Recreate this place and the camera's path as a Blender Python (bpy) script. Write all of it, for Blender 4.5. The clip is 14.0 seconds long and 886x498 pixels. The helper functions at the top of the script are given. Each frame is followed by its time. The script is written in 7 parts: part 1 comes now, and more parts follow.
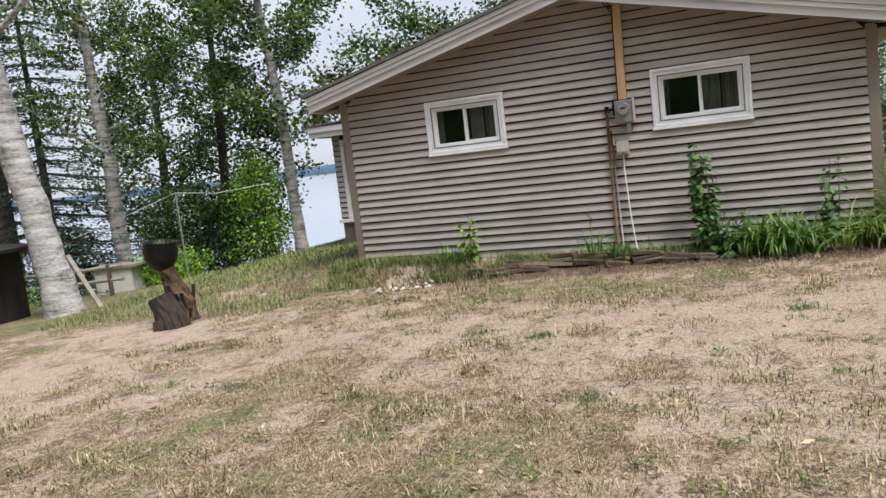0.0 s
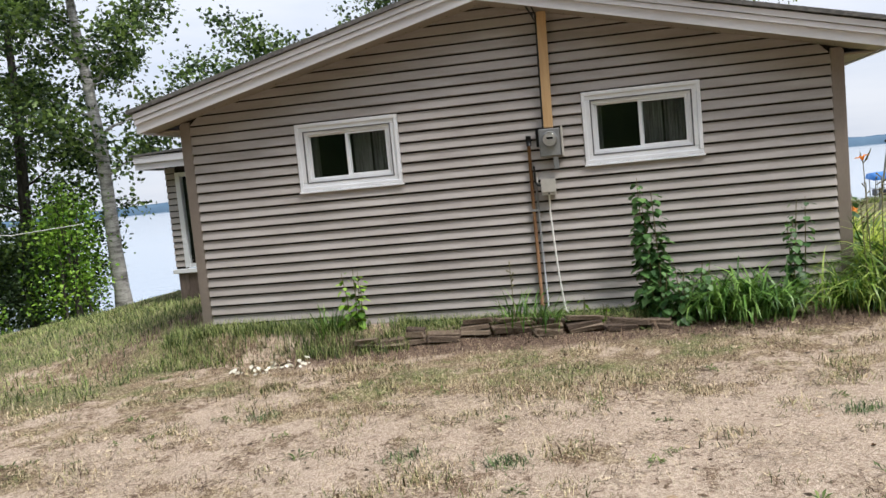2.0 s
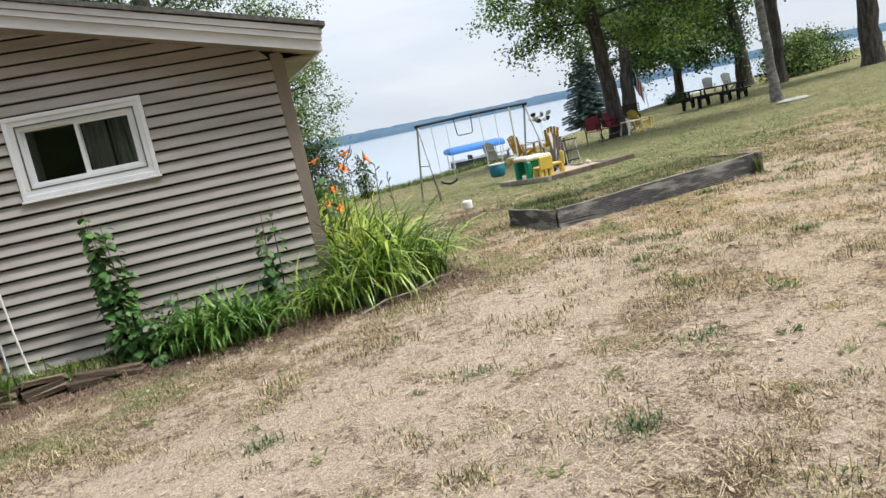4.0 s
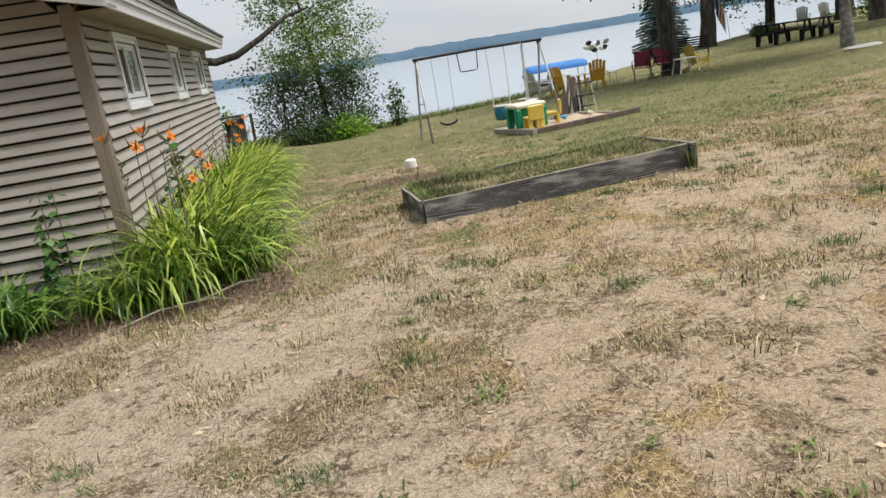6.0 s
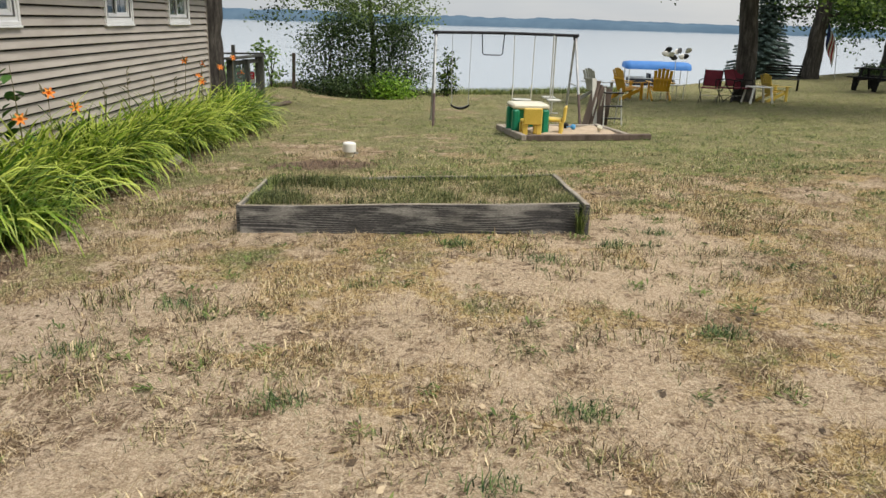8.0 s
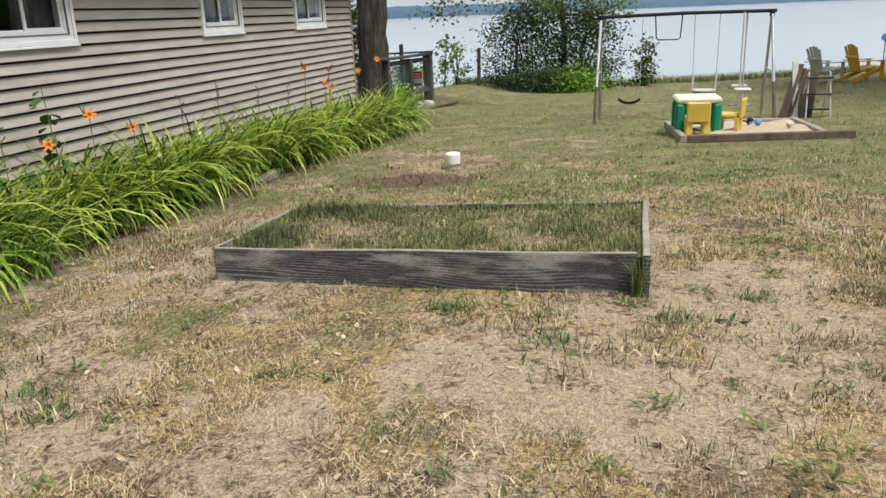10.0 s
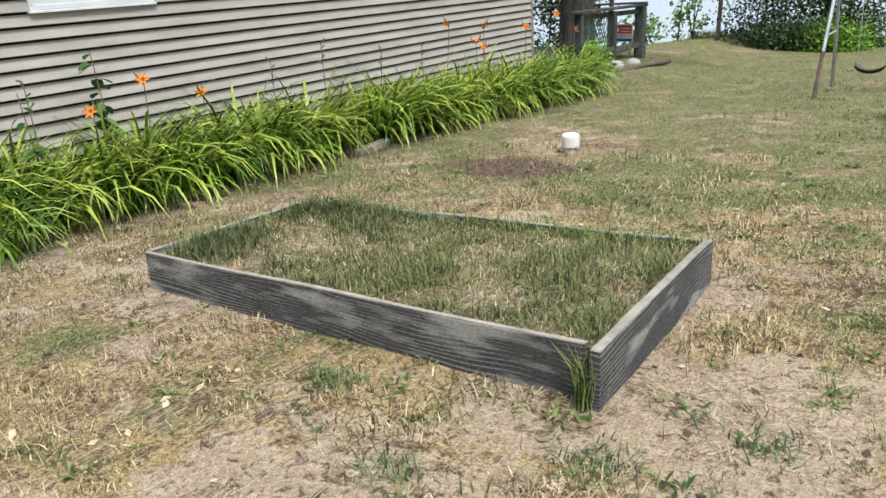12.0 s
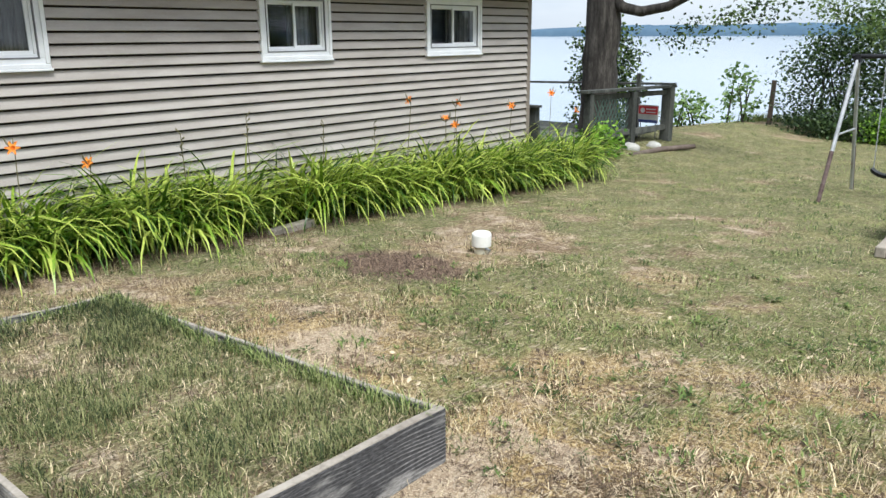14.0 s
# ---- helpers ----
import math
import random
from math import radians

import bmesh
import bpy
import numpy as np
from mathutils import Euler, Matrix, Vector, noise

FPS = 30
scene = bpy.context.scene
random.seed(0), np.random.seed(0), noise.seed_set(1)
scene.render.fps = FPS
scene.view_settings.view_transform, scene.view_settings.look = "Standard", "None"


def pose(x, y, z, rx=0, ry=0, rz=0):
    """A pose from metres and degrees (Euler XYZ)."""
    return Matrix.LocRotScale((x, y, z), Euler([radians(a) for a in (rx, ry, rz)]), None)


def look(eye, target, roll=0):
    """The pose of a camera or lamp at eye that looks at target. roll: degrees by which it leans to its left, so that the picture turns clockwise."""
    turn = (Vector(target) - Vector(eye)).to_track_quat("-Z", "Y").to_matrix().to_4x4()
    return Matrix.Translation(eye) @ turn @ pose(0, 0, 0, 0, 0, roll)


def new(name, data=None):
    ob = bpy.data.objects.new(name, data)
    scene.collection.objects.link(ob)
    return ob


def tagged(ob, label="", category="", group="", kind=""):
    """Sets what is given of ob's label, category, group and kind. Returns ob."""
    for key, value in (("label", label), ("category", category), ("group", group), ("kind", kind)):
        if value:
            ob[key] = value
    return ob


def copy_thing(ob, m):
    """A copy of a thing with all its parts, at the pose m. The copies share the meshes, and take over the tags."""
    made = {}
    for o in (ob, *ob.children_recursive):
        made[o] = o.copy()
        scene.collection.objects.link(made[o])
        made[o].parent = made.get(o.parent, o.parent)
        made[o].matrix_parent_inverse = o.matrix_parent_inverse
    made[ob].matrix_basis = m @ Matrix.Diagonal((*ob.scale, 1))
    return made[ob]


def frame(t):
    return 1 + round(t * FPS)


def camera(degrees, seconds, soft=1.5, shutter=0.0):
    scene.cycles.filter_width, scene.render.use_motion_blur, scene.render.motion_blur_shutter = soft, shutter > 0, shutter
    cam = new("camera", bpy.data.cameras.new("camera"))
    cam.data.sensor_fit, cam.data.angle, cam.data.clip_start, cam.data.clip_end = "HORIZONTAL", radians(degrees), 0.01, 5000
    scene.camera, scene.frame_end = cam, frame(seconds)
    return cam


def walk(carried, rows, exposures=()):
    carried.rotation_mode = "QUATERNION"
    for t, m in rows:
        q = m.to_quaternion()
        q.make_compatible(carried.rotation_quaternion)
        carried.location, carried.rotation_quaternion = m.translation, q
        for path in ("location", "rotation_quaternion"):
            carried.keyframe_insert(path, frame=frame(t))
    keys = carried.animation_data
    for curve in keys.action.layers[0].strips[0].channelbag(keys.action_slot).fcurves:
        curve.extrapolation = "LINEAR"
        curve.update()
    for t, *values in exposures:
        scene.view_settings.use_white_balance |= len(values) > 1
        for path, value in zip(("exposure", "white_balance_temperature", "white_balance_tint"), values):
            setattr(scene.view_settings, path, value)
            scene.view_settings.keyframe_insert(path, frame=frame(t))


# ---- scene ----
cam = camera(59.4, 14.0)
PATH = [
    (0, (-1.274, 0.210, 1.616), (-2.034, 2.045, 1.384), -6.7),
    (0.5, (-1.578, 0.682, 1.610), (-2.177, 2.572, 1.344), -6.4),
    (1, (-1.901, 1.238, 1.624), (-2.380, 3.166, 1.391), -4.0),
    (1.5, (-2.210, 1.684, 1.626), (-2.557, 3.645, 1.437), -2.8),
    (2, (-2.509, 2.147, 1.621), (-2.858, 4.109, 1.452), -5.5),
    (2.5, (-2.528, 2.348, 1.613), (-2.544, 4.332, 1.367), -8.0),
    (3, (-2.076, 2.334, 1.603), (-1.755, 4.285, 1.306), -7.7),
    (3.5, (-1.649, 2.446, 1.577), (-1.240, 4.386, 1.317), -9.3),
    (4, (-1.021, 2.637, 1.601), (-0.465, 4.532, 1.284), -11.9),
    (4.2, (-0.723, 2.648, 1.622), (-0.162, 4.529, 1.241), -11.3),
    (6.3, (1.932, 3.445, 1.725), (2.067, 5.383, 1.248), -8.5),
    (6.5, (2.185, 3.531, 1.716), (2.231, 5.477, 1.258), -7.9),
    (7, (2.770, 3.782, 1.740), (2.878, 5.723, 1.272), -5.5),
    (7.5, (3.272, 4.061, 1.804), (3.520, 5.979, 1.296), -0.7),
    (8, (3.728, 4.406, 1.809), (3.816, 6.324, 1.248), 1.7),
    (8.2, (3.839, 4.557, 1.790), (3.839, 6.475, 1.225), 1.4),
    (10.3, (5.202, 6.279, 1.800), (4.592, 8.090, 1.210), -3.1),
    (10.5, (5.301, 6.495, 1.806), (4.603, 8.272, 1.207), -3.6),
    (11, (5.468, 6.961, 1.802), (4.614, 8.660, 1.184), -3.7),
    (11.5, (5.764, 7.363, 1.790), (4.775, 8.975, 1.141), -3.3),
    (12, (6.004, 7.754, 1.797), (4.928, 9.299, 1.121), -3.1),
    (12.5, (6.192, 8.221, 1.838), (5.067, 9.728, 1.157), -2.8),
    (13, (6.534, 8.600, 1.876), (5.368, 10.087, 1.221), -2.4),
    (13.5, (6.704, 8.966, 1.881), (5.511, 10.447, 1.264), -1.8),
    (14, (6.882, 9.304, 1.917), (5.615, 10.757, 1.384), -0.4),
]
walk(cam, [(t, look(eye, target, roll)) for t, eye, target, roll in PATH],
     exposures=[(0, -0.17, 6200, 14), (1.5, -0.12, 6150, 13), (3, 0.03, 6150, 11), (4.2, -0.06, 6200, 9), (6.5, -0.35, 6650, 9), (8.2, -0.39, 6800, 9), (10.5, -0.24, 6350, 8), (14, 0.05, 5950, 7)])

# ---- world, sun, light ----
SUN_EL, SUN_AZ = 61.0, 121.0   # height, and compass angle from +y towards +x
world = bpy.data.worlds.new("overcast_sky")
scene.world = world
world.use_nodes = True
wn, wl = world.node_tree.nodes, world.node_tree.links
wn.clear()


def wnode(kind, **kw):
    n = wn.new(kind)
    for k, v in kw.items():
        n.inputs[k].default_value = v
    return n


w_out = wn.new("ShaderNodeOutputWorld")
w_sky = wn.new("ShaderNodeTexSky")
w_sky.sky_type, w_sky.sun_disc = "NISHITA", False
w_sky.sun_elevation, w_sky.sun_rotation = radians(SUN_EL), radians(SUN_AZ)
w_sky_bg = wnode("ShaderNodeBackground", Strength=0.11)
wl.new(w_sky.outputs[0], w_sky_bg.inputs["Color"])
w_tc = wn.new("ShaderNodeTexCoord")
w_map = wn.new("ShaderNodeMapping")
w_map.inputs["Scale"].default_value = (1.0, 1.0, 5.0)
wl.new(w_tc.outputs["Generated"], w_map.inputs["Vector"])
w_noise = wnode("ShaderNodeTexNoise", Scale=2.2, Detail=7.0, Roughness=0.55)
wl.new(w_map.outputs[0], w_noise.inputs["Vector"])
w_ramp = wn.new("ShaderNodeValToRGB")
w_ramp.color_ramp.elements[0].position, w_ramp.color_ramp.elements[0].color = 0.3, (0.72, 0.79, 0.89, 1)
w_ramp.color_ramp.elements[1].position, w_ramp.color_ramp.elements[1].color = 0.62, (0.95, 0.97, 1.0, 1)
wl.new(w_noise.outputs[0], w_ramp.inputs[0])
w_cloud = wnode("ShaderNodeBackground", Strength=0.95)
wl.new(w_ramp.outputs[0], w_cloud.inputs["Color"])
# an overcast sky is brightest overhead
w_sep = wn.new("ShaderNodeSeparateXYZ")
wl.new(w_tc.outputs["Generated"], w_sep.inputs[0])
w_zen = wn.new("ShaderNodeMapRange")
for key, val in (("From Min", 0.0), ("From Max", 1.0), ("To Min", 0.96), ("To Max", 1.6)):
    w_zen.inputs[key].default_value = val
wl.new(w_sep.outputs["Z"], w_zen.inputs["Value"])
wl.new(w_zen.outputs[0], w_cloud.inputs["Strength"])
w_mix = wnode("ShaderNodeMixShader", Fac=0.88)
wl.new(w_sky_bg.outputs[0], w_mix.inputs[1])
wl.new(w_cloud.outputs[0], w_mix.inputs[2])
wl.new(w_mix.outputs[0], w_out.inputs["Surface"])

sun = new("sun", bpy.data.lights.new("sun", "SUN"))
sun.data.energy, sun.data.angle, sun.data.color = 4.9, radians(20), (1.0, 0.95, 0.86)
sun_dir = Vector((math.cos(radians(SUN_EL)) * math.sin(radians(SUN_AZ)), math.cos(radians(SUN_EL)) * math.cos(radians(SUN_AZ)), math.sin(radians(SUN_EL))))
sun.matrix_world = look(sun_dir * 60, (0, 0, 0))

# ---- building helpers ----
def part(name, bm, material, parent=None, label="", smooth=False):
    me = bpy.data.meshes.new(name)
    bm.normal_update()
    bm.to_mesh(me)
    bm.free()
    me.materials.append(material)
    if smooth:
        me.shade_smooth()
    ob = new(name, me)
    if parent is not None:
        ob.parent = parent
    if label:
        tagged(ob, label)
    return ob


def arrays(name, verts, faces, material, parent=None, label="", smooth=False):
    """One mesh out of numpy arrays, all faces with the same number of corners."""
    me = bpy.data.meshes.new(name)
    verts, faces = np.asarray(verts, np.float32), np.asarray(faces, np.int32)
    k = faces.shape[1]
    me.vertices.add(len(verts))
    me.vertices.foreach_set("co", verts.ravel())
    me.loops.add(faces.size)
    me.loops.foreach_set("vertex_index", faces.ravel())
    me.polygons.add(len(faces))
    me.polygons.foreach_set("loop_start", np.arange(len(faces), dtype=np.int32) * k)
    me.update(calc_edges=True)
    me.validate()
    me.materials.append(material)
    if smooth:
        me.shade_smooth()
    ob = new(name, me)
    if parent is not None:
        ob.parent = parent
    if label:
        tagged(ob, label)
    return ob


def thing(name, label, category, loc=(0, 0, 0), rz=0.0, group="", kind="", rx=0.0, ry=0.0):
    ob = new(name)
    ob.empty_display_size = 0.1
    ob.matrix_basis = pose(*loc, rx, ry, rz)
    return tagged(ob, label, category, group, kind)


def B():
    return bmesh.new()


def box(bm, x0, x1, y0, y1, z0, z1, m=None, bevel=0.0):
    r = bmesh.ops.create_cube(bm, size=1.0)
    vs = r["verts"]
    for v in vs:
        v.co = Vector((x0 + (v.co.x + 0.5) * (x1 - x0), y0 + (v.co.y + 0.5) * (y1 - y0), z0 + (v.co.z + 0.5) * (z1 - z0)))
    if bevel:
        es = list({e for v in vs for e in v.link_edges})
        r = bmesh.ops.bevel(bm, geom=es, offset=bevel, segments=1, affect="EDGES")
        vs = list({v for f in r["faces"] for v in f.verts} | {v for v in vs if v.is_valid})
    if m is not None:
        bmesh.ops.transform(bm, matrix=m, verts=[v for v in vs if v.is_valid])
    return bm


def bar(bm, a, b, w, h, bevel=0.0, up=(0, 0, 1)):
    """A squared bar from a to b, w wide and h deep."""
    a, b = Vector(a), Vector(b)
    d = (b - a).normalized()
    u = Vector(up)
    if abs(d.dot(u)) > 0.98:
        u = Vector((0, 1, 0))
    s = d.cross(u).normalized()
    u = s.cross(d).normalized()
    m = Matrix((s, u, d)).transposed().to_4x4()
    m.translation = a
    return box(bm, -w / 2, w / 2, -h / 2, h / 2, 0, (b - a).length, m, bevel)


def tube(bm, pts, radii, n=8, cap=True):
    """A round, tapered rod along points."""
    pts = [Vector(p) for p in pts]
    if not hasattr(radii, "__len__"):
        radii = [radii] * len(pts)
    rings = []
    ref = Vector((0.31, 0.17, 0.93))
    for i, p in enumerate(pts):
        d = (pts[min(i + 1, len(pts) - 1)] - pts[max(i - 1, 0)]).normalized()
        if abs(d.dot(ref)) > 0.95:
            ref = Vector((0.9, 0.2, 0.1))
        s = d.cross(ref).normalized()
        u = s.cross(d)
        rings.append([bm.verts.new(p + radii[i] * (math.cos(6.28319 * k / n) * s + math.sin(6.28319 * k / n) * u)) for k in range(n)])
    for a, b in zip(rings, rings[1:]):
        for k in range(n):
            bm.faces.new((a[k], a[(k + 1) % n], b[(k + 1) % n], b[k]))
    if cap:
        bm.faces.new(rings[0])
        bm.faces.new(rings[-1][::-1])
    return bm


def lathe(bm, profile, n=24, m=None):
    """Turns (radius, z) pairs round the z axis."""
    rings = []
    for r, z in profile:
        rings.append([bm.verts.new((r * math.cos(6.28319 * k / n), r * math.sin(6.28319 * k / n), z)) for k in range(n)])
    for a, b in zip(rings, rings[1:]):
        for k in range(n):
            bm.faces.new((a[k], a[(k + 1) % n], b[(k + 1) % n], b[k]))
    bm.faces.new(rings[0][::-1])
    bm.faces.new(rings[-1])
    if m is not None:
        bmesh.ops.transform(bm, matrix=m, verts=[v for ring in rings for v in ring])
    return bm


def prism(bm, poly, y0, y1):
    """A flat outline of (x, z) pairs, thick from y0 to y1."""
    a = [bm.verts.new((x, y0, z)) for x, z in poly]
    b = [bm.verts.new((x, y1, z)) for x, z in poly]
    bm.faces.new(a)
    bm.faces.new(b[::-1])
    for i in range(len(poly)):
        j = (i + 1) % len(poly)
        bm.faces.new((a[j], a[i], b[i], b[j]))
    return bm


def hash2(ix, iy, s):
    v = np.sin(ix * 127.1 + iy * 311.7 + s * 74.7) * 43758.5453
    return v - np.floor(v)


def vnoise(x, y, s=0.0):
    x, y = np.asarray(x, float), np.asarray(y, float)
    ix, iy = np.floor(x), np.floor(y)
    fx, fy = x - ix, y - iy
    fx, fy = fx * fx * (3 - 2 * fx), fy * fy * (3 - 2 * fy)
    a, b = hash2(ix, iy, s), hash2(ix + 1, iy, s)
    c, d = hash2(ix, iy + 1, s), hash2(ix + 1, iy + 1, s)
    return (a * (1 - fx) + b * fx) * (1 - fy) + (c * (1 - fx) + d * fx) * fy


def fbm(x, y, s=0.0):
    return 0.5 * vnoise(x, y, s) + 0.3 * vnoise(2.1 * x, 2.1 * y, s + 3) + 0.2 * vnoise(4.3 * x, 4.3 * y, s + 7)


# ---- materials ----
def mat(name, colours, scale=6.0, rough=0.7, metal=0.0, bump=0.2, stretch=(1, 1, 1), fine=60.0, island=0.0, obj_random=0.0,
        spec=0.4, trans=0.0, detail=5.0, stains=None, distort=0.0):
    """A noisy surface: colours blend from dark to light over two scales of noise; island and obj_random vary the pieces."""
    m = bpy.data.materials.new(name)
    m.use_nodes = True
    nt = m.node_tree
    nodes, links = nt.nodes, nt.links
    p = nodes["Principled BSDF"]
    p.inputs["Roughness"].default_value = rough
    p.inputs["Metallic"].default_value = metal
    p.inputs["Specular IOR Level"].default_value = spec
    tc = nodes.new("ShaderNodeTexCoord")
    mp = nodes.new("ShaderNodeMapping")
    mp.inputs["Scale"].default_value = stretch
    links.new(tc.outputs["Object"], mp.inputs["Vector"])
    n1 = nodes.new("ShaderNodeTexNoise")
    n1.inputs["Scale"].default_value, n1.inputs["Detail"].default_value = scale, detail
    n1.inputs["Roughness"].default_value, n1.inputs["Distortion"].default_value = 0.6, distort
    n2 = nodes.new("ShaderNodeTexNoise")
    n2.inputs["Scale"].default_value, n2.inputs["Detail"].default_value = fine, 3.0
    links.new(mp.outputs[0], n1.inputs["Vector"])
    links.new(mp.outputs[0], n2.inputs["Vector"])
    mixn = nodes.new("ShaderNodeMath")
    mixn.operation = "MULTIPLY_ADD"
    mixn.inputs[1].default_value, mixn.inputs[2].default_value = 0.4, -0.2
    links.new(n2.outputs[0], mixn.inputs[0])
    add = nodes.new("ShaderNodeMath")
    add.operation = "ADD"
    links.new(n1.outputs[0], add.inputs[0])
    links.new(mixn.outputs[0], add.inputs[1])
    last = add
    for amount, kind, out in ((island, "ShaderNodeNewGeometry", "Random Per Island"), (obj_random, "ShaderNodeObjectInfo", "Random")):
        if amount:
            g = nodes.new(kind)
            k = nodes.new("ShaderNodeMath")
            k.operation = "MULTIPLY_ADD"
            k.inputs[1].default_value, k.inputs[2].default_value = amount, -amount / 2
            links.new(g.outputs[out], k.inputs[0])
            s = nodes.new("ShaderNodeMath")
            s.operation = "ADD"
            links.new(last.outputs[0], s.inputs[0])
            links.new(k.outputs[0], s.inputs[1])
            last = s
    ramp = nodes.new("ShaderNodeValToRGB")
    cr = ramp.color_ramp
    while len(cr.elements) < len(colours):
        cr.elements.new(0.5)
    for i, c in enumerate(colours):
        cr.elements[i].position = 0.28 + 0.44 * i / max(1, len(colours) - 1)
        cr.elements[i].color = (*c, 1)
    links.new(last.outputs[0], ramp.inputs[0])
    colour = ramp.outputs[0]
    if stains:
        n3 = nodes.new("ShaderNodeTexNoise")
        n3.inputs["Scale"].default_value, n3.inputs["Detail"].default_value = stains[1], 6.0
        links.new(tc.outputs["Object"], n3.inputs["Vector"])
        r3 = nodes.new("ShaderNodeValToRGB")
        r3.color_ramp.elements[0].position, r3.color_ramp.elements[1].position = stains[2], stains[2] + 0.16
        links.new(n3.outputs[0], r3.inputs[0])
        mx = nodes.new("ShaderNodeMix")
        mx.data_type = "RGBA"
        links.new(r3.outputs[0], mx.inputs["Factor"])
        links.new(colour, mx.inputs["A"])
        mx.inputs["B"].default_value = (*stains[0], 1)
        colour = mx.outputs["Result"]
    links.new(colour, p.inputs["Base Color"])
    if bump:
        bp = nodes.new("ShaderNodeBump")
        bp.inputs["Strength"].default_value, bp.inputs["Distance"].default_value = bump, 0.02
        links.new(last.outputs[0], bp.inputs["Height"])
        links.new(bp.outputs[0], p.inputs["Normal"])
    if trans:
        tr = nodes.new("ShaderNodeBsdfTranslucent")
        links.new(colour, tr.inputs["Color"])
        ms = nodes.new("ShaderNodeMixShader")
        ms.inputs[0].default_value = trans
        links.new(p.outputs[0], ms.inputs[1])
        links.new(tr.outputs[0], ms.inputs[2])
        links.new(ms.outputs[0], nodes["Material Output"].inputs["Surface"])
    return m


M_siding = mat("tan_vinyl_siding", [(0.30, 0.268, 0.244), (0.37, 0.335, 0.31), (0.435, 0.40, 0.375)], 1.4, 0.55, bump=0.05, stretch=(1, 1, 6), fine=40, obj_random=0.12, stains=((0.26, 0.22, 0.18), 2.2, 0.66))
# near-black, so the slots under the siding laps look like shadow lines
M_wallcore = mat("lap_shadow_sheathing", [(0.012, 0.01, 0.008), (0.02, 0.016, 0.013)], 3, 0.8)
M_trimtan = mat("tan_corner_trim", [(0.19, 0.155, 0.13), (0.25, 0.21, 0.18)], 2, 0.55, bump=0.05, stretch=(1, 1, 0.5))
M_white = mat("white_vinyl", [(0.68, 0.69, 0.72), (0.80, 0.81, 0.84)], 3, 0.4, bump=0.04)
M_fascia = mat("white_aluminium_fascia", [(0.56, 0.55, 0.58), (0.68, 0.67, 0.70)], 2, 0.4, bump=0.05, stretch=(0.4, 0.4, 3), stains=((0.40, 0.37, 0.35), 1.5, 0.68))
# cream taken darker in its colour, for the shade below the overhang
M_soffit = mat("shaded_cream_soffit", [(0.22, 0.185, 0.15), (0.32, 0.275, 0.22)], 2, 0.6, bump=0.08, stains=((0.33, 0.27, 0.2), 1.1, 0.64))
M_shingle = mat("grey_asphalt_shingle", [(0.06, 0.06, 0.06), (0.16, 0.15, 0.14)], 18, 0.95, bump=0.5, obj_random=0.1)
# near-black colour stands in for the shade inside unlit rooms
M_dark = mat("unlit_room_black", [(0.02, 0.018, 0.016), (0.035, 0.03, 0.028)], 2, 0.9)
M_curtain = mat("grey_curtain", [(0.06, 0.058, 0.054), (0.27, 0.265, 0.25)], 5, 0.9, stretch=(3, 3, 0.3))
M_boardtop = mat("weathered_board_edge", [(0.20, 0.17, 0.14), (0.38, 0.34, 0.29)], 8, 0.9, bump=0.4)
M_deckwood = mat("old_brown_wood", [(0.07, 0.05, 0.04), (0.17, 0.13, 0.11)], 5, 0.85, bump=0.4, stretch=(1, 1, 0.2), obj_random=0.15)
M_pine = mat("bare_pine_board", [(0.42, 0.26, 0.12), (0.55, 0.37, 0.19)], 5, 0.6, bump=0.15, stretch=(6, 6, 0.4))
M_greymetal = mat("grey_painted_metal", [(0.20, 0.205, 0.21), (0.30, 0.305, 0.31)], 6, 0.45, metal=0.3, bump=0.05)
M_lightbox = mat("beige_metal_box", [(0.40, 0.38, 0.34), (0.48, 0.46, 0.42)], 6, 0.5, bump=0.05)
M_blackmetal = mat("black_iron", [(0.004, 0.004, 0.005), (0.012, 0.012, 0.013)], 12, 0.38, bump=0.15, spec=0.2)
M_blackpaint = mat("black_painted_wood", [(0.004, 0.004, 0.005), (0.014, 0.014, 0.015)], 9, 0.8, bump=0.2, spec=0.15)
M_cable = mat("black_cable", [(0.015, 0.015, 0.015), (0.03, 0.03, 0.03)], 10, 0.6, bump=0)
# grey for the painted shadow line between casing and sash
M_grooveshade = mat("groove_shade_grey", [(0.10, 0.10, 0.11), (0.16, 0.16, 0.17)], 10, 0.7, bump=0)
M_whitepipe = mat("white_plastic_pipe", [(0.68, 0.67, 0.64), (0.82, 0.81, 0.78)], 5, 0.45, bump=0.05)
M_rust = mat("rusty_conduit", [(0.10, 0.045, 0.02), (0.26, 0.14, 0.06)], 9, 0.7, bump=0.2)
M_darkrust = mat("dark_rust", [(0.045, 0.028, 0.028), (0.10, 0.065, 0.06), (0.17, 0.13, 0.12)], 9, 0.75, bump=0.2)
M_railwood = mat("grey_green_old_wood", [(0.028, 0.030, 0.028), (0.07, 0.074, 0.068), (0.14, 0.14, 0.128)], 5, 0.85, bump=0.4, stretch=(1, 1, 0.3), obj_random=0.2)
M_lattice = mat("faded_green_lattice", [(0.03, 0.055, 0.045), (0.07, 0.11, 0.09)], 6, 0.85, bump=0.2, obj_random=0.2)
M_brick = mat("garden_edging_stone", [(0.06, 0.042, 0.03), (0.14, 0.10, 0.07), (0.27, 0.21, 0.15)], 9, 0.95, bump=0.6, obj_random=0.5)
M_swing = mat("galvanised_swing_tube", [(0.30, 0.31, 0.33), (0.52, 0.53, 0.55)], 6, 0.4, metal=0.4, bump=0.05, stains=((0.16, 0.09, 0.06), 5, 0.60))
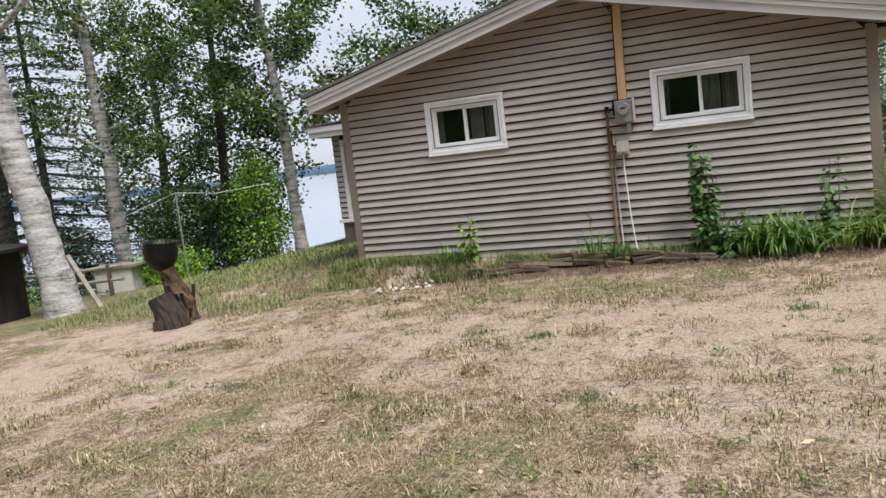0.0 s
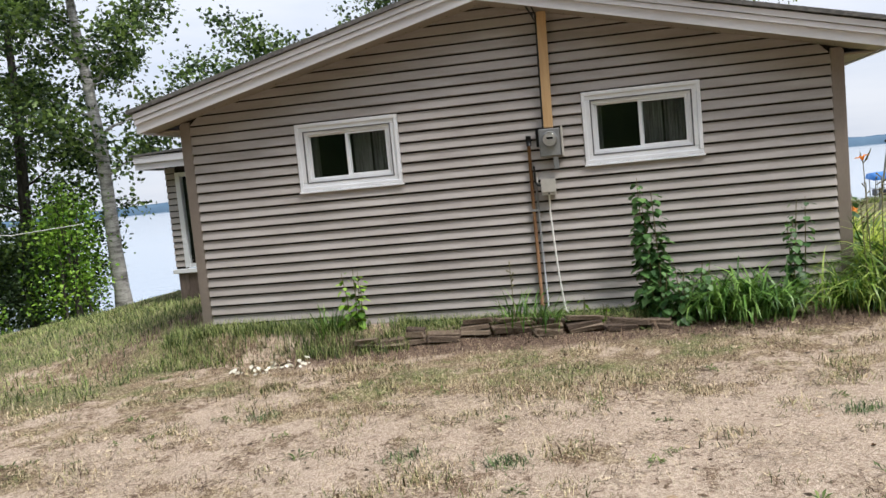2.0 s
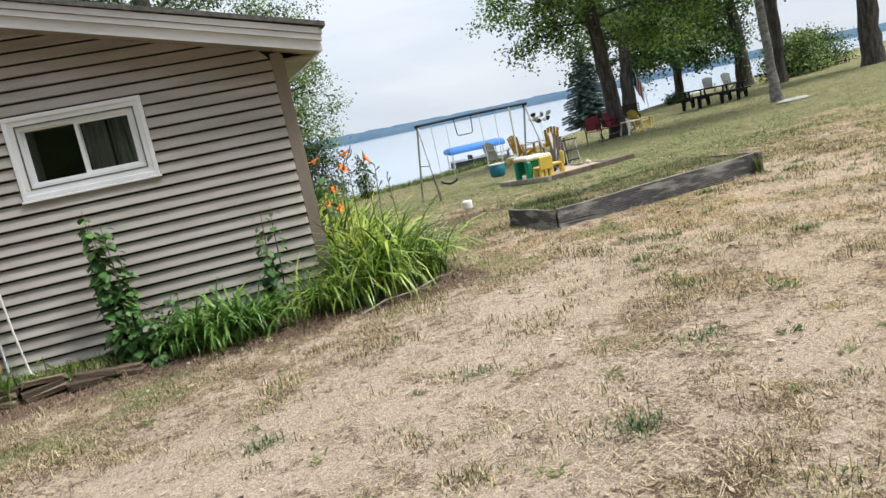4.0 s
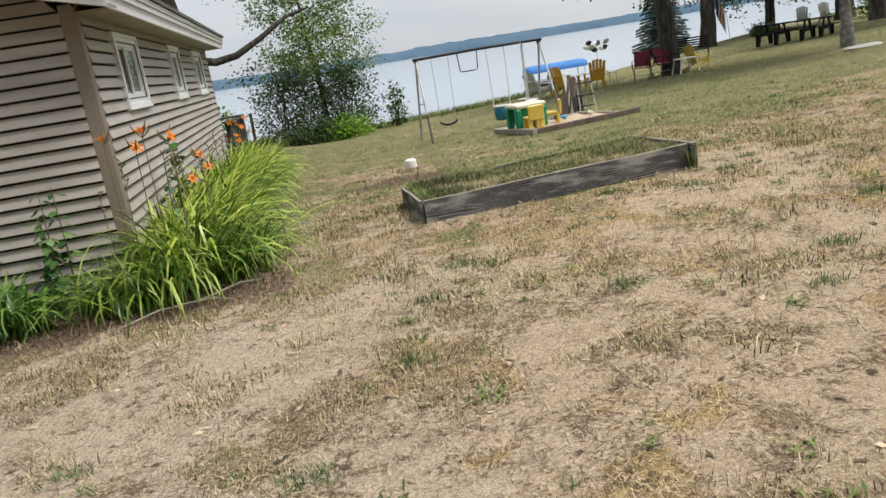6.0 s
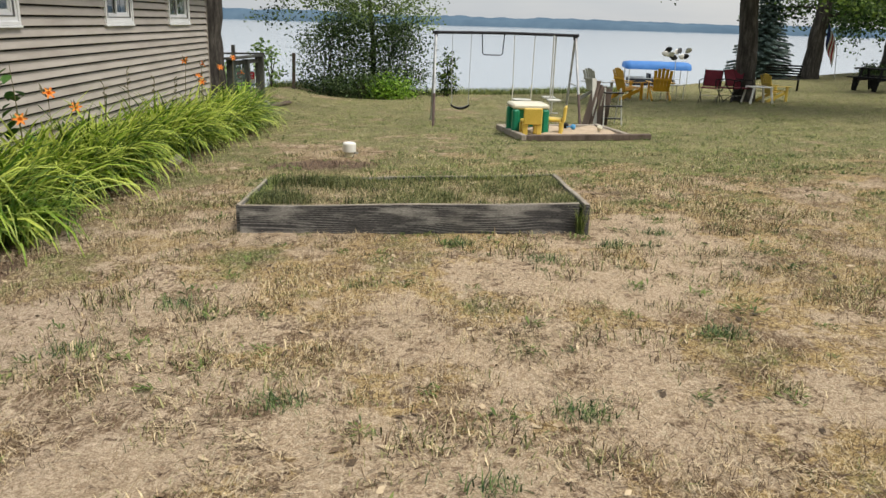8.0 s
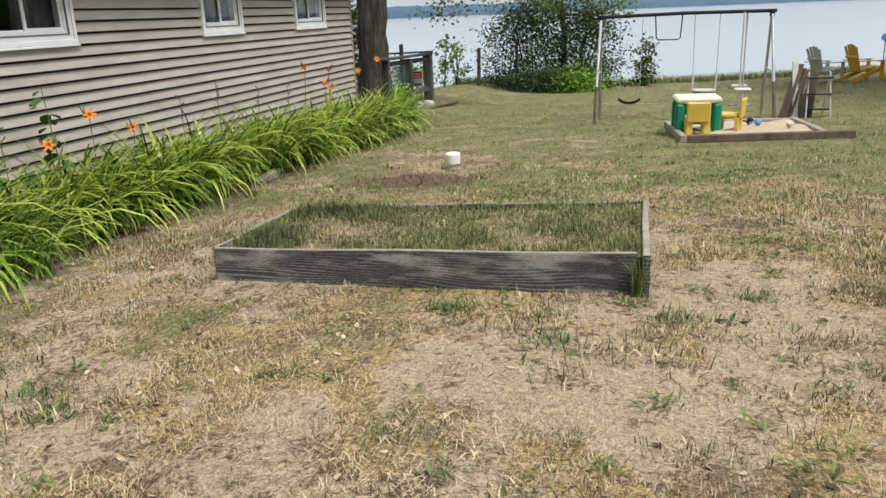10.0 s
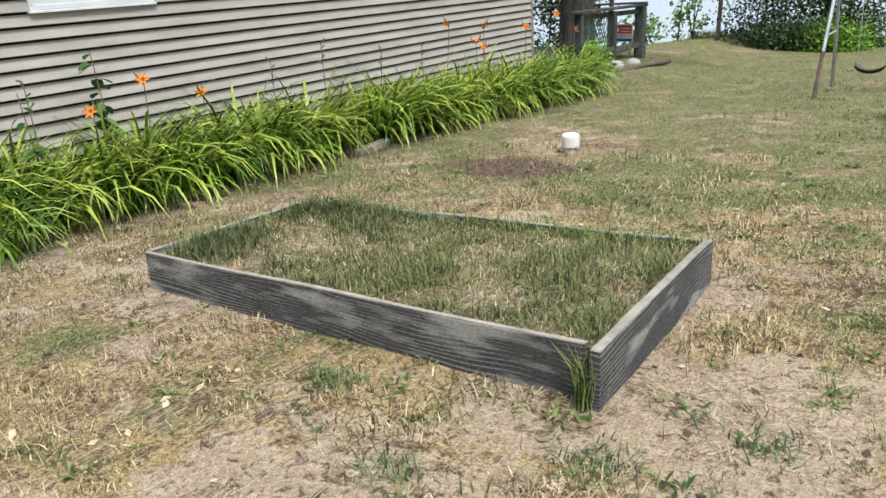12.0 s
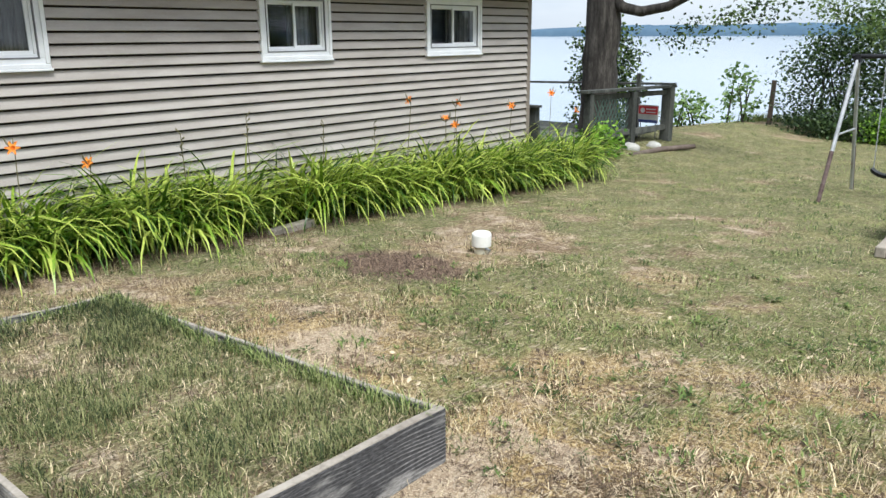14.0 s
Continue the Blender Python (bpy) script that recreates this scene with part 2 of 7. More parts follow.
M_swingdark = mat("dark_painted_tube", [(0.008, 0.009, 0.012), (0.022, 0.022, 0.027)], 6, 0.6, bump=0.05, spec=0.25)
M_chain = mat("swing_chain", [(0.35, 0.36, 0.38), (0.5, 0.5, 0.52)], 10, 0.5, metal=0.5, bump=0)
M_green = mat("green_plastic", [(0.004, 0.17, 0.09), (0.01, 0.25, 0.14)], 4, 0.45, bump=0.05)
M_yellow = mat("yellow_plastic", [(0.58, 0.40, 0.06), (0.70, 0.52, 0.12)], 4, 0.5, bump=0.05)
M_cream = mat("cream_plastic", [(0.55, 0.52, 0.42), (0.68, 0.65, 0.54)], 4, 0.5, bump=0.05)
M_teal = mat("teal_blue_plastic", [(0.01, 0.13, 0.20), (0.02, 0.20, 0.28)], 5, 0.45, bump=0.05)
M_bluetoy = mat("blue_plastic", [(0.05, 0.25, 0.5), (0.08, 0.32, 0.6)], 5, 0.45, bump=0.05)
M_orange = mat("yellow_orange_paint", [(0.62, 0.33, 0.02), (0.75, 0.43, 0.05)], 4, 0.5, bump=0.08)
M_palewood = mat("white_weathered_paint", [(0.42, 0.42, 0.39), (0.62, 0.62, 0.58)], 5, 0.7, bump=0.2)
M_red = mat("maroon_canvas", [(0.10, 0.008, 0.02), (0.18, 0.02, 0.035)], 8, 0.85, bump=0.2)
M_canopy = mat("blue_canvas_canopy", [(0.03, 0.14, 0.40), (0.06, 0.20, 0.50)], 1.2, 0.7, bump=0.1)
M_flagred = mat("flag_red", [(0.22, 0.012, 0.02), (0.32, 0.03, 0.04)], 4, 0.8, bump=0.1)
M_flagblue = mat("flag_blue", [(0.02, 0.03, 0.12), (0.03, 0.05, 0.18)], 4, 0.8, bump=0.1)
M_signred = mat("sign_red", [(0.5, 0.03, 0.04), (0.6, 0.05, 0.06)], 4, 0.6, bump=0)
M_signblue = mat("sign_blue", [(0.04, 0.06, 0.22), (0.06, 0.08, 0.28)], 4, 0.6, bump=0)
M_bark = mat("grey_brown_bark", [(0.017, 0.015, 0.013), (0.052, 0.045, 0.04), (0.12, 0.108, 0.096)], 5, 0.95, bump=1.0, stretch=(2.2, 2.2, 0.35), fine=30)
M_poplar = mat("pale_poplar_bark", [(0.06, 0.055, 0.05), (0.36, 0.35, 0.335), (0.58, 0.57, 0.55)], 3, 0.9, bump=0.5, stretch=(0.7, 0.7, 3.6), fine=24, stains=((0.05, 0.045, 0.04), 2.2, 0.60))
M_stump = mat("dark_wet_stump", [(0.018, 0.013, 0.011), (0.06, 0.045, 0.037)], 8, 0.9, bump=0.9, stretch=(2, 2, 0.3))
M_cutwood = mat("rotten_wood", [(0.025, 0.016, 0.011), (0.08, 0.048, 0.03), (0.24, 0.15, 0.085)], 7, 0.9, bump=0.7)
M_leaf = mat("tree_leaves", [(0.016, 0.036, 0.010), (0.055, 0.105, 0.020), (0.17, 0.25, 0.055)], 0.9, 0.5, bump=0, island=0.7, trans=0.4)
M_leafmaple = mat("maple_leaves", [(0.028, 0.062, 0.012), (0.095, 0.17, 0.03), (0.24, 0.35, 0.08)], 0.9, 0.5, bump=0, island=0.7, trans=0.45)
M_leafyoung = mat("deep_green_maple_leaves", [(0.014, 0.042, 0.008), (0.045, 0.105, 0.016), (0.12, 0.22, 0.045)], 0.9, 0.5, bump=0, island=0.7, trans=0.22)
M_leafash = mat("pale_ash_leaves", [(0.05, 0.09, 0.025), (0.15, 0.235, 0.06), (0.32, 0.42, 0.14)], 0.9, 0.5, bump=0, island=0.7, trans=0.45)
M_leafdark = mat("dark_shrub_leaves", [(0.018, 0.038, 0.014), (0.046, 0.088, 0.027), (0.12, 0.18, 0.058)], 0.9, 0.5, bump=0, island=0.5, trans=0.25)
M_leafbright = mat("bright_green_leaves", [(0.06, 0.15, 0.012), (0.19, 0.37, 0.03), (0.35, 0.54, 0.08)], 1.0, 0.55, bump=0, island=0.5, trans=0.35)
M_lily = mat("daylily_leaves", [(0.03, 0.08, 0.006), (0.17, 0.29, 0.02), (0.52, 0.60, 0.12)], 1.2, 0.32, bump=0, island=0.85, trans=0.3)
M_lilymid = mat("green_daylily_leaves", [(0.045, 0.11, 0.015), (0.16, 0.28, 0.03), (0.42, 0.52, 0.13)], 1.2, 0.35, bump=0, island=0.75, trans=0.3)
M_sumac = mat("pale_sumac_leaves", [(0.09, 0.17, 0.04), (0.2, 0.32, 0.09), (0.34, 0.46, 0.18)], 1.0, 0.55, bump=0, island=0.6, trans=0.4)
M_lilydark = mat("deep_green_blades", [(0.035, 0.09, 0.016), (0.09, 0.20, 0.03), (0.22, 0.36, 0.08)], 1.2, 0.4, bump=0, island=0.55, trans=0.25)
M_vine = mat("vine_leaves", [(0.03, 0.085, 0.022), (0.075, 0.175, 0.04), (0.16, 0.29, 0.085)], 1.5, 0.5, bump=0, island=0.5, trans=0.25)
M_petal = mat("orange_lily_petals", [(0.85, 0.22, 0.02), (0.92, 0.36, 0.06)], 6, 0.6, bump=0, island=0.3, trans=0.3)
M_stalk = mat("dry_flower_stalk", [(0.10, 0.10, 0.05), (0.20, 0.17, 0.09)], 6, 0.8, bump=0)
M_spruce = mat("spruce_needles", [(0.02, 0.045, 0.03), (0.05, 0.085, 0.055)], 2, 0.7, bump=0, island=0.4)
M_bluespruce = mat("blue_spruce_needles", [(0.07, 0.12, 0.105), (0.18, 0.25, 0.225)], 2, 0.7, bump=0, island=0.4)
M_drygrass = mat("dry_grass_blades", [(0.08, 0.05, 0.03), (0.20, 0.135, 0.07), (0.44, 0.33, 0.18), (0.74, 0.61, 0.40)], 0.9, 0.85, bump=0, island=0.9, trans=0.15)
M_grass = mat("green_grass_blades", [(0.032, 0.062, 0.014), (0.135, 0.195, 0.042), (0.38, 0.42, 0.16)], 0.5, 0.7, bump=0, island=0.85, trans=0.25)
M_straw = mat("bleached_straw", [(0.07, 0.045, 0.028), (0.24, 0.165, 0.10), (0.56, 0.45, 0.30)], 2, 0.85, bump=0, island=0.95)
M_mulch = mat("dead_brown_leaves", [(0.035, 0.022, 0.016), (0.11, 0.07, 0.05), (0.30, 0.21, 0.14)], 2, 0.9, bump=0, island=0.8)
M_tuft = mat("olive_grass_tufts", [(0.05, 0.065, 0.016), (0.14, 0.16, 0.05), (0.38, 0.36, 0.17)], 0.7, 0.75, bump=0, island=0.85, trans=0.2)
M_bedgrass = mat("olive_bed_grass", [(0.025, 0.04, 0.012), (0.085, 0.11, 0.032), (0.28, 0.28, 0.12)], 0.7, 0.75, bump=0, island=0.85, trans=0.2)
M_clump = mat("blue_green_grass_clump", [(0.025, 0.055, 0.02), (0.08, 0.135, 0.045), (0.20, 0.27, 0.10)], 0.7, 0.7, bump=0, island=0.7, trans=0.2)
M_birch = mat("grey_birch_bark", [(0.05, 0.045, 0.04), (0.16, 0.15, 0.14), (0.30, 0.285, 0.265)], 5, 0.9, bump=0.6, stretch=(1, 1, 1.6), fine=24)
M_weed = mat("weed_leaves", [(0.035, 0.065, 0.012), (0.10, 0.15, 0.03), (0.20, 0.25, 0.07)], 2, 0.6, bump=0, island=0.5, trans=0.2)
M_sandbox = mat("play_sand", [(0.36, 0.28, 0.2), (0.5, 0.4, 0.3)], 6, 0.95, bump=0.3)
M_soil = mat("dark_soil", [(0.07, 0.05, 0.035), (0.15, 0.11, 0.08)], 10, 0.95, bump=0.6)
M_leaflitter = mat("fallen_leaf", [(0.06, 0.04, 0.025), (0.25, 0.17, 0.10), (0.55, 0.44, 0.30)], 4, 0.8, bump=0, island=0.6)
M_stone = mat("pale_stone", [(0.3, 0.29, 0.27), (0.5, 0.49, 0.46)], 7, 0.9, bump=0.5)
M_terracotta = mat("terracotta", [(0.40, 0.13, 0.05), (0.52, 0.2, 0.09)], 6, 0.85, bump=0.1)
M_boatwhite = mat("white_boat_hull", [(0.6, 0.6, 0.6), (0.7, 0.7, 0.7)], 3, 0.35, bump=0)
M_boatblack = mat("black_boat_vinyl", [(0.015, 0.015, 0.02), (0.03, 0.03, 0.035)], 3, 0.5, bump=0)
# near-black walls stand in for the shade inside the open shed
M_shedshade = mat("shed_shade_black", [(0.012, 0.010, 0.009), (0.035, 0.028, 0.024)], 4, 0.9, bump=0.4, stretch=(3, 3, 0.3))


def glass_material():
    m = bpy.data.materials.new("window_glass")
    m.use_nodes = True
    p = m.node_tree.nodes["Principled BSDF"]
    p.inputs["Base Color"].default_value = (0.9, 0.93, 0.93, 1)
    p.inputs["Roughness"].default_value = 0.02
    p.inputs["Transmission Weight"].default_value = 1.0
    p.inputs["IOR"].default_value = 1.45
    return m


M_glass = glass_material()


def ground_material():
    """Sand, straw and thin turf, blended by how much grass covers the soil."""
    m = bpy.data.materials.new("sandy_lawn")
    m.use_nodes = True
    nodes, links = m.node_tree.nodes, m.node_tree.links
    p = nodes["Principled BSDF"]
    p.inputs["Roughness"].default_value = 0.95
    p.inputs["Specular IOR Level"].default_value = 0.15
    tc = nodes.new("ShaderNodeTexCoord")

    def noise_node(scale, detail, rough=0.6):
        n = nodes.new("ShaderNodeTexNoise")
        n.inputs["Scale"].default_value, n.inputs["Detail"].default_value, n.inputs["Roughness"].default_value = scale, detail, rough
        links.new(tc.outputs["Object"], n.inputs["Vector"])
        return n.outputs[0]

    def ramp_node(src, stops):
        r = nodes.new("ShaderNodeValToRGB")
        while len(r.color_ramp.elements) < len(stops):
            r.color_ramp.elements.new(0.5)
        for e, (pos, c) in zip(r.color_ramp.elements, stops):
            e.position, e.color = pos, (*c, 1)
        links.new(src, r.inputs[0])
        return r.outputs[0]

    def mix_node(f, a, b):
        x = nodes.new("ShaderNodeMix")
        x.data_type = "RGBA"
        links.new(f, x.inputs["Factor"])
        links.new(a, x.inputs["A"])
        links.new(b, x.inputs["B"])
        return x.outputs["Result"]

    def math_node(op, a, b):
        x = nodes.new("ShaderNodeMath")
        x.operation = op
        for i, v in enumerate((a, b)):
            if isinstance(v, float):
                x.inputs[i].default_value = v
            else:
                links.new(v, x.inputs[i])
        return x.outputs[0]

    def attribute(key):
        a = nodes.new("ShaderNodeAttribute")
        a.attribute_name = key
        return a.outputs["Fac"]

    def fibres(turn, seed):
        """Thin straws that lie in one direction."""
        mp = nodes.new("ShaderNodeMapping")
        mp.inputs["Rotation"].default_value = (0, 0, radians(turn))
        mp.inputs["Location"].default_value = (seed, seed * 1.7, 0)
        mp.inputs["Scale"].default_value = (115.0, 9.0, 30.0)
        links.new(tc.outputs["Object"], mp.inputs["Vector"])
        n = nodes.new("ShaderNodeTexNoise")
        n.inputs["Scale"].default_value, n.inputs["Detail"].default_value = 1.0, 2.0
        n.inputs["Distortion"].default_value = 0.7
        links.new(mp.outputs[0], n.inputs["Vector"])
        return n.outputs[0]

    fine = noise_node(42.0, 6.0, 0.75)
    fine.node.inputs["Distortion"].default_value = 1.2
    grit = noise_node(150.0, 3.0, 0.6)
    mid = noise_node(5.0, 6.0, 0.7)
    big = noise_node(0.9, 4.0)
    clods = noise_node(15.0, 4.0, 0.65)
    clods.node.inputs["Distortion"].default_value = 1.8
    tone = math_node("ADD", math_node("MULTIPLY", fine, 0.7), math_node("MULTIPLY", grit, 0.3))
    sand = ramp_node(tone, [(0.40, (0.33, 0.23, 0.165)), (0.50, (0.505, 0.397, 0.30)), (0.585, (0.70, 0.565, 0.45))])
    straw = ramp_node(tone, [(0.40, (0.12, 0.08, 0.05)), (0.49, (0.30, 0.227, 0.137)), (0.585, (0.58, 0.46, 0.31))])
    golden = ramp_node(tone, [(0.40, (0.16, 0.10, 0.045)), (0.49, (0.41, 0.285, 0.13)), (0.585, (0.68, 0.52, 0.285))])
    turf = ramp_node(tone, [(0.40, (0.028, 0.038, 0.012)), (0.49, (0.108, 0.130, 0.042)), (0.585, (0.30, 0.31, 0.135))])
    sere = ramp_node(tone, [(0.40, (0.08, 0.085, 0.03)), (0.49, (0.225, 0.225, 0.085)), (0.585, (0.45, 0.41, 0.20))])
    thin = math_node("ADD", math_node("MULTIPLY", noise_node(1.6, 5.0, 0.7), 0.7), math_node("MULTIPLY", clods, 0.3))
    turf = mix_node(ramp_node(thin, [(0.49, (0, 0, 0)), (0.57, (0.85, 0.85, 0.85))]), turf, sere)
    dirt = ramp_node(tone, [(0.40, (0.045, 0.028, 0.02)), (0.49, (0.135, 0.088, 0.062)), (0.585, (0.32, 0.235, 0.175))])
    rusty = ramp_node(tone, [(0.40, (0.06, 0.034, 0.02)), (0.49, (0.174, 0.113, 0.068)), (0.585, (0.40, 0.29, 0.19))])
    pale = ramp_node(grit, [(0.35, (0.46, 0.37, 0.25)), (0.65, (0.80, 0.69, 0.52))])
    cover, bare, gold = attribute("cover"), attribute("bare"), attribute("gold")
    wob = math_node("MULTIPLY_ADD", mid, 1.1)
    wob.node.inputs[2].default_value = -0.55
    wob2 = math_node("MULTIPLY_ADD", big, 0.5)
    wob2.node.inputs[2].default_value = -0.25
    c2 = math_node("ADD", math_node("ADD", cover, wob), wob2)
    f1 = ramp_node(c2, [(0.22, (0, 0, 0)), (0.32, (1, 1, 1))])
    f2 = ramp_node(c2, [(0.50, (0, 0, 0)), (0.80, (0.85, 0.85, 0.85))])
    straw = mix_node(ramp_node(math_node("ADD", gold, wob), [(0.15, (0, 0, 0)), (0.6, (1, 1, 1))]), straw, golden)
    warm = ramp_node(tone, [(0.40, (0.31, 0.215, 0.135)), (0.50, (0.51, 0.385, 0.255)), (0.585, (0.69, 0.55, 0.395))])
    sand = mix_node(ramp_node(gold, [(0.1, (0, 0, 0)), (0.6, (0.7, 0.7, 0.7))]), sand, warm)
    col = mix_node(f1, sand, straw)
    # dead brown thatch in patches a hand to a stride wide
    patch = math_node("ADD", math_node("MULTIPLY", noise_node(2.1, 6.0, 0.72), 0.65), math_node("MULTIPLY", clods, 0.35))
    col = mix_node(ramp_node(patch, [(0.49, (0, 0, 0)), (0.545, (0.88, 0.88, 0.88))]), col, rusty)
    col = mix_node(f2, col, turf)
    # dark gaps at the roots
    col = mix_node(ramp_node(math_node("ADD", clods, math_node("MULTIPLY", fine, 0.35)), [(0.735, (0, 0, 0)), (0.79, (0.9, 0.9, 0.9))]), col, dirt)
    # pink sand worn bare between the clumps
    worn = math_node("ADD", math_node("MULTIPLY", noise_node(3.1, 5.0, 0.65), 0.75), math_node("MULTIPLY", clods, -0.30))
    col = mix_node(ramp_node(math_node("ADD", worn, math_node("MULTIPLY", c2, -0.20)), [(0.175, (0, 0, 0)), (0.235, (0.9, 0.9, 0.9))]), col, sand)
    for turn, seed in ((25, 0.0), (-40, 3.1), (85, 7.7)):
        where = ramp_node(noise_node(4.0 + seed, 3.0), [(0.45, (0, 0, 0)), (0.60, (1, 1, 1))])
        on = math_node("MULTIPLY", ramp_node(fibres(turn, seed), [(0.60, (0, 0, 0)), (0.66, (0.75, 0.75, 0.75))]), where)
        col = mix_node(on, col, pale)
    fb = ramp_node(math_node("ADD", bare, wob), [(0.35, (0, 0, 0)), (0.65, (1, 1, 1))])
    col = mix_node(fb, col, dirt)
    links.new(col, p.inputs["Base Color"])
    bp = nodes.new("ShaderNodeBump")
    bp.inputs["Strength"].default_value, bp.inputs["Distance"].default_value = 0.9, 0.045
    links.new(math_node("ADD", math_node("MULTIPLY", tone, 0.8), clods), bp.inputs["Height"])
    links.new(bp.outputs[0], p.inputs["Normal"])
    return m


def water_material():
    m = bpy.data.materials.new("lake_water")
    m.use_nodes = True
    nodes, links = m.node_tree.nodes, m.node_tree.links
    p = nodes["Principled BSDF"]
    p.inputs["Base Color"].default_value = (0.30, 0.36, 0.43, 1)
    p.inputs["Roughness"].default_value = 0.12
    p.inputs["IOR"].default_value = 1.33
    tc = nodes.new("ShaderNodeTexCoord")
    mp = nodes.new("ShaderNodeMapping")
    mp.inputs["Scale"].default_value = (0.5, 1.6, 1.0)
    links.new(tc.outputs["Object"], mp.inputs["Vector"])
    n = nodes.new("ShaderNodeTexNoise")
    n.inputs["Scale"].default_value, n.inputs["Detail"].default_value = 0.9, 4.0
    links.new(mp.outputs[0], n.inputs["Vector"])
    bp = nodes.new("ShaderNodeBump")
    bp.inputs["Strength"].default_value, bp.inputs["Distance"].default_value = 0.12, 0.1
    links.new(n.outputs[0], bp.inputs["Height"])
    links.new(bp.outputs[0], p.inputs["Normal"])
    return m


M_ground = ground_material()


def plank_material():
    """Old plank: dark weathered face with wavy pale grain and bleached patches."""
    m = bpy.data.materials.new("weathered_plank")
    m.use_nodes = True
    nodes, links = m.node_tree.nodes, m.node_tree.links
    p = nodes["Principled BSDF"]
    p.inputs["Roughness"].default_value = 0.85
    p.inputs["Specular IOR Level"].default_value = 0.25
    tc = nodes.new("ShaderNodeTexCoord")
    mp = nodes.new("ShaderNodeMapping")
    mp.inputs["Scale"].default_value = (0.55, 0.55, 2.6)
    links.new(tc.outputs["Object"], mp.inputs["Vector"])
    wave = nodes.new("ShaderNodeTexWave")
    wave.wave_type, wave.bands_direction = "BANDS", "Z"
    for key, val in (("Scale", 6.0), ("Distortion", 26.0), ("Detail", 1.5), ("Detail Scale", 0.33), ("Detail Roughness", 0.4)):
        wave.inputs[key].default_value = val
    links.new(mp.outputs[0], wave.inputs["Vector"])
    out = {}
    for key, scale, vec in (("patch", 2.6, tc.outputs["Object"]), ("bleach", 5.0, mp.outputs[0]), ("fine", 90.0, mp.outputs[0])):
        n = nodes.new("ShaderNodeTexNoise")
        n.inputs["Scale"].default_value, n.inputs["Detail"].default_value = scale, 6.0
        links.new(vec, n.inputs["Vector"])
        out[key] = n.outputs[0]

    def ramp(src, stops):
        r = nodes.new("ShaderNodeValToRGB")
        while len(r.color_ramp.elements) < len(stops):
            r.color_ramp.elements.new(0.5)
        for e, (pos, c) in zip(r.color_ramp.elements, stops):
            e.position, e.color = pos, (c[0], c[1], c[2], 1)
        links.new(src, r.inputs[0])
        return r.outputs[0]

    def mix(f, a, b):
        x = nodes.new("ShaderNodeMix")
        x.data_type = "RGBA"
        for key, src in (("Factor", f), ("A", a), ("B", b)):
            links.new(src, x.inputs[key])
        return x.outputs["Result"]

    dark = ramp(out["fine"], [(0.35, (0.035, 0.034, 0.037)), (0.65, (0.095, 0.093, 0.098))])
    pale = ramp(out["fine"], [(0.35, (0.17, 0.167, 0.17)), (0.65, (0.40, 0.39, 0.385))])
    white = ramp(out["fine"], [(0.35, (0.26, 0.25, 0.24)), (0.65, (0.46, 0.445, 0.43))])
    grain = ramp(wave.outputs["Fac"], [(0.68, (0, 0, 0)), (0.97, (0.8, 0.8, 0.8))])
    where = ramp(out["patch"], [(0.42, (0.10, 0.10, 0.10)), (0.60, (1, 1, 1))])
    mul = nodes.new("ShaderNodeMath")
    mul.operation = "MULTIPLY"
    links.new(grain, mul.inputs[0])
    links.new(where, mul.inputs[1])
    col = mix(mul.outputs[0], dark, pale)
    info = nodes.new("ShaderNodeObjectInfo")
    shift = nodes.new("ShaderNodeMath")
    shift.operation = "MULTIPLY_ADD"
    shift.inputs[1].default_value = 0.12
    links.new(info.outputs["Random"], shift.inputs[0])
    links.new(out["bleach"], shift.inputs[2])
    col = mix(ramp(shift.outputs[0], [(0.60, (0, 0, 0)), (0.74, (0.8, 0.8, 0.8))]), col, white)
    links.new(col, p.inputs["Base Color"])
    bp = nodes.new("ShaderNodeBump")
    bp.inputs["Strength"].default_value, bp.inputs["Distance"].default_value = 0.35, 0.002
    links.new(out["fine"], bp.inputs["Height"])
    links.new(bp.outputs[0], p.inputs["Normal"])
    return m


M_plank = plank_material()
M_water = water_material()
# blue base colour stands in for haze over the far woods
M_hills = mat("haze_blue_hills", [(0.07, 0.115, 0.17), (0.10, 0.155, 0.215)], 0.012, 1.0, bump=0, fine=0.08, spec=0.0)

# ---- ground, lake, far shore ----
SLOPE_X = [(-60, -1.9), (-25, -1.1), (-16, -0.55), (-12, -0.25), (-7.3, 0.0), (-1, 0.13), (3, 0.27), (8, 0.35), (14, 0.58), (22, 0.95), (60, 2.2)]
SLOPE_Y = [(-40, -0.1), (10.5, 0.0), (14, -0.13), (20, -0.45), (25, -0.66), (31, -0.92), (60, -1.6)]
BANK = [(-60, 12), (-16, 16.5), (-11, 18), (-8, 22), (-3, 29.5), (0, 32.2), (5, 33), (12, 34.5), (18, 40), (24, 44), (30, 49), (60, 60)]
LAKE_Z = -4.0


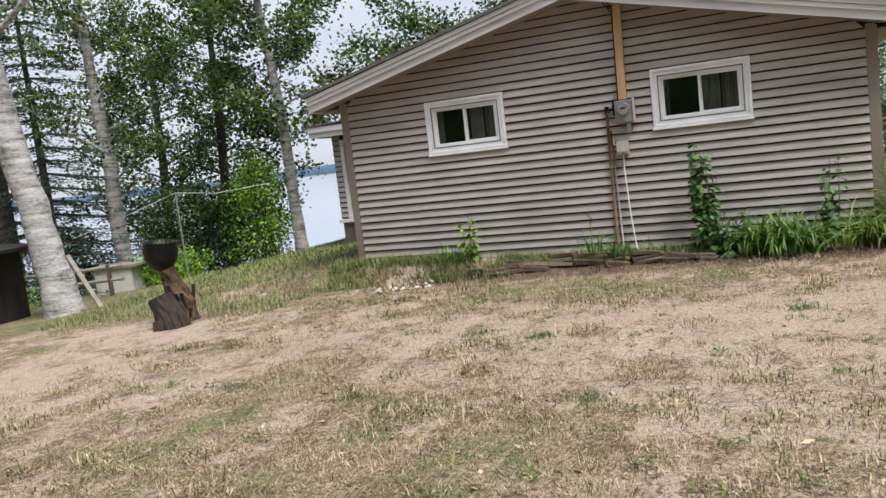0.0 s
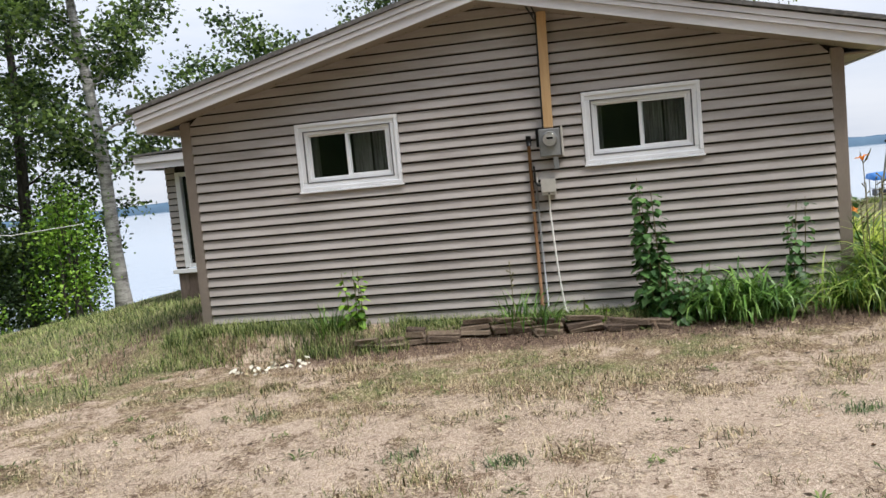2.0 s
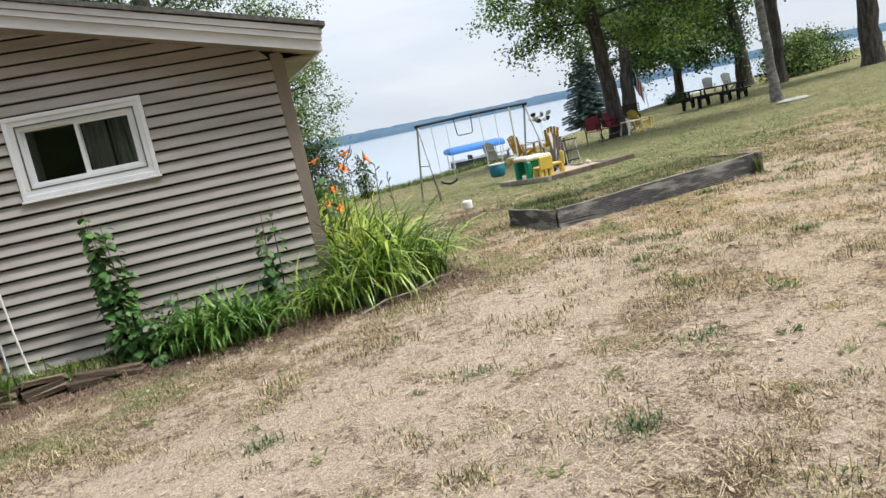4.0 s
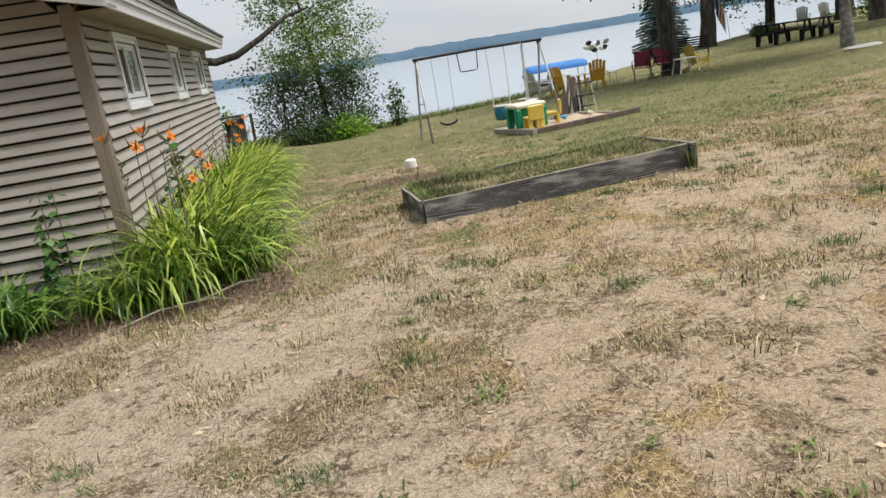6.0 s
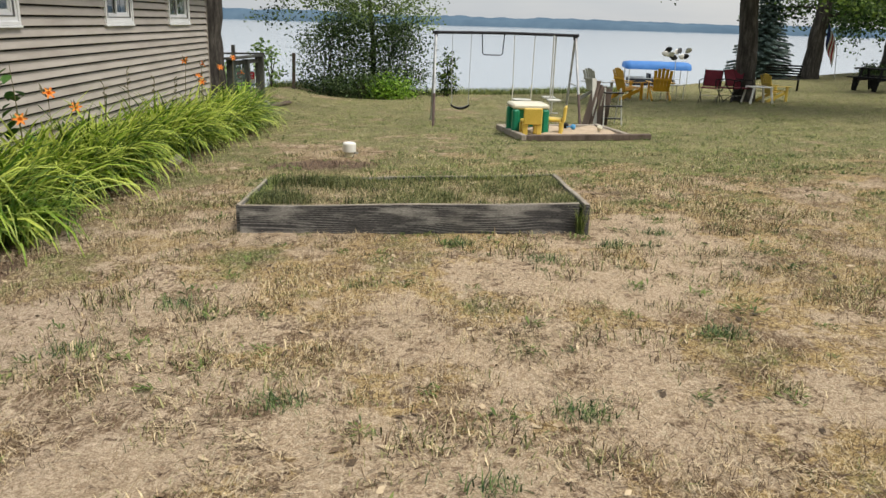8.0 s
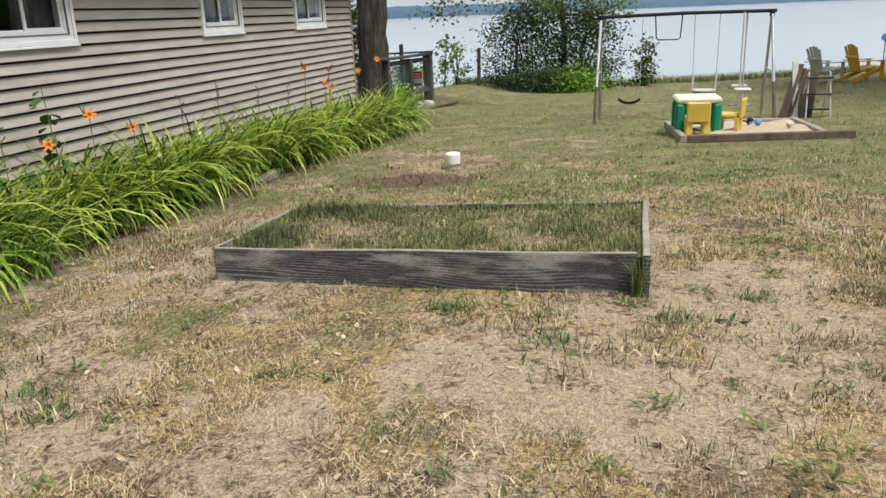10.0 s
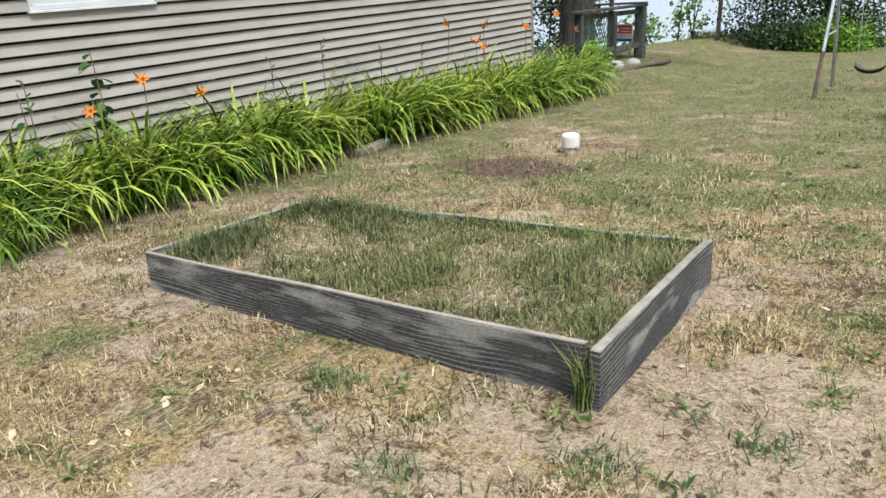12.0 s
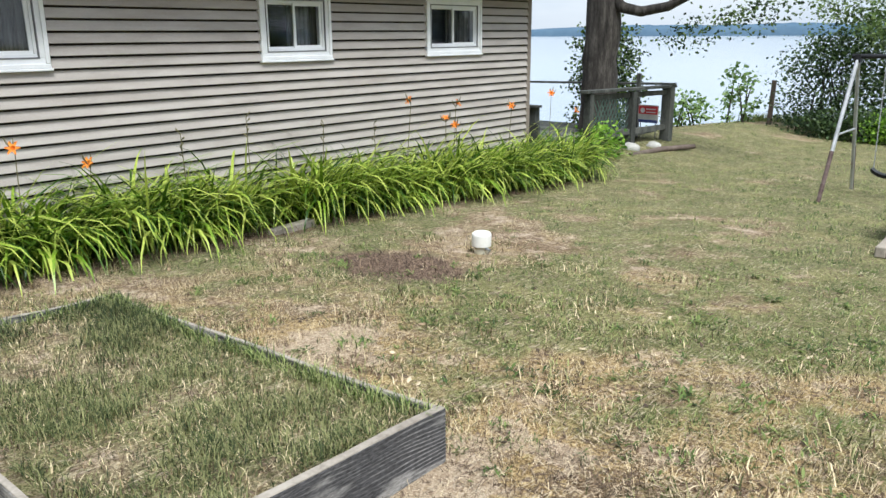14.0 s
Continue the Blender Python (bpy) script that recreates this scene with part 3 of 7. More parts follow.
def height(x, y):
    """The lawn's height, and the bank that falls to the lake."""
    x, y = np.asarray(x, float), np.asarray(y, float)
    z = np.zeros(np.broadcast(x, y).shape)
    for dx in (-1.2, 0.0, 1.2):
        z = z + (np.interp(x + dx, *zip(*SLOPE_X)) + np.interp(y + dx, *zip(*SLOPE_Y))) / 3
    past = np.clip((y - np.interp(x, *zip(*BANK))) / 6.0, 0, 1)
    fall = past * past * (3 - 2 * past)
    # the soil behind the edging, the rise west of the house and the stair head's mound
    back = np.clip((y - 9.32) / 0.3, 0, 1)
    z = z + np.interp(x, [-9.5, -7.5, -6.5, -4, -2, 0, 0.6], [0.0, 0.12, 0.25, 0.14, 0.08, 0.03, 0.0]) * back * back * (3 - 2 * back)
    west = np.interp(x, [-15, -12.5, -10, -7.2, -6.4], [0, 0.35, 1.0, 1.0, 0.0])
    z = z + west * np.interp(y, [9.0, 11, 13.5, 16.5, 19], [0, 0.17, 0.27, 0.48, 0.5])
    stair = np.clip((y - 19.9) / 2.2, 0, 1)
    z = z + 0.30 * stair * stair * (3 - 2 * stair) * np.exp(-((x + 0.6) / 1.7) ** 2)
    z = z + 0.016 * (fbm(x * 6.5, y * 6.5, 15) - 0.5)
    z = z + 0.05 * (fbm(x * 0.7, y * 0.7, 5) - 0.5) + 0.018 * (fbm(x * 3.1, y * 3.1, 9) - 0.5)
    return z * (1 - fall) + (LAKE_Z - 0.6) * fall


def hz(x, y):
    return float(height(np.array([x]), np.array([y]))[0])


def cover_of(x, y):
    """How thick the turf stands: 0 bare sand, 1 full grass."""
    x, y = np.asarray(x, float), np.asarray(y, float)
    far = np.interp(y, [10.5, 15.0, 19.0], [0.0, 0.55, 1.0])
    right = np.clip((x - 5.0) / 6.0, 0, 1)
    # right lawn: greener turf, raised further to darken it for tree shade
    c = 0.27 + 0.72 * far + 0.36 * right * np.clip((y - 9) / 5, 0.3, 1) + 0.16 * np.clip((-7 - x) / 4, 0, 1)
    c = c + 1.1 * (fbm(x * 0.75, y * 0.75, 21) - 0.5) + 1.35 * (fbm(x * 1.9, y * 1.9, 33) - 0.5)
    c = c - 0.30 * np.exp(-((x + 0.2) ** 2 / 6 + (y - 5.0) ** 2 / 8)) + 0.22 * np.exp(-((x + 4.8) ** 2 / 4 + (y - 3.4) ** 2 / 1.5)) - 0.15 * np.exp(-((x + 3.5) ** 2 / 5 + (y - 6.5) ** 2 / 4))
    c = c + 0.50 * np.clip((-6.6 - x) / 1.2, 0, 1) * np.clip((y - 8.0) / 1.1, 0, 1)
    c = c - 0.15 * np.exp(-((x - 0.2) ** 2 / 7 + (y - 7.4) ** 2 / 2.2)) + 0.10 * np.exp(-((x + 5.0) ** 2 / 5 + (y - 4.6) ** 2 / 1.5))
    c = c - 0.16 * np.exp(-((x + 6.5) ** 2 / 14 + (y - 5.5) ** 2 / 1.2))
    c = c + 0.10 * np.exp(-((x + 5.5) ** 2 / 6 + (y - 9.4) ** 2 / 0.6))
    # thin turf before the edging, a trodden strip of pale sand nearer
    c = c + np.clip((1.8 - x) / 1.5, 0, 1) * (0.20 * np.exp(-((y - 8.4) / 0.6) ** 2) - 0.18 * np.exp(-((y - 6.8) / 0.7) ** 2))
    c = c - 0.30 * np.exp(-((x - 3.6) ** 2 / 1.4 + (y - 8.4) ** 2 / 1.0))
    c = c + 0.27 * np.exp(-((x - 6.0) ** 2 / 10 + (y - 14.0) ** 2 / 7))
    return c


def bare_of(x, y):
    """Brown dirt: the strips under the flower beds, round the vent pipe and under the swings."""
    d = 1.05 * np.exp(-((x - 2.7) ** 2 / 0.55 + (y - 13.55) ** 2 / 0.22))
    d = np.maximum(d, 0.8 * np.exp(-((y - 9.25) / 0.45) ** 2) * (x > -5.5) * (x < 1.2))
    d = np.maximum(d, 0.65 * np.exp(-((x - 0.85) / 0.3) ** 2) * (y > 9.2) * (y < 19.5))
    d = np.maximum(d, 0.8 * np.exp(-((x + 7.35) ** 2 / 0.25 + (y - 10.6) ** 2 / 2.2)))
    d = np.maximum(d, 0.55 * np.exp(-((x + 8.2) ** 2 / 0.8 + (y - 7.9) ** 2 / 0.8)))
    return d


def gold_of(x, y):
    """Where the straw lies thick and golden: the open lawn east of the house, far from the worn sand."""
    return np.clip((x - 0.5) / 3.5, 0.0, 1) * np.clip((17 - y) / 6, 0, 1) * (0.72 + 1.0 * (fbm(x * 1.1, y * 1.1, 47) - 0.35))


def axis(fine0, fine1, step, far0, far1):
    a = np.arange(fine0, fine1 + 1e-6, step)
    up, down = [fine1], [fine0]
    s = step
    while up[-1] < far1:
        s *= 1.25
        up.append(min(far1, up[-1] + s))
    s = step
    while down[-1] > far0:
        s *= 1.25
        down.append(max(far0, down[-1] - s))
    return np.concatenate([np.array(down[1:])[::-1], a, np.array(up[1:])])


def build_ground():
    ax, ay = axis(-15, 15, 0.12, -2500, 2500), axis(1, 36, 0.12, -1200, 2600)
    gx, gy = np.meshgrid(ax, ay)
    x, y = gx.ravel(), gy.ravel()
    verts = np.stack([x, y, height(x, y)], 1)
    nx, ny = len(ax), len(ay)
    i = (np.arange(ny - 1)[:, None] * nx + np.arange(nx - 1)[None, :]).ravel()
    ob = arrays("ground", verts, np.stack([i, i + 1, i + 1 + nx, i + nx], 1), M_ground, smooth=True)
    for key, val in (("cover", cover_of(x, y)), ("bare", bare_of(x, y)), ("gold", gold_of(x, y))):
        ob.data.attributes.new(key, "FLOAT", "POINT").data.foreach_set("value", val.astype(np.float32))
    return tagged(ob, "dry sandy lawn with straw and thin green turf", "lawn", kind="structure")


build_ground()

bm = B()
box(bm, -2500, 2500, 14, 1620, LAKE_Z - 0.3, LAKE_Z)
tagged(part("lake_water", bm, M_water), "pale calm lake under an overcast sky", "lake", kind="structure")


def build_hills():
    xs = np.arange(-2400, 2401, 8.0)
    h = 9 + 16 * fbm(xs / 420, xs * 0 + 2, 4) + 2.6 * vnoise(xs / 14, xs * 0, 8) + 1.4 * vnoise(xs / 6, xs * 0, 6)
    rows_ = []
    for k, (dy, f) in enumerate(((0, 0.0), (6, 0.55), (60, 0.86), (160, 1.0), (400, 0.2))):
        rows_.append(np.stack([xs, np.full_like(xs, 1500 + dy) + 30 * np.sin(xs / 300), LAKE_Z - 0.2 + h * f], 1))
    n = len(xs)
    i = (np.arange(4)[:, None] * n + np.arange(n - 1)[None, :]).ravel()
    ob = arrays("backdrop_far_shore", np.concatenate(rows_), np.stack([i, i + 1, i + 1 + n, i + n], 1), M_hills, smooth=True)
    return tagged(ob, "low wooded hills across the lake, coloured with blue haze", "hills", kind="structure")


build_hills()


def build_light_screen():
    """Unseen ragged foliage wall behind the walk, added to close the place and cut low sky light."""
    xs = np.arange(-70, 71, 0.8)
    zs = np.linspace(0, 1, 15)
    top = 13.0 + 3.0 * fbm(xs / 6, xs * 0, 3) + 1.2 * vnoise(xs / 1.1, xs * 0, 5)
    X, Z = np.meshgrid(xs, zs)
    Y = -10.5 - 1.6 * fbm(X / 2.2, Z * 6, 12) + 0.02 * (X / 10) ** 2 * -10
    V = np.stack([X, Y, -1.5 + Z * (top[None, :] + 1.5)], 2).reshape(-1, 3)
    n = len(xs)
    i = (np.arange(14)[:, None] * n + np.arange(n - 1)[None, :]).ravel()
    ob = arrays("backdrop_light_screen", V, np.stack([i, i + 1, i + 1 + n, i + n], 1), M_leafdark)
    return tagged(ob, "unseen foliage wall added behind the yard to cut low sky light", "woods", kind="structure")


build_light_screen()

# ---- the cottage ----
XL, XR, YF, YB = -6.62, 0.0, 10.0, 19.2
RIDGE_X, SOFFIT_Z, PITCH = -3.31, 3.33, 0.245
COURSE, BASE_Z = 0.1029, 0.097
WIN_Z0, WIN_Z1 = 1.665, 2.365
GABLE_WIN = [(-5.35, -4.25), (-2.395, -1.275)]
SIDE_WIN = [(11.08, 12.19), (14.33, 15.29), (16.88, 18.0)]


def under_roof(x):
    return SOFFIT_Z - PITCH * abs(x - RIDGE_X)


house = thing("house", "one-storey tan vinyl-sided cottage with a low gable roof", "house", (XL, YF, 0))


def hpart(name, bm, material, label="", parent=None, smooth=False):
    ob = part(name, bm, material, None, label, smooth)
    ob.parent = parent or house
    ob.matrix_parent_inverse = (house.matrix_basis).inverted() if parent is None else Matrix()
    return ob


def core_wall(name, spans, wins, make):
    """Wall sheathing in upright strips, near-black for lap shadow, with the window openings left through it."""
    pieces = []

    def add(*args):
        bm = B()
        make(bm, *args)
        pieces.append(bm)
    edges = sorted({spans[0], spans[1], *(e for w in wins for e in (w[0] + 0.06, w[1] - 0.06))})
    for a, b in zip(edges, edges[1:]):
        mid = (a + b) / 2
        if any(w[0] < mid < w[1] for w in wins):
            add(a, b, -0.4, WIN_Z0 + 0.06)
            add(a, b, WIN_Z1 - 0.06, None)
        else:
            add(a, b, -0.4, None)
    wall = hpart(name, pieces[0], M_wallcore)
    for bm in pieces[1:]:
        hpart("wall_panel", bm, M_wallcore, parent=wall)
    return wall


def gable_strip(bm, a, b, z0, z1):
    cuts = [a] + ([RIDGE_X] if a < RIDGE_X < b else []) + [b]
    for p, q in zip(cuts, cuts[1:]):
        t0, t1 = (z1, z1) if z1 else (under_roof(p) + 0.02, under_roof(q) + 0.02)
        prism(bm, [(p, z0), (q, z0), (q, t1), (p, t0)], YF + 0.012, YF + 0.12)


def side_strip(bm, a, b, z0, z1):
    box(bm, XR - 0.12, XR - 0.012, a, b, z0, z1 or under_roof(XR) + 0.02)


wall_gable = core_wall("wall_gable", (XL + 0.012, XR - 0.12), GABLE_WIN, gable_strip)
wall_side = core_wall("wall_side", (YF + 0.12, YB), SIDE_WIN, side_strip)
bm = B()
box(bm, XL + 0.012, XL + 0.12, YF + 0.12, YB, -0.6, under_roof(XL))
hpart("wall_west", bm, M_siding)
bm = B()
prism(bm, [(XL + 0.12, -0.8), (XR - 0.12, -0.8), (XR - 0.12, 2.5), (RIDGE_X, 3.3), (XL + 0.12, 2.5)], YB - 0.12, YB)
hpart("wall_lake", bm, M_siding)
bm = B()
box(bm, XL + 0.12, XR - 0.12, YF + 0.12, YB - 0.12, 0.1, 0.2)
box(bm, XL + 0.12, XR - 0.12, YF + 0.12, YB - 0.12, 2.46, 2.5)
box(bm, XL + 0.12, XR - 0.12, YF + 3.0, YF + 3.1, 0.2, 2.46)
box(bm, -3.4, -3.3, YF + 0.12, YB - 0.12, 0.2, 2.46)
hpart("interior", bm, M_dark, "rooms coloured near-black to look unlit behind the windows")


def clip_segments(a, b, holes):
    out, s = [], a
    for h0, h1 in sorted(holes):
        if h1 <= s or h0 >= b:
            continue
        if h0 > s:
            out.append((s, h0))
        s = max(s, h1)
    if s < b:
        out.append((s, b))
    return out


def siding_board(bm, s0, s1, t0, t1, z0, z1, place):
    """One lap: leans out at its foot; s along the wall at the foot, t at the top."""
    # the slot left below each lap shows near-black sheathing as its shadow
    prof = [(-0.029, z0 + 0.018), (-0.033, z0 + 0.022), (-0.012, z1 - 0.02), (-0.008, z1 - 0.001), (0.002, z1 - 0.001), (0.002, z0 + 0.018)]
    rows_ = []
    for end in (0, 1):
        ring = []
        for d, z in prof:
            f = (z - z0) / (z1 - z0)
            lo, hi = s0 + (t0 - s0) * f, s1 + (t1 - s1) * f
            ring.append(bm.verts.new(place(hi if end else lo, d, z)))
        rows_.append(ring)
    n = len(prof)
    for k in range(n):
        bm.faces.new((rows_[0][k], rows_[0][(k + 1) % n], rows_[1][(k + 1) % n], rows_[1][k]))
    bm.faces.new(rows_[0][::-1])
    bm.faces.new(rows_[1])


def gable_boards():
    i = 0
    while True:
        z0 = BASE_Z + i * COURSE
        z1 = z0 + COURSE
        i += 1
        if z0 > SOFFIT_Z - 0.04:
            break

        def lim(z):
            if z <= under_roof(XL):
                return XL + 0.1, XR - 0.1
            half = (SOFFIT_Z - z) / PITCH
            return max(XL + 0.1, RIDGE_X - half), min(XR - 0.1, RIDGE_X + half)
        b0, b1 = lim(z0)
        t0, t1 = lim(z1) if z1 < SOFFIT_Z else (RIDGE_X - 0.01, RIDGE_X + 0.01)
        holes = [(w0 - 0.002, w1 + 0.002) for w0, w1 in GABLE_WIN if z1 > WIN_Z0 + 0.02 and z0 < WIN_Z1 - 0.02]
        for s0, s1 in clip_segments(b0, b1, holes):
            bm = B()
            siding_board(bm, s0, s1, t0 if s0 == b0 else s0, t1 if s1 == b1 else s1, z0, z1, lambda s, d, z: (s, YF + d, z))
            hpart("siding_board", bm, M_siding, parent=wall_gable)


def side_boards():
    i = 0
    while BASE_Z + i * COURSE < under_roof(XR) - 0.02:
        z0 = BASE_Z + i * COURSE
        z1 = min(z0 + COURSE, under_roof(XR) + 0.01)
        i += 1
        holes = [(w0 - 0.002, w1 + 0.002) for w0, w1 in SIDE_WIN if z1 > WIN_Z0 + 0.02 and z0 < WIN_Z1 - 0.02]
        for s0, s1 in clip_segments(YF + 0.1, YB - 0.09, holes):
            bm = B()
            siding_board(bm, s0, s1, s0, s1, z0, z1, lambda s, d, z: (XR - d, s, z))
            hpart("siding_board", bm, M_siding, parent=wall_side)


gable_boards()
side_boards()

# corner boards
for cx, sx in ((XL, 1), (XR, -1)):
    bm = B()
    box(bm, min(cx, cx + sx * 0.1), max(cx, cx + sx * 0.1), YF - 0.02, YF + 0.01, 0.12, under_roof(cx) + 0.0, bevel=0.004)
    box(bm, min(cx - sx * 0.018, cx + sx * 0.012), max(cx - sx * 0.018, cx + sx * 0.012), YF - 0.018, YF + 0.1, 0.12, under_roof(cx) - 0.02, bevel=0.004)
    hpart("corner_board", bm, M_trimtan, "brown corner trim")
bm = B()
box(bm, XR - 0.012, XR + 0.018, YB - 0.09, YB + 0.01, 0.0, under_roof(XR) - 0.02, bevel=0.004)
hpart("corner_board", bm, M_trimtan, "brown corner trim")
bm = B()
box(bm, XL + 0.03, XR - 0.03, YF + 0.015, YF + 0.1, -0.5, 0.1)
box(bm, XR - 0.11, XR - 0.02, YF + 0.1, YB, -0.7, 0.1)
hpart("foundation", bm, M_soil, "dark foundation close to the soil")


def window(kind, a, b, depth=0.09):
    """A sliding window: wide white casing, inner frame, two sashes, glass and curtains. Built facing -y along x."""
    holder = new("window")
    tagged(holder, "white-framed sliding window with drawn grey curtains")
    w, h = b - a, WIN_Z1 - WIN_Z0
    c = 0.085
    for nm, x0, x1, z0, z1 in (("casing", 0, w, h - c, h), ("casing", 0, w, 0, c), ("casing", 0, c, c, h - c), ("casing", w - c, w, c, h - c)):
        part(nm, box(B(), x0, x1, -0.024, 0.03, z0, z1, bevel=0.004), M_white, holder)
    # a thin grey ring in place of the shadow in the groove
    bm = B()
    for x0, x1, z0, z1 in ((c - 0.006, w - c + 0.006, h - c - 0.006, h - c + 0.006), (c - 0.006, w - c + 0.006, c - 0.006, c + 0.006), (c - 0.006, c + 0.006, c + 0.006, h - c - 0.006), (w - c - 0.006, w - c + 0.006, c + 0.006, h - c - 0.006)):
        box(bm, x0, x1, -0.027, -0.013, z0, z1)
    part("groove_shade", bm, M_grooveshade, holder, "grey strip standing in for shadow round the sash frame")
    o = 0.038
    for x0, x1, z0, z1 in ((0, w, h - o, h), (0, w, 0, o), (0, o, o, h - o), (w - o, w, o, h - o)):
        part("casing_lip", box(B(), x0, x1, -0.040, -0.0245, z0, z1, bevel=0.004), M_white, holder)
    part("sill", box(B(), -0.012, w + 0.012, -0.05, 0.0, -0.022, -0.001, bevel=0.004), M_white, holder)
    bm = B()
    for x0, x1, z0, z1 in ((c, w - c, h - c - 0.035, h - c), (c, w - c, c, c + 0.035), (c, c + 0.03, c + 0.035, h - c - 0.035), (w - c - 0.03, w - c, c + 0.035, h - c - 0.035)):
        box(bm, x0, x1, -0.012, depth, z0, z1, bevel=0.003)
    part("frame", bm, M_white, holder)
    i0, i1, j0, j1 = c + 0.03, w - c - 0.03, c + 0.035, h - c - 0.035
    mid = (i0 + i1) / 2
    for k, (x0, x1, yy) in enumerate(((i0, mid + 0.022, 0.02), (mid - 0.022, i1, 0.0))):
        t = 0.026 if k else 0.016
        bm = B()
        for p0, p1, q0, q1 in ((x0, x1, j1 - t, j1), (x0, x1, j0, j0 + t), (x0, x0 + 0.03, j0 + t, j1 - t), (x1 - 0.03, x1, j0 + t, j1 - t)):
            box(bm, p0, p1, yy, yy + 0.018, q0, q1, bevel=0.002)
        sash = part("sash", bm, M_white, holder)
        pane = part("pane", box(B(), x0 + 0.02, x1 - 0.02, yy + 0.006, yy + 0.012, j0 + 0.01, j1 - 0.01), M_glass, holder, "dark reflecting glass")
        pane.visible_shadow = False
    for x0, x1 in ((i0 - 0.05, i0 + 0.07 * w), (mid + 0.02, mid + 0.19 * w), (mid + 0.21 * w, i1 + 0.05)):
        bm = B()
        n = 26
        prev = None
        for k in range(n + 1):
            x = x0 + (x1 - x0) * k / n
            y = 0.16 + 0.02 * math.sin(k * 1.9) + 0.008 * math.sin(k * 0.7)
            cur = [bm.verts.new((x, y, j0 - 0.1)), bm.verts.new((x, y, j1 + 0.05)), bm.verts.new((x, y + 0.004, j1 + 0.05)), bm.verts.new((x, y + 0.004, j0 - 0.1))]
            if prev:
                bm.faces.new((prev[0], cur[0], cur[1], prev[1]))
                bm.faces.new((prev[2], cur[2], cur[3], prev[3]))
            prev = cur
        part("curtain", bm, M_curtain, holder, "grey curtain", smooth=True)
    m = pose(a, YF, WIN_Z0) if kind == "gable" else pose(XR, a, WIN_Z0, 0, 0, 90)
    holder.parent = house
    holder.matrix_parent_inverse = house.matrix_basis.inverted()
    holder.matrix_basis = m
    return holder


for a, b in GABLE_WIN:
    window("gable", a, b)
for a, b in SIDE_WIN:
    window("side", a, b)


# roof: two shingled slopes, boxed eaves, rakes in two steps
EAVE_L, EAVE_R, RAKE_F, RAKE_B = -6.95, 0.33, 9.66, 19.55


def top_z(x):
    return under_roof(x) + 0.20


for x0, x1 in ((EAVE_L, RIDGE_X), (RIDGE_X, EAVE_R)):
    bm = B()
    e = 0.06 if x0 == EAVE_L else 0.0
    f = 0.06 if x1 == EAVE_R else 0.0
    prism(bm, [(x0 - e, top_z(x0) - 0.01), (x1 + f, top_z(x1) - 0.01), (x1 + f, top_z(x1) + 0.03), (x0 - e, top_z(x0) + 0.03)], RAKE_F - 0.06, RAKE_B + 0.03)
    hpart("roof", bm, M_shingle, "grey shingle roof slope")
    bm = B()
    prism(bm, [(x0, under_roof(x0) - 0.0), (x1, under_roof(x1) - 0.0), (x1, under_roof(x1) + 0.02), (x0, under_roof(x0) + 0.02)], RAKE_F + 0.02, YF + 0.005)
    hpart("soffit", bm, M_soffit, "cream soffit under the rake, darkened for shade")
    for y0, y1, lo, hi in ((RAKE_F + 0.006, RAKE_F + 0.03, -0.012, 0.078), (RAKE_F - 0.022, RAKE_F + 0.03, 0.08, 0.128), (RAKE_F - 0.036, RAKE_F + 0.03, 0.134, 0.188)):
        bm = B()
        prism(bm, [(x0, under_roof(x0) + lo), (x1, under_roof(x1) + lo), (x1, under_roof(x1) + hi), (x0, under_roof(x0) + hi)], y0, y1)
        hpart("rake_board", bm, M_fascia)
for ex, sx, wx in ((EAVE_R, 1, XR), (EAVE_L, -1, XL)):
    for o, lo, hi in ((-0.004, -0.012, 0.078), (0.02, 0.08, 0.128), (0.034, 0.134, 0.188)):
        bm = B()
        x0, x1 = sorted((ex + sx * o, ex - sx * 0.03))
        box(bm, x0, x1, RAKE_F + 0.032, RAKE_B, under_roof(ex) + lo, under_roof(ex) + hi)
        hpart("fascia", bm, M_fascia)
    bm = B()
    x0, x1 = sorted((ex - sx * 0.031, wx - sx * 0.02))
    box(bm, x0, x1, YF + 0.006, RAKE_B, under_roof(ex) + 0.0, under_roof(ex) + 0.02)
    hpart("soffit", bm, M_soffit, "cream soffit under the eave, darkened for shade")
# vent holes along the soffit's edge: small dark nail heads
bm = B()
for k in range(46):
    x = XL + 0.15 + k * 0.142
    lathe(bm, [(0.006, 0), (0.006, 0.003)], 6, pose(x, RAKE_F + 0.26, under_roof(x) - 0.004))
tagged(hpart("nail_heads", bm, M_blackmetal), kind="stuff")

# the lake-side annex behind the west corner
AX0, AX1, AY0, AY1 = -9.1, XL, 14.0, 18.6
bm = B()
box(bm, AX0, AX0 + 0.17, AY0, AY0 + 0.1, 0.62, 2.35)
box(bm, AX0 + 0.17, AX1, AY0, AY0 + 0.1, 2.22, 2.35)
box(bm, AX0 + 1.6, AX1, AY0, AY0 + 0.1, 0.62, 2.22)
box(bm, AX0, AX0 + 0.1, AY0 + 0.1, AY1, 0.62, 2.35)
annex_wall = hpart("annex_wall", bm, M_wallcore, "tan sided porch wall behind the corner")
for i in range(16):
    bm = B()
    siding_board(bm, AX0, AX0 + 0.17, AX0, AX0 + 0.17, 0.64 + i * COURSE, 0.64 + (i + 1) * COURSE, lambda s, d, z: (s, AY0 + d, z))
    hpart("siding_board", bm, M_siding, parent=annex_wall)
bm = B()
box(bm, AX0 - 0.05, AX1, AY0 - 0.05, AY0 + 0.1, 0.55, 0.62, bevel=0.006)
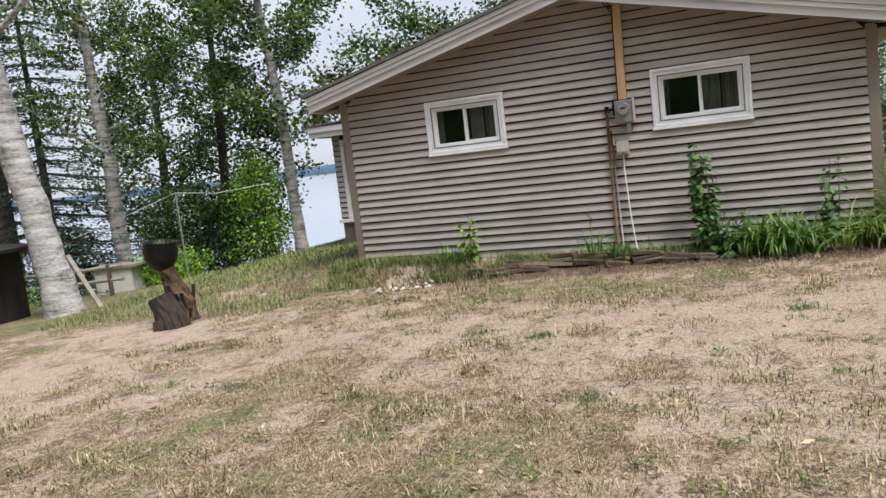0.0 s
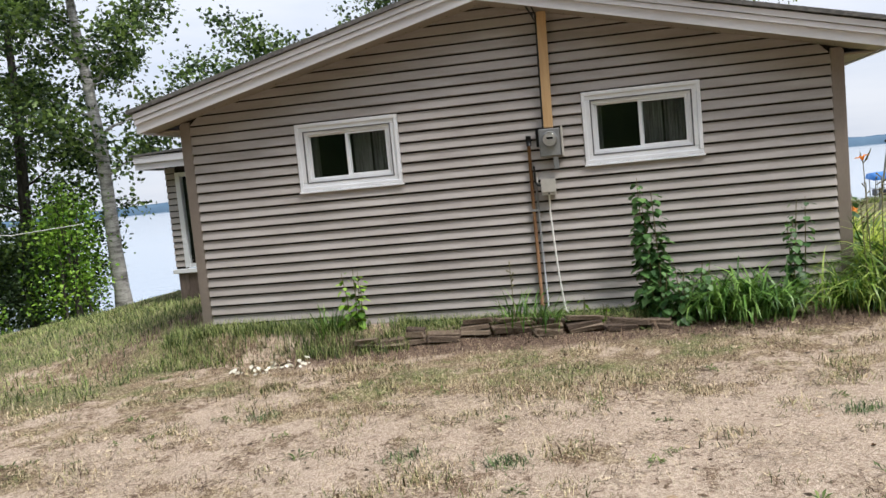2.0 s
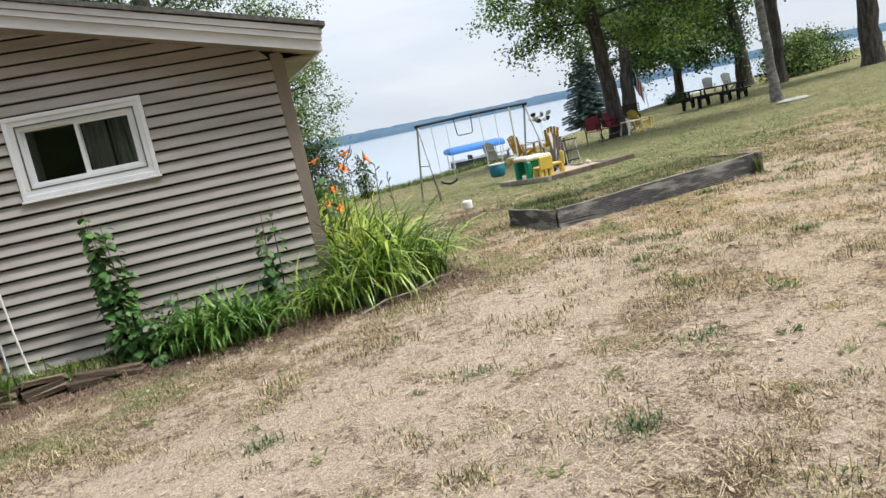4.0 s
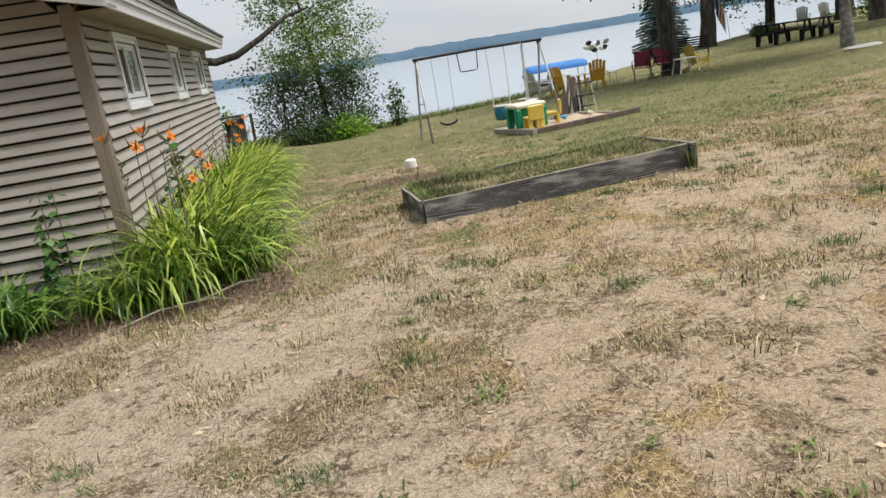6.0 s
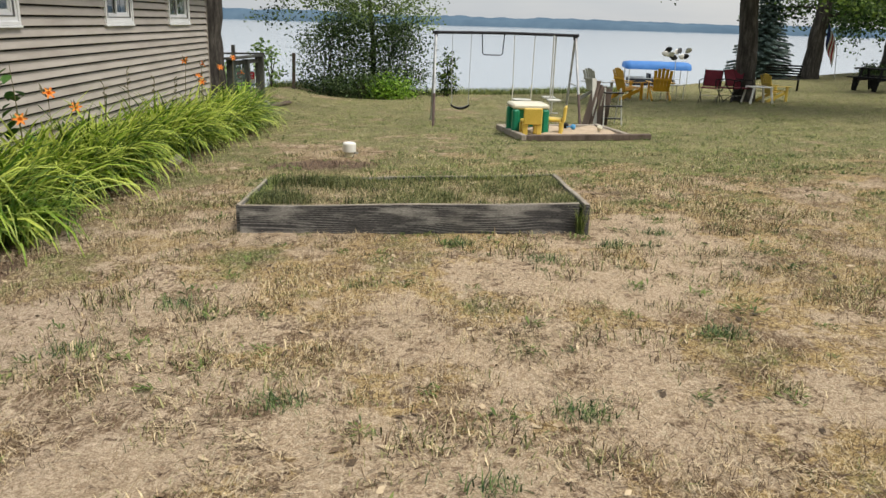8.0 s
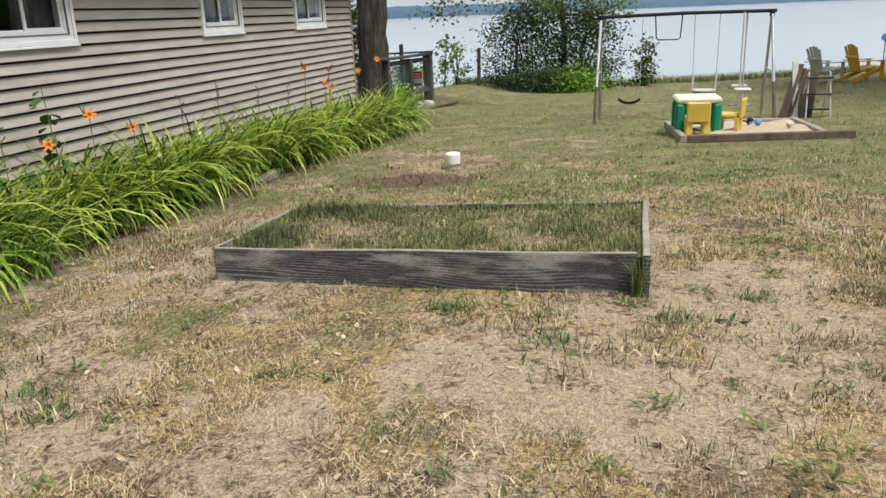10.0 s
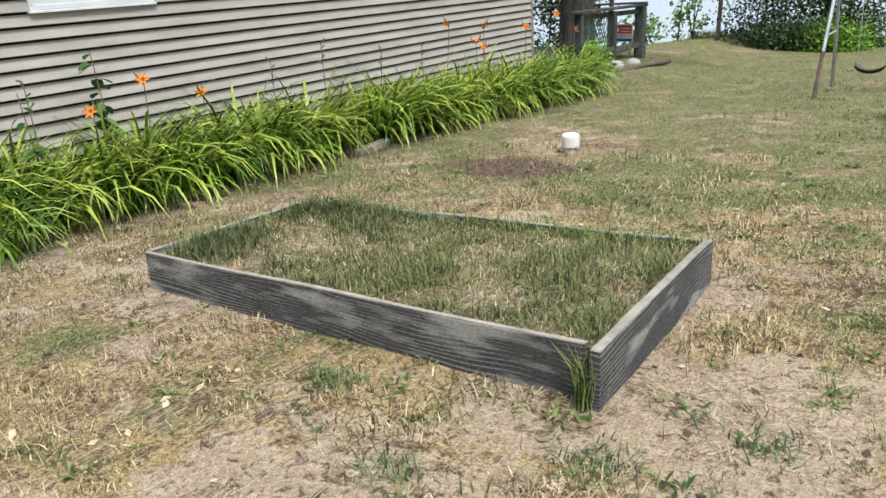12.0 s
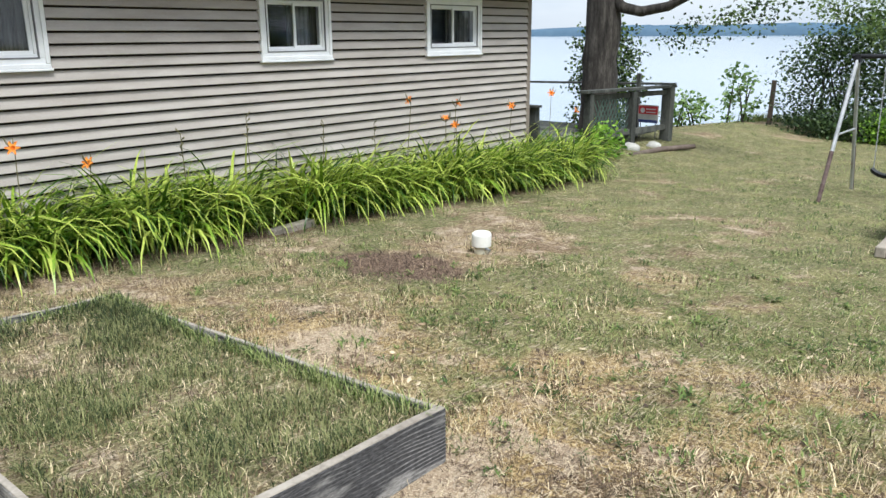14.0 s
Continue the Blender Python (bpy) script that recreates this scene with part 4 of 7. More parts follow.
box(bm, AX0 + 0.172, AX0 + 0.25, AY0 - 0.03, AY0 + 0.08, 0.64, 2.2)
box(bm, AX0 + 1.0, AX0 + 1.06, AY0 - 0.01, AY0 + 0.06, 0.64, 2.2)
box(bm, AX0 + 0.25, AX0 + 1.0, AY0 - 0.01, AY0 + 0.06, 2.13, 2.2)
box(bm, AX0 + 0.25, AX0 + 1.0, AY0 - 0.01, AY0 + 0.06, 0.64, 0.7)
hpart("annex_window_frame", bm, M_white)
bm = B()
box(bm, AX0 + 0.25, AX0 + 1.6, AY0 + 0.03, AY0 + 0.036, 0.64, 2.2)
hpart("pane", bm, M_glass)
# porch inside, in the same near-black shade colour
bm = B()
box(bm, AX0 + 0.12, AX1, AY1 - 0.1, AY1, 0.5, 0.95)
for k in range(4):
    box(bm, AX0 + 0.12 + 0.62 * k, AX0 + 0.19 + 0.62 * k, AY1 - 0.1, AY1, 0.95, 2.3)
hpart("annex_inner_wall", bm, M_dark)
for k in range(14):
    bm = B()
    box(bm, AX0 + 0.02 + k * 0.178, AX0 + 0.02 + k * 0.178 + 0.168, AY0 - 0.005, AY0 + 0.03, -0.5, 0.55)
    hpart("skirting_board", bm, M_deckwood, "dark board skirting under the porch")
for o, lo, hi in ((0.0, 2.28, 2.38), (-0.03, 2.383, 2.49)):
    bm = B()
    box(bm, AX0 - 0.27, AX1, AY0 - 0.42 + o, AY0 - 0.38, lo, hi)
    box(bm, AX0 - 0.27 + o, AX0 - 0.24, AY0 - 0.379, AY1, lo, hi)
    hpart("fascia", bm, M_fascia)
bm = B()
box(bm, AX0 - 0.24, AX1, AY0 - 0.379, AY1, 2.36, 2.376)
hpart("soffit", bm, M_soffit)
bm = B()
prism(bm, [(AX0 - 0.32, 2.49), (AX1 + 0.02, 2.60), (AX1 + 0.02, 2.63), (AX0 - 0.32, 2.52)], AY0 - 0.47, AY1)
hpart("roof", bm, M_shingle)

# ---- raised garden bed ----
BX0, BX1, BY0, BY1 = 2.47, 5.05, 10.07, 11.38


def board(bm, a, b, z0a, z1a, z0b, z1b, t):
    """A plank on edge from a to b, whose foot and top may slope."""
    a, b = Vector((*a, 0)), Vector((*b, 0))
    d = (b - a).normalized()
    s = Vector((-d.y, d.x, 0)) * t / 2
    n = 10
    rings = []
    for k in range(n + 1):
        f = k / n
        p = a.lerp(b, f) + s * (0.12 * math.sin(f * 5 + a.x))
        lo, hi = z0a + (z0b - z0a) * f, z1a + (z1b - z1a) * f + 0.004 * math.sin(f * 11 + a.x)
        rings.append([bm.verts.new((p.x + q.x, p.y + q.y, z)) for q, z in ((s, lo), (-s, lo), (-s, hi - 0.004), (-s * 0.8, hi), (s * 0.8, hi), (s, hi - 0.004))])
    for u, v in zip(rings, rings[1:]):
        for k in range(6):
            bm.faces.new((u[k], u[(k + 1) % 6], v[(k + 1) % 6], v[k]))
    bm.faces.new(rings[0][::-1])
    bm.faces.new(rings[-1])
    return bm


def bed_z(x, y):
    """The bed's soil: it lies just under the sloping board tops."""
    u, v = (x - BX0) / (BX1 - BX0), (y - BY0) / (BY1 - BY0)
    top = (0.46 + 0.07 * u) * (1 - v) + (0.41 + 0.085 * u) * v
    return top - 0.028 + 0.05 * (fbm(np.asarray(x) * 2.2, np.asarray(y) * 2.2, 61) - 0.5)


bed = thing("raised_bed", "weathered grey plank raised bed full of grass", "garden bed", (BX0, BY0, hz(BX0, BY0)))
inv = bed.matrix_basis.inverted()
for a, b, za, zb in (((BX0 - 0.0, BY0), (BX1 - 0.05, BY0 - 0.02), 0.46, 0.53), ((BX1, BY0 - 0.07), (BX1 - 0.01, BY1 + 0.02), 0.535, 0.50),
                     ((BX0, BY1 - 0.05), (BX1 - 0.03, BY1), 0.41, 0.495), ((BX0 - 0.02, BY0 + 0.03), (BX0 - 0.03, BY1 - 0.07), 0.455, 0.41)):
    bm = B()
    board(bm, a, b, za - 0.31, za, zb - 0.31, zb, 0.04 if a[0] == BX1 else 0.027)
    part("board", bm, M_plank, bed).matrix_parent_inverse = inv
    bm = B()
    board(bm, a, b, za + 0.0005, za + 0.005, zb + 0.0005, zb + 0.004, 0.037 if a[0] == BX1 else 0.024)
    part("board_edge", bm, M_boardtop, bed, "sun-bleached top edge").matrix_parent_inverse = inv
for x, y in ((BX0 + 0.05, BY0 + 0.06), (BX1 - 0.07, BY0 + 0.05), (BX1 - 0.08, BY1 - 0.06), (BX0 + 0.04, BY1 - 0.11)):
    bm = B()
    box(bm, x - 0.03, x + 0.03, y - 0.03, y + 0.03, 0.1, 0.40, bevel=0.004)
    part("corner_post", bm, M_deckwood, bed).matrix_parent_inverse = inv
nx, ny = 52, 28
vs, fs = [], []
for j in range(ny + 1):
    for i in range(nx + 1):
        x, y = BX0 + (BX1 - BX0) * i / nx, BY0 + (BY1 - BY0) * j / ny
        vs.append((x, y, bed_z(x, y)))
for j in range(ny):
    for i in range(nx):
        k = j * (nx + 1) + i
        fs.append((k, k + 1, k + nx + 2, k + nx + 1))
soil = arrays("soil", vs, fs, M_ground, bed, "soil under dry thatch", smooth=True)
sv = np.array(vs)
for key, val in (("cover", 0.85 + 1.0 * (fbm(sv[:, 0] * 2.6, sv[:, 1] * 2.6, 71) - 0.45)), ("bare", 0.6 * fbm(sv[:, 0] * 3.3, sv[:, 1] * 3.3, 91)), ("gold", sv[:, 0] * 0)):
    soil.data.attributes.new(key, "FLOAT", "POINT").data.foreach_set("value", val.astype(np.float32))
soil.matrix_parent_inverse = inv

# ---- things on the gable wall ----
mast = thing("mast_board", "bare pine board boxing in the service wires", "board", (-2.73, 9.94, 2.06))
part("board", box(B(), -0.045, 0.045, -0.035, 0.035, 0.0, 1.12, Matrix.Rotation(radians(0.9), 4, "Y"), bevel=0.004), M_pine, mast)
part("side_strip", box(B(), -0.062, -0.047, -0.03, 0.035, 0.0, 1.11, Matrix.Rotation(radians(0.9), 4, "Y")), M_cable, mast, "dark wire along the board")

wires = thing("service_wires", "black service wires looping over the roof edge", "wire", (-2.76, 9.9, 3.15))
for k, (a, b, c) in enumerate((((-0.02, 0, -0.05), (-0.10, -0.2, 0.10), (-0.24, -0.33, 0.36)), ((0.0, 0, -0.02), (-0.03, -0.25, 0.02), (-0.20, -0.4, 0.55)), ((-0.03, 0, 0.0), (-0.14, -0.15, 0.05), (-0.12, -0.36, 0.42)))):
    pts = [Vector(a).lerp(Vector(b), f).lerp(Vector(b).lerp(Vector(c), f), f) for f in (0, 0.15, 0.3, 0.45, 0.6, 0.75, 0.9, 1.0)]
    part("wire", tube(B(), pts, 0.007, 6), M_cable, wires)
    far = Vector(c)
    part("drop_wire", tube(B(), [far, far + Vector((1.2, -9, 0.9)), far + Vector((2.6, -24, 3.4))], 0.006, 5), M_cable, wires)

meter = thing("electric_meter", "grey electric meter box with a round glass dial", "meter", (-2.725, 9.975, 1.78))
part("box", box(B(), -0.105, 0.105, -0.09, 0.0, 0.0, 0.27, bevel=0.008), M_greymetal, meter)
part("rim", box(B(), 0.108, 0.128, -0.10, 0.0, -0.008, 0.285, bevel=0.004), M_lightbox, meter, "pale edge flange")
part("ring", lathe(B(), [(0.078, 0), (0.078, 0.02), (0.07, 0.03)], 28, pose(0, -0.09, 0.165, 90)), M_greymetal, meter)
part("dial_face", lathe(B(), [(0.062, 0), (0.062, 0.036)], 28, pose(0, -0.09, 0.165, 90)), M_lightbox, meter, "pale dial face")
part("display", box(B(), -0.03, 0.03, -0.131, -0.126, 0.165, 0.182), M_blackmetal, meter, "dark display window")
part("glass_cover", lathe(B(), [(0.066, 0.0), (0.066, 0.045), (0.058, 0.062), (0.03, 0.07)], 28, pose(0, -0.088, 0.165, 90)), M_glass, meter, smooth=True)
part("hub", box(B(), 0.02, 0.07, -0.07, -0.01, -0.13, -0.002, bevel=0.006), M_greymetal, meter)
part("side_clamp", box(B(), -0.135, -0.108, -0.06, 0.0, 0.10, 0.27, bevel=0.004), M_blackmetal, meter)

jbox = thing("junction_box", "small beige metal junction box", "box", (-2.775, 9.975, 1.40))
part("body", box(B(), -0.07, 0.07, -0.08, 0.0, 0.0, 0.155, bevel=0.006), M_lightbox, jbox)
part("lid", box(B(), -0.073, 0.073, -0.09, -0.081, 0.03, 0.158, bevel=0.003), M_lightbox, jbox)
part("screw", lathe(B(), [(0.009, 0), (0.007, 0.006)], 8, pose(0, -0.081, 0.016, 90)), M_blackmetal, jbox)
part("elbow", tube(B(), [(-0.07, -0.04, 0.10), (-0.10, -0.04, 0.105), (-0.125, -0.04, 0.14), (-0.128, -0.04, 0.30)], 0.012, 8), M_cable, jbox, smooth=True)

cond = thing("conduit", "rusty conduit pipe running down the siding", "pipe", (-2.935, 9.95, 0.3), group="conduits")
part("pipe", tube(B(), [(0.0, 0, 0.0), (-0.005, 0, 0.9), (-0.002, 0, 1.66)], 0.017, 10), M_rust, cond, smooth=True)
part("cap", tube(B(), [(0.0, 0, 1.6), (0.0, 0, 1.70)], 0.027, 10), M_blackmetal, cond, smooth=True)
part("strap", box(B(), -0.035, 0.035, -0.02, 0.03, 0.95, 0.975), M_greymetal, cond)
cond2 = thing("conduit", "thin grey conduit beside the rusty pipe", "pipe", (-2.895, 9.955, 0.28), group="conduits")
part("pipe", tube(B(), [(0.02, 0, 0.0), (0.0, 0, 0.9), (0.0, 0, 1.32)], 0.012, 8), M_greymetal, cond2, smooth=True)
part("coupling", tube(B(), [(0.0, 0, 1.25), (0.0, 0, 1.36)], 0.02, 8), M_lightbox, cond2, smooth=True)
cab = thing("white_cable", "loose white cable hanging from the junction box", "cable", (-2.775, 9.93, 0.22))
part("cable", tube(B(), [(0.0, 0, 1.185), (-0.004, -0.005, 1.0), (0.012, -0.01, 0.7), (0.03, -0.02, 0.4), (0.055, -0.03, 0.15), (0.07, -0.04, 0.03), (0.10, -0.06, 0.0)], 0.0095, 8), M_whitepipe, cab, smooth=True)

# ---- edging of split stones and bricks along the gable bed ----
edging = thing("garden_edging", "low row of brown split stones and old bricks", "edging", (-3.3, 9.35, 0.05))
rnd = random.Random(4)
x = -4.75
stone_meshes = []
for k in range(5):
    bm = B()
    box(bm, -0.5, 0.5, -0.5, 0.5, -0.5, 0.5, bevel=0.08)
    for v in bm.verts:
        v.co += Vector((rnd.uniform(-0.05, 0.05), rnd.uniform(-0.08, 0.08), rnd.uniform(-0.08, 0.08)))
    me = bpy.data.meshes.new("stone")
    bm.normal_update()
    bm.to_mesh(me)
    bm.free()
    me.materials.append(M_brick)
    stone_meshes.append(me)
inv_e = edging.matrix_basis.inverted()
while x < -1.75:
    w = rnd.uniform(0.16, 0.42)
    yy = 9.36 + 0.10 * math.sin(x * 1.3) + rnd.uniform(-0.03, 0.03)
    g = hz(x + w / 2, yy)
    for lay in range(3 if rnd.random() < 0.5 else 2):
        hgt = rnd.uniform(0.035, 0.062)
        ob = new("stone", stone_meshes[rnd.randrange(5)])
        ob.parent, ob.matrix_parent_inverse = edging, inv_e
        ob.matrix_basis = pose(x + w / 2 + rnd.uniform(-0.03, 0.03), yy + lay * 0.03, g + 0.0 + lay * 0.042 + hgt / 2, rnd.uniform(-10, 10), rnd.uniform(-7, 7), rnd.uniform(-14, 14)) @ Matrix.Diagonal((w * 0.98, 0.13, hgt, 1))
    x += w + rnd.uniform(0.0, 0.02)
tie = thing("timber_tie", "grey weathered timber edging the lily bed", "timber", (0.86, 13.95, hz(0.86, 13.95)), 96)
part("timber", box(B(), -0.28, 0.28, -0.05, 0.05, -0.02, 0.07, bevel=0.012), M_boardtop, tie)


# ---- blade plants ----
def blades(n, seed, length=(0.45, 0.75), spread=0.20, width=0.02, lean=1.0, bias=(0, 0), flop=1.0):
    """A tuft of arching strap leaves: verts and quads."""
    r = np.random.RandomState(seed)
    seg = 5
    ang = r.uniform(0, 6.283, n)
    L = r.uniform(*length, n)
    base = np.stack([r.normal(0, spread * 0.5, n), r.normal(0, spread * 0.5, n)], 1)
    d = np.stack([np.cos(ang), np.sin(ang)], 1) * lean + np.array(bias)
    d /= np.maximum(np.linalg.norm(d, axis=1, keepdims=True), 1e-6)
    tilt = r.uniform(0.15, 0.75, n)
    bend = r.uniform(0.5, 1.9, n) * flop
    w = width * r.uniform(0.6, 1.2, n)
    side = np.stack([-d[:, 1], d[:, 0], r.uniform(-0.4, 0.4, n)], 1)
    side /= np.linalg.norm(side, axis=1, keepdims=True)
    pos = np.concatenate([base, np.zeros((n, 1))], 1)
    V = np.zeros((n, (seg + 1) * 2, 3))
    prof = [0.7, 1.0, 0.95, 0.75, 0.45, 0.06]
    for k in range(seg + 1):
        V[:, 2 * k] = pos - side * (w * prof[k])[:, None]
        V[:, 2 * k + 1] = pos + side * (w * prof[k])[:, None]
        a = tilt + bend * (k / seg) ** 1.3 * 1.25
        step = (L / seg)[:, None]
        pos = pos + np.concatenate([d * np.sin(a)[:, None], np.cos(a)[:, None]], 1) * step
        pos[:, 2] = np.maximum(pos[:, 2], 0.01)
    base_i = np.arange(n)[:, None] * (seg + 1) * 2
    F = []
    for k in range(seg):
        F.append(np.stack([base_i[:, 0] + 2 * k, base_i[:, 0] + 2 * k + 1, base_i[:, 0] + 2 * k + 3, base_i[:, 0] + 2 * k + 2], 1))
    return V.reshape(-1, 3), np.concatenate(F)


def clump(name, label, category, variants, positions, group, material, **kw):
    """Tufts that share a few meshes."""
    protos = []
    r = random.Random(len(positions) * 7 + variants)
    for i, (x, y, s, rot) in enumerate(positions):
        if i < variants:
            v, f = blades(seed=i + 11 * variants, **kw)
            holder = thing(name, label, category, (x, y, hz(x, y) - 0.02), rot, group)
            arrays("leaves", v, f, material, holder)
            holder.scale = (s, s, s)
            protos.append(holder)
        else:
            src = protos[r.randrange(len(protos))]
            ob = copy_thing(src, pose(x, y, hz(x, y) - 0.02, 0, 0, rot))
            ob.scale = (s, s, s)


r = random.Random(8)
row = []
y = 9.95
while y < 19.9:
    if not 13.75 < y < 14.25:
        for x in (0.28, 0.55):
            row.append((x + r.uniform(-0.08, 0.08), y + r.uniform(-0.12, 0.12), r.uniform(0.95, 1.22), r.uniform(-18, 18)))
    else:
        row.append((0.25, y, 0.8, 10.0))
    y += 0.30
clump("daylily", "clump of arching bright green daylily leaves along the wall", "plant", 8, row, "daylilies along the side wall", M_lily,
      n=96, length=(0.6, 1.08), spread=0.2, width=0.0145, bias=(0.7, -0.05), flop=1.45)
clump("daylily", "tall green daylily clump at the house corner", "plant", 3,
      [(0.35, 9.55, 1.05, 0.0), (0.75, 9.75, 1.0, 60.0), (0.05, 9.45, 0.95, 200.0), (0.95, 10.0, 0.85, 120.0), (-0.25, 9.6, 0.75, 20.0), (0.45, 9.85, 1.15, 290.0)], "corner daylilies", M_lilymid,
      n=120, length=(0.55, 1.05), spread=0.26, width=0.011, bias=(0.1, -0.3), flop=1.6)
clump("daylily", "dense dark green daylily clump under the gable window", "plant", 2,
      [(-1.2, 9.52, 0.88, 0.0), (-0.85, 9.5, 0.85, 80.0), (-1.45, 9.55, 0.7, 160.0), (-1.0, 9.62, 0.95, 230.0)], "gable daylilies", M_lilydark,
      n=120, length=(0.45, 0.85), spread=0.26, width=0.015, bias=(0.0, -0.35), flop=1.75)
clump("ornamental_grass", "small tuft of grassy leaves by the wall", "plant", 2,
      [(-3.15, 9.55, 0.85, 0.0), (-2.85, 9.5, 0.7, 70.0), (-5.05, 9.65, 0.75, 30.0)], "grass tufts at the gable", M_lilydark,
      n=60, length=(0.35, 0.65), spread=0.22, width=0.009, bias=(0, -0.2), flop=0.8)


def leafy_stem(name, label, x, y, stems, height_, leaf, n, material, seed, spread=0.12):
    """Upright stems set with broad, five-cornered leaves."""
    r = random.Random(seed)
    holder = thing(name, label, "plant", (x, y, hz(x, y)))
    lf = B()
    for s in range(stems):
        bx, by = r.uniform(-spread, spread), r.uniform(-spread, spread) * 0.5
        h = height_ * r.uniform(0.6, 1.0) if s else height_
        top = Vector((bx + r.uniform(-0.08, 0.08), by - 0.03, h))
        part("stem", tube(B(), [(bx, by, -0.03), ((bx + top.x) / 2 + 0.01, by, h / 2), top], [0.008, 0.006, 0.003], 6), M_stalk, holder)
        for k in range(n):
            f = (k + r.random()) / n
            p = Vector((bx, by, 0)).lerp(top, f)
            a = r.uniform(0, 6.283)
            L = leaf * (1.15 - 0.65 * f) * r.uniform(0.7, 1.2)
            out = Vector((math.cos(a), math.sin(a), r.uniform(-1.3, -0.1))).normalized()
            c = p + out * r.uniform(0.02, 0.07)
            sd = out.cross(Vector((0, 0, 1))).normalized()
            mid = [c, c + out * L * 0.15 + sd * L * 0.42, c + out * L * 0.6 + sd * L * 0.48, c + out * L - Vector((0, 0, L * 0.2)), c + out * L * 0.6 - sd * L * 0.48, c + out * L * 0.15 - sd * L * 0.42]
            lf.faces.new([lf.verts.new(q) for q in mid])
    part("leaves", lf, material, holder)
    return holder


leafy_stem("climbing_vine", "tall leafy vine growing up the siding", -1.84, 9.72, 6, 1.30, 0.125, 52, M_vine, 3, 0.16)
leafy_stem("climbing_vine", "thinner vine near the house corner", -0.52, 9.78, 4, 1.0, 0.10, 26, M_vine, 5, 0.12)
leafy_stem("shrub_seedling", "low leafy green shrub beside the vine", -1.62, 9.45, 12, 0.55, 0.085, 30, M_vine, 9, 0.26)
leafy_stem("shrub_seedling", "bright green sapling against the siding", -4.82, 9.7, 4, 0.62, 0.085, 22, M_leafbright, 12, 0.08)
leafy_stem("shrub_seedling", "small seedling at the foot of the wall", -2.45, 9.6, 3, 0.22, 0.08, 6, M_leafbright, 14, 0.12)
leafy_stem("milkweed", "broad-leaved weed stalk among the daylilies", 0.32, 11.36, 1, 1.2, 0.16, 34, M_vine, 16, 0.02)
leafy_stem("milkweed", "leafy weed stalk near the corner lilies", 0.3, 10.75, 1, 0.95, 0.13, 18, M_vine, 18, 0.02)
leafy_stem("variegated_plant", "low plant with pale cream leaves", -5.5, 9.0, 9, 0.12, 0.07, 8, M_cream, 20, 0.35)


def lily_flower(x, y, z, stalk_from=None, seed=0, dry=False):
    r = random.Random(seed)
    g = hz(x, y)
    holder = thing("lily_flower" if not dry else "flower_stalk", "orange daylily bloom on a thin stalk" if not dry else "dry brown daylily stalk gone to seed", "flower", (x, y, g), group="daylily flowers" if not dry else "dry stalks")
    h = z - g
    lean = Vector((r.uniform(-0.06, 0.1), r.uniform(-0.08, 0.08), 0))
    part("stalk", tube(B(), [-lean + Vector((0, 0, 0)), -lean * 0.4 + Vector((0, 0, h * 0.5)), Vector((0, 0, h))], [0.006, 0.005, 0.0035], 6), M_stalk, holder)
    if dry:
        for k in range(5):
            a = r.uniform(0, 6.28)
            d = Vector((math.cos(a) * 0.04, math.sin(a) * 0.04, r.uniform(0.0, 0.06)))
            part("seed_head", tube(B(), [Vector((0, 0, h - 0.05 * k)), Vector((0, 0, h - 0.05 * k)) + d], [0.004, 0.009], 5), M_stalk, holder)
        return
    d = Vector((r.uniform(-0.3, 1.0), r.uniform(-1, 0.4), 0.5)).normalized()
    s = d.cross(Vector((0, 0, 1))).normalized()
    u = s.cross(d)
    bm = B()
    for k in range(6):
        a = 6.283 * k / 6
        o = math.cos(a) * s + math.sin(a) * u
        t = -math.sin(a) * s + math.cos(a) * u
        c = Vector((0, 0, h))
        q = [c + t * 0.006, c + d * 0.035 + o * 0.02 + t * 0.013, c + d * 0.045 + o * 0.05 + t * 0.009, c + d * 0.036 + o * 0.064, c + d * 0.045 + o * 0.05 - t * 0.009, c + d * 0.035 + o * 0.02 - t * 0.013, c - t * 0.006]
        bm.faces.new([bm.verts.new(p) for p in q])
    part("petals", bm, M_petal, holder)
    for k in range(3):
        a = r.uniform(0, 6.28)
        c = Vector((0, 0, h - 0.03))
        part("bud", tube(B(), [c, c + Vector((math.cos(a) * 0.05, math.sin(a) * 0.05, 0.04 + 0.02 * k)), c + Vector((math.cos(a) * 0.07, math.sin(a) * 0.07, 0.09 + 0.02 * k))], [0.003, 0.008, 0.003], 5), M_stalk, holder)

for k, (x, y, z) in enumerate(((0.45, 12.22, 0.89), (0.45, 11.65, 1.08), (0.45, 16.12, 1.15), (0.45, 16.75, 0.88), (0.45, 16.95, 0.79), (0.45, 16.95, 1.06), (0.45, 18.15, 0.94), (0.4, 11.19, 0.9),
                             (0.04, 9.7, 1.46), (0.33, 9.72, 1.47), (0.26, 9.7, 1.36), (0.5, 9.8, 1.4), (0.45, 19.13, 1.06), (0.45, 19.8, 0.75))):
    lily_flower(x, y, z, seed=k)
for k, (x, y, z) in enumerate(((0.4, 10.71, 1.2), (0.4, 13.82, 1.15), (0.35, 10.3, 1.25), (0.15, 9.6, 1.3), (0.55, 9.6, 1.35), (0.7, 9.85, 1.2), (0.4, 14.8, 1.0), (0.45, 15.5, 0.95), (0.4, 13.1, 1.05), (-0.05, 9.55, 1.1), (-3.2, 9.6, 0.75))):
    lily_flower(x, y, z, seed=50 + k, dry=True)

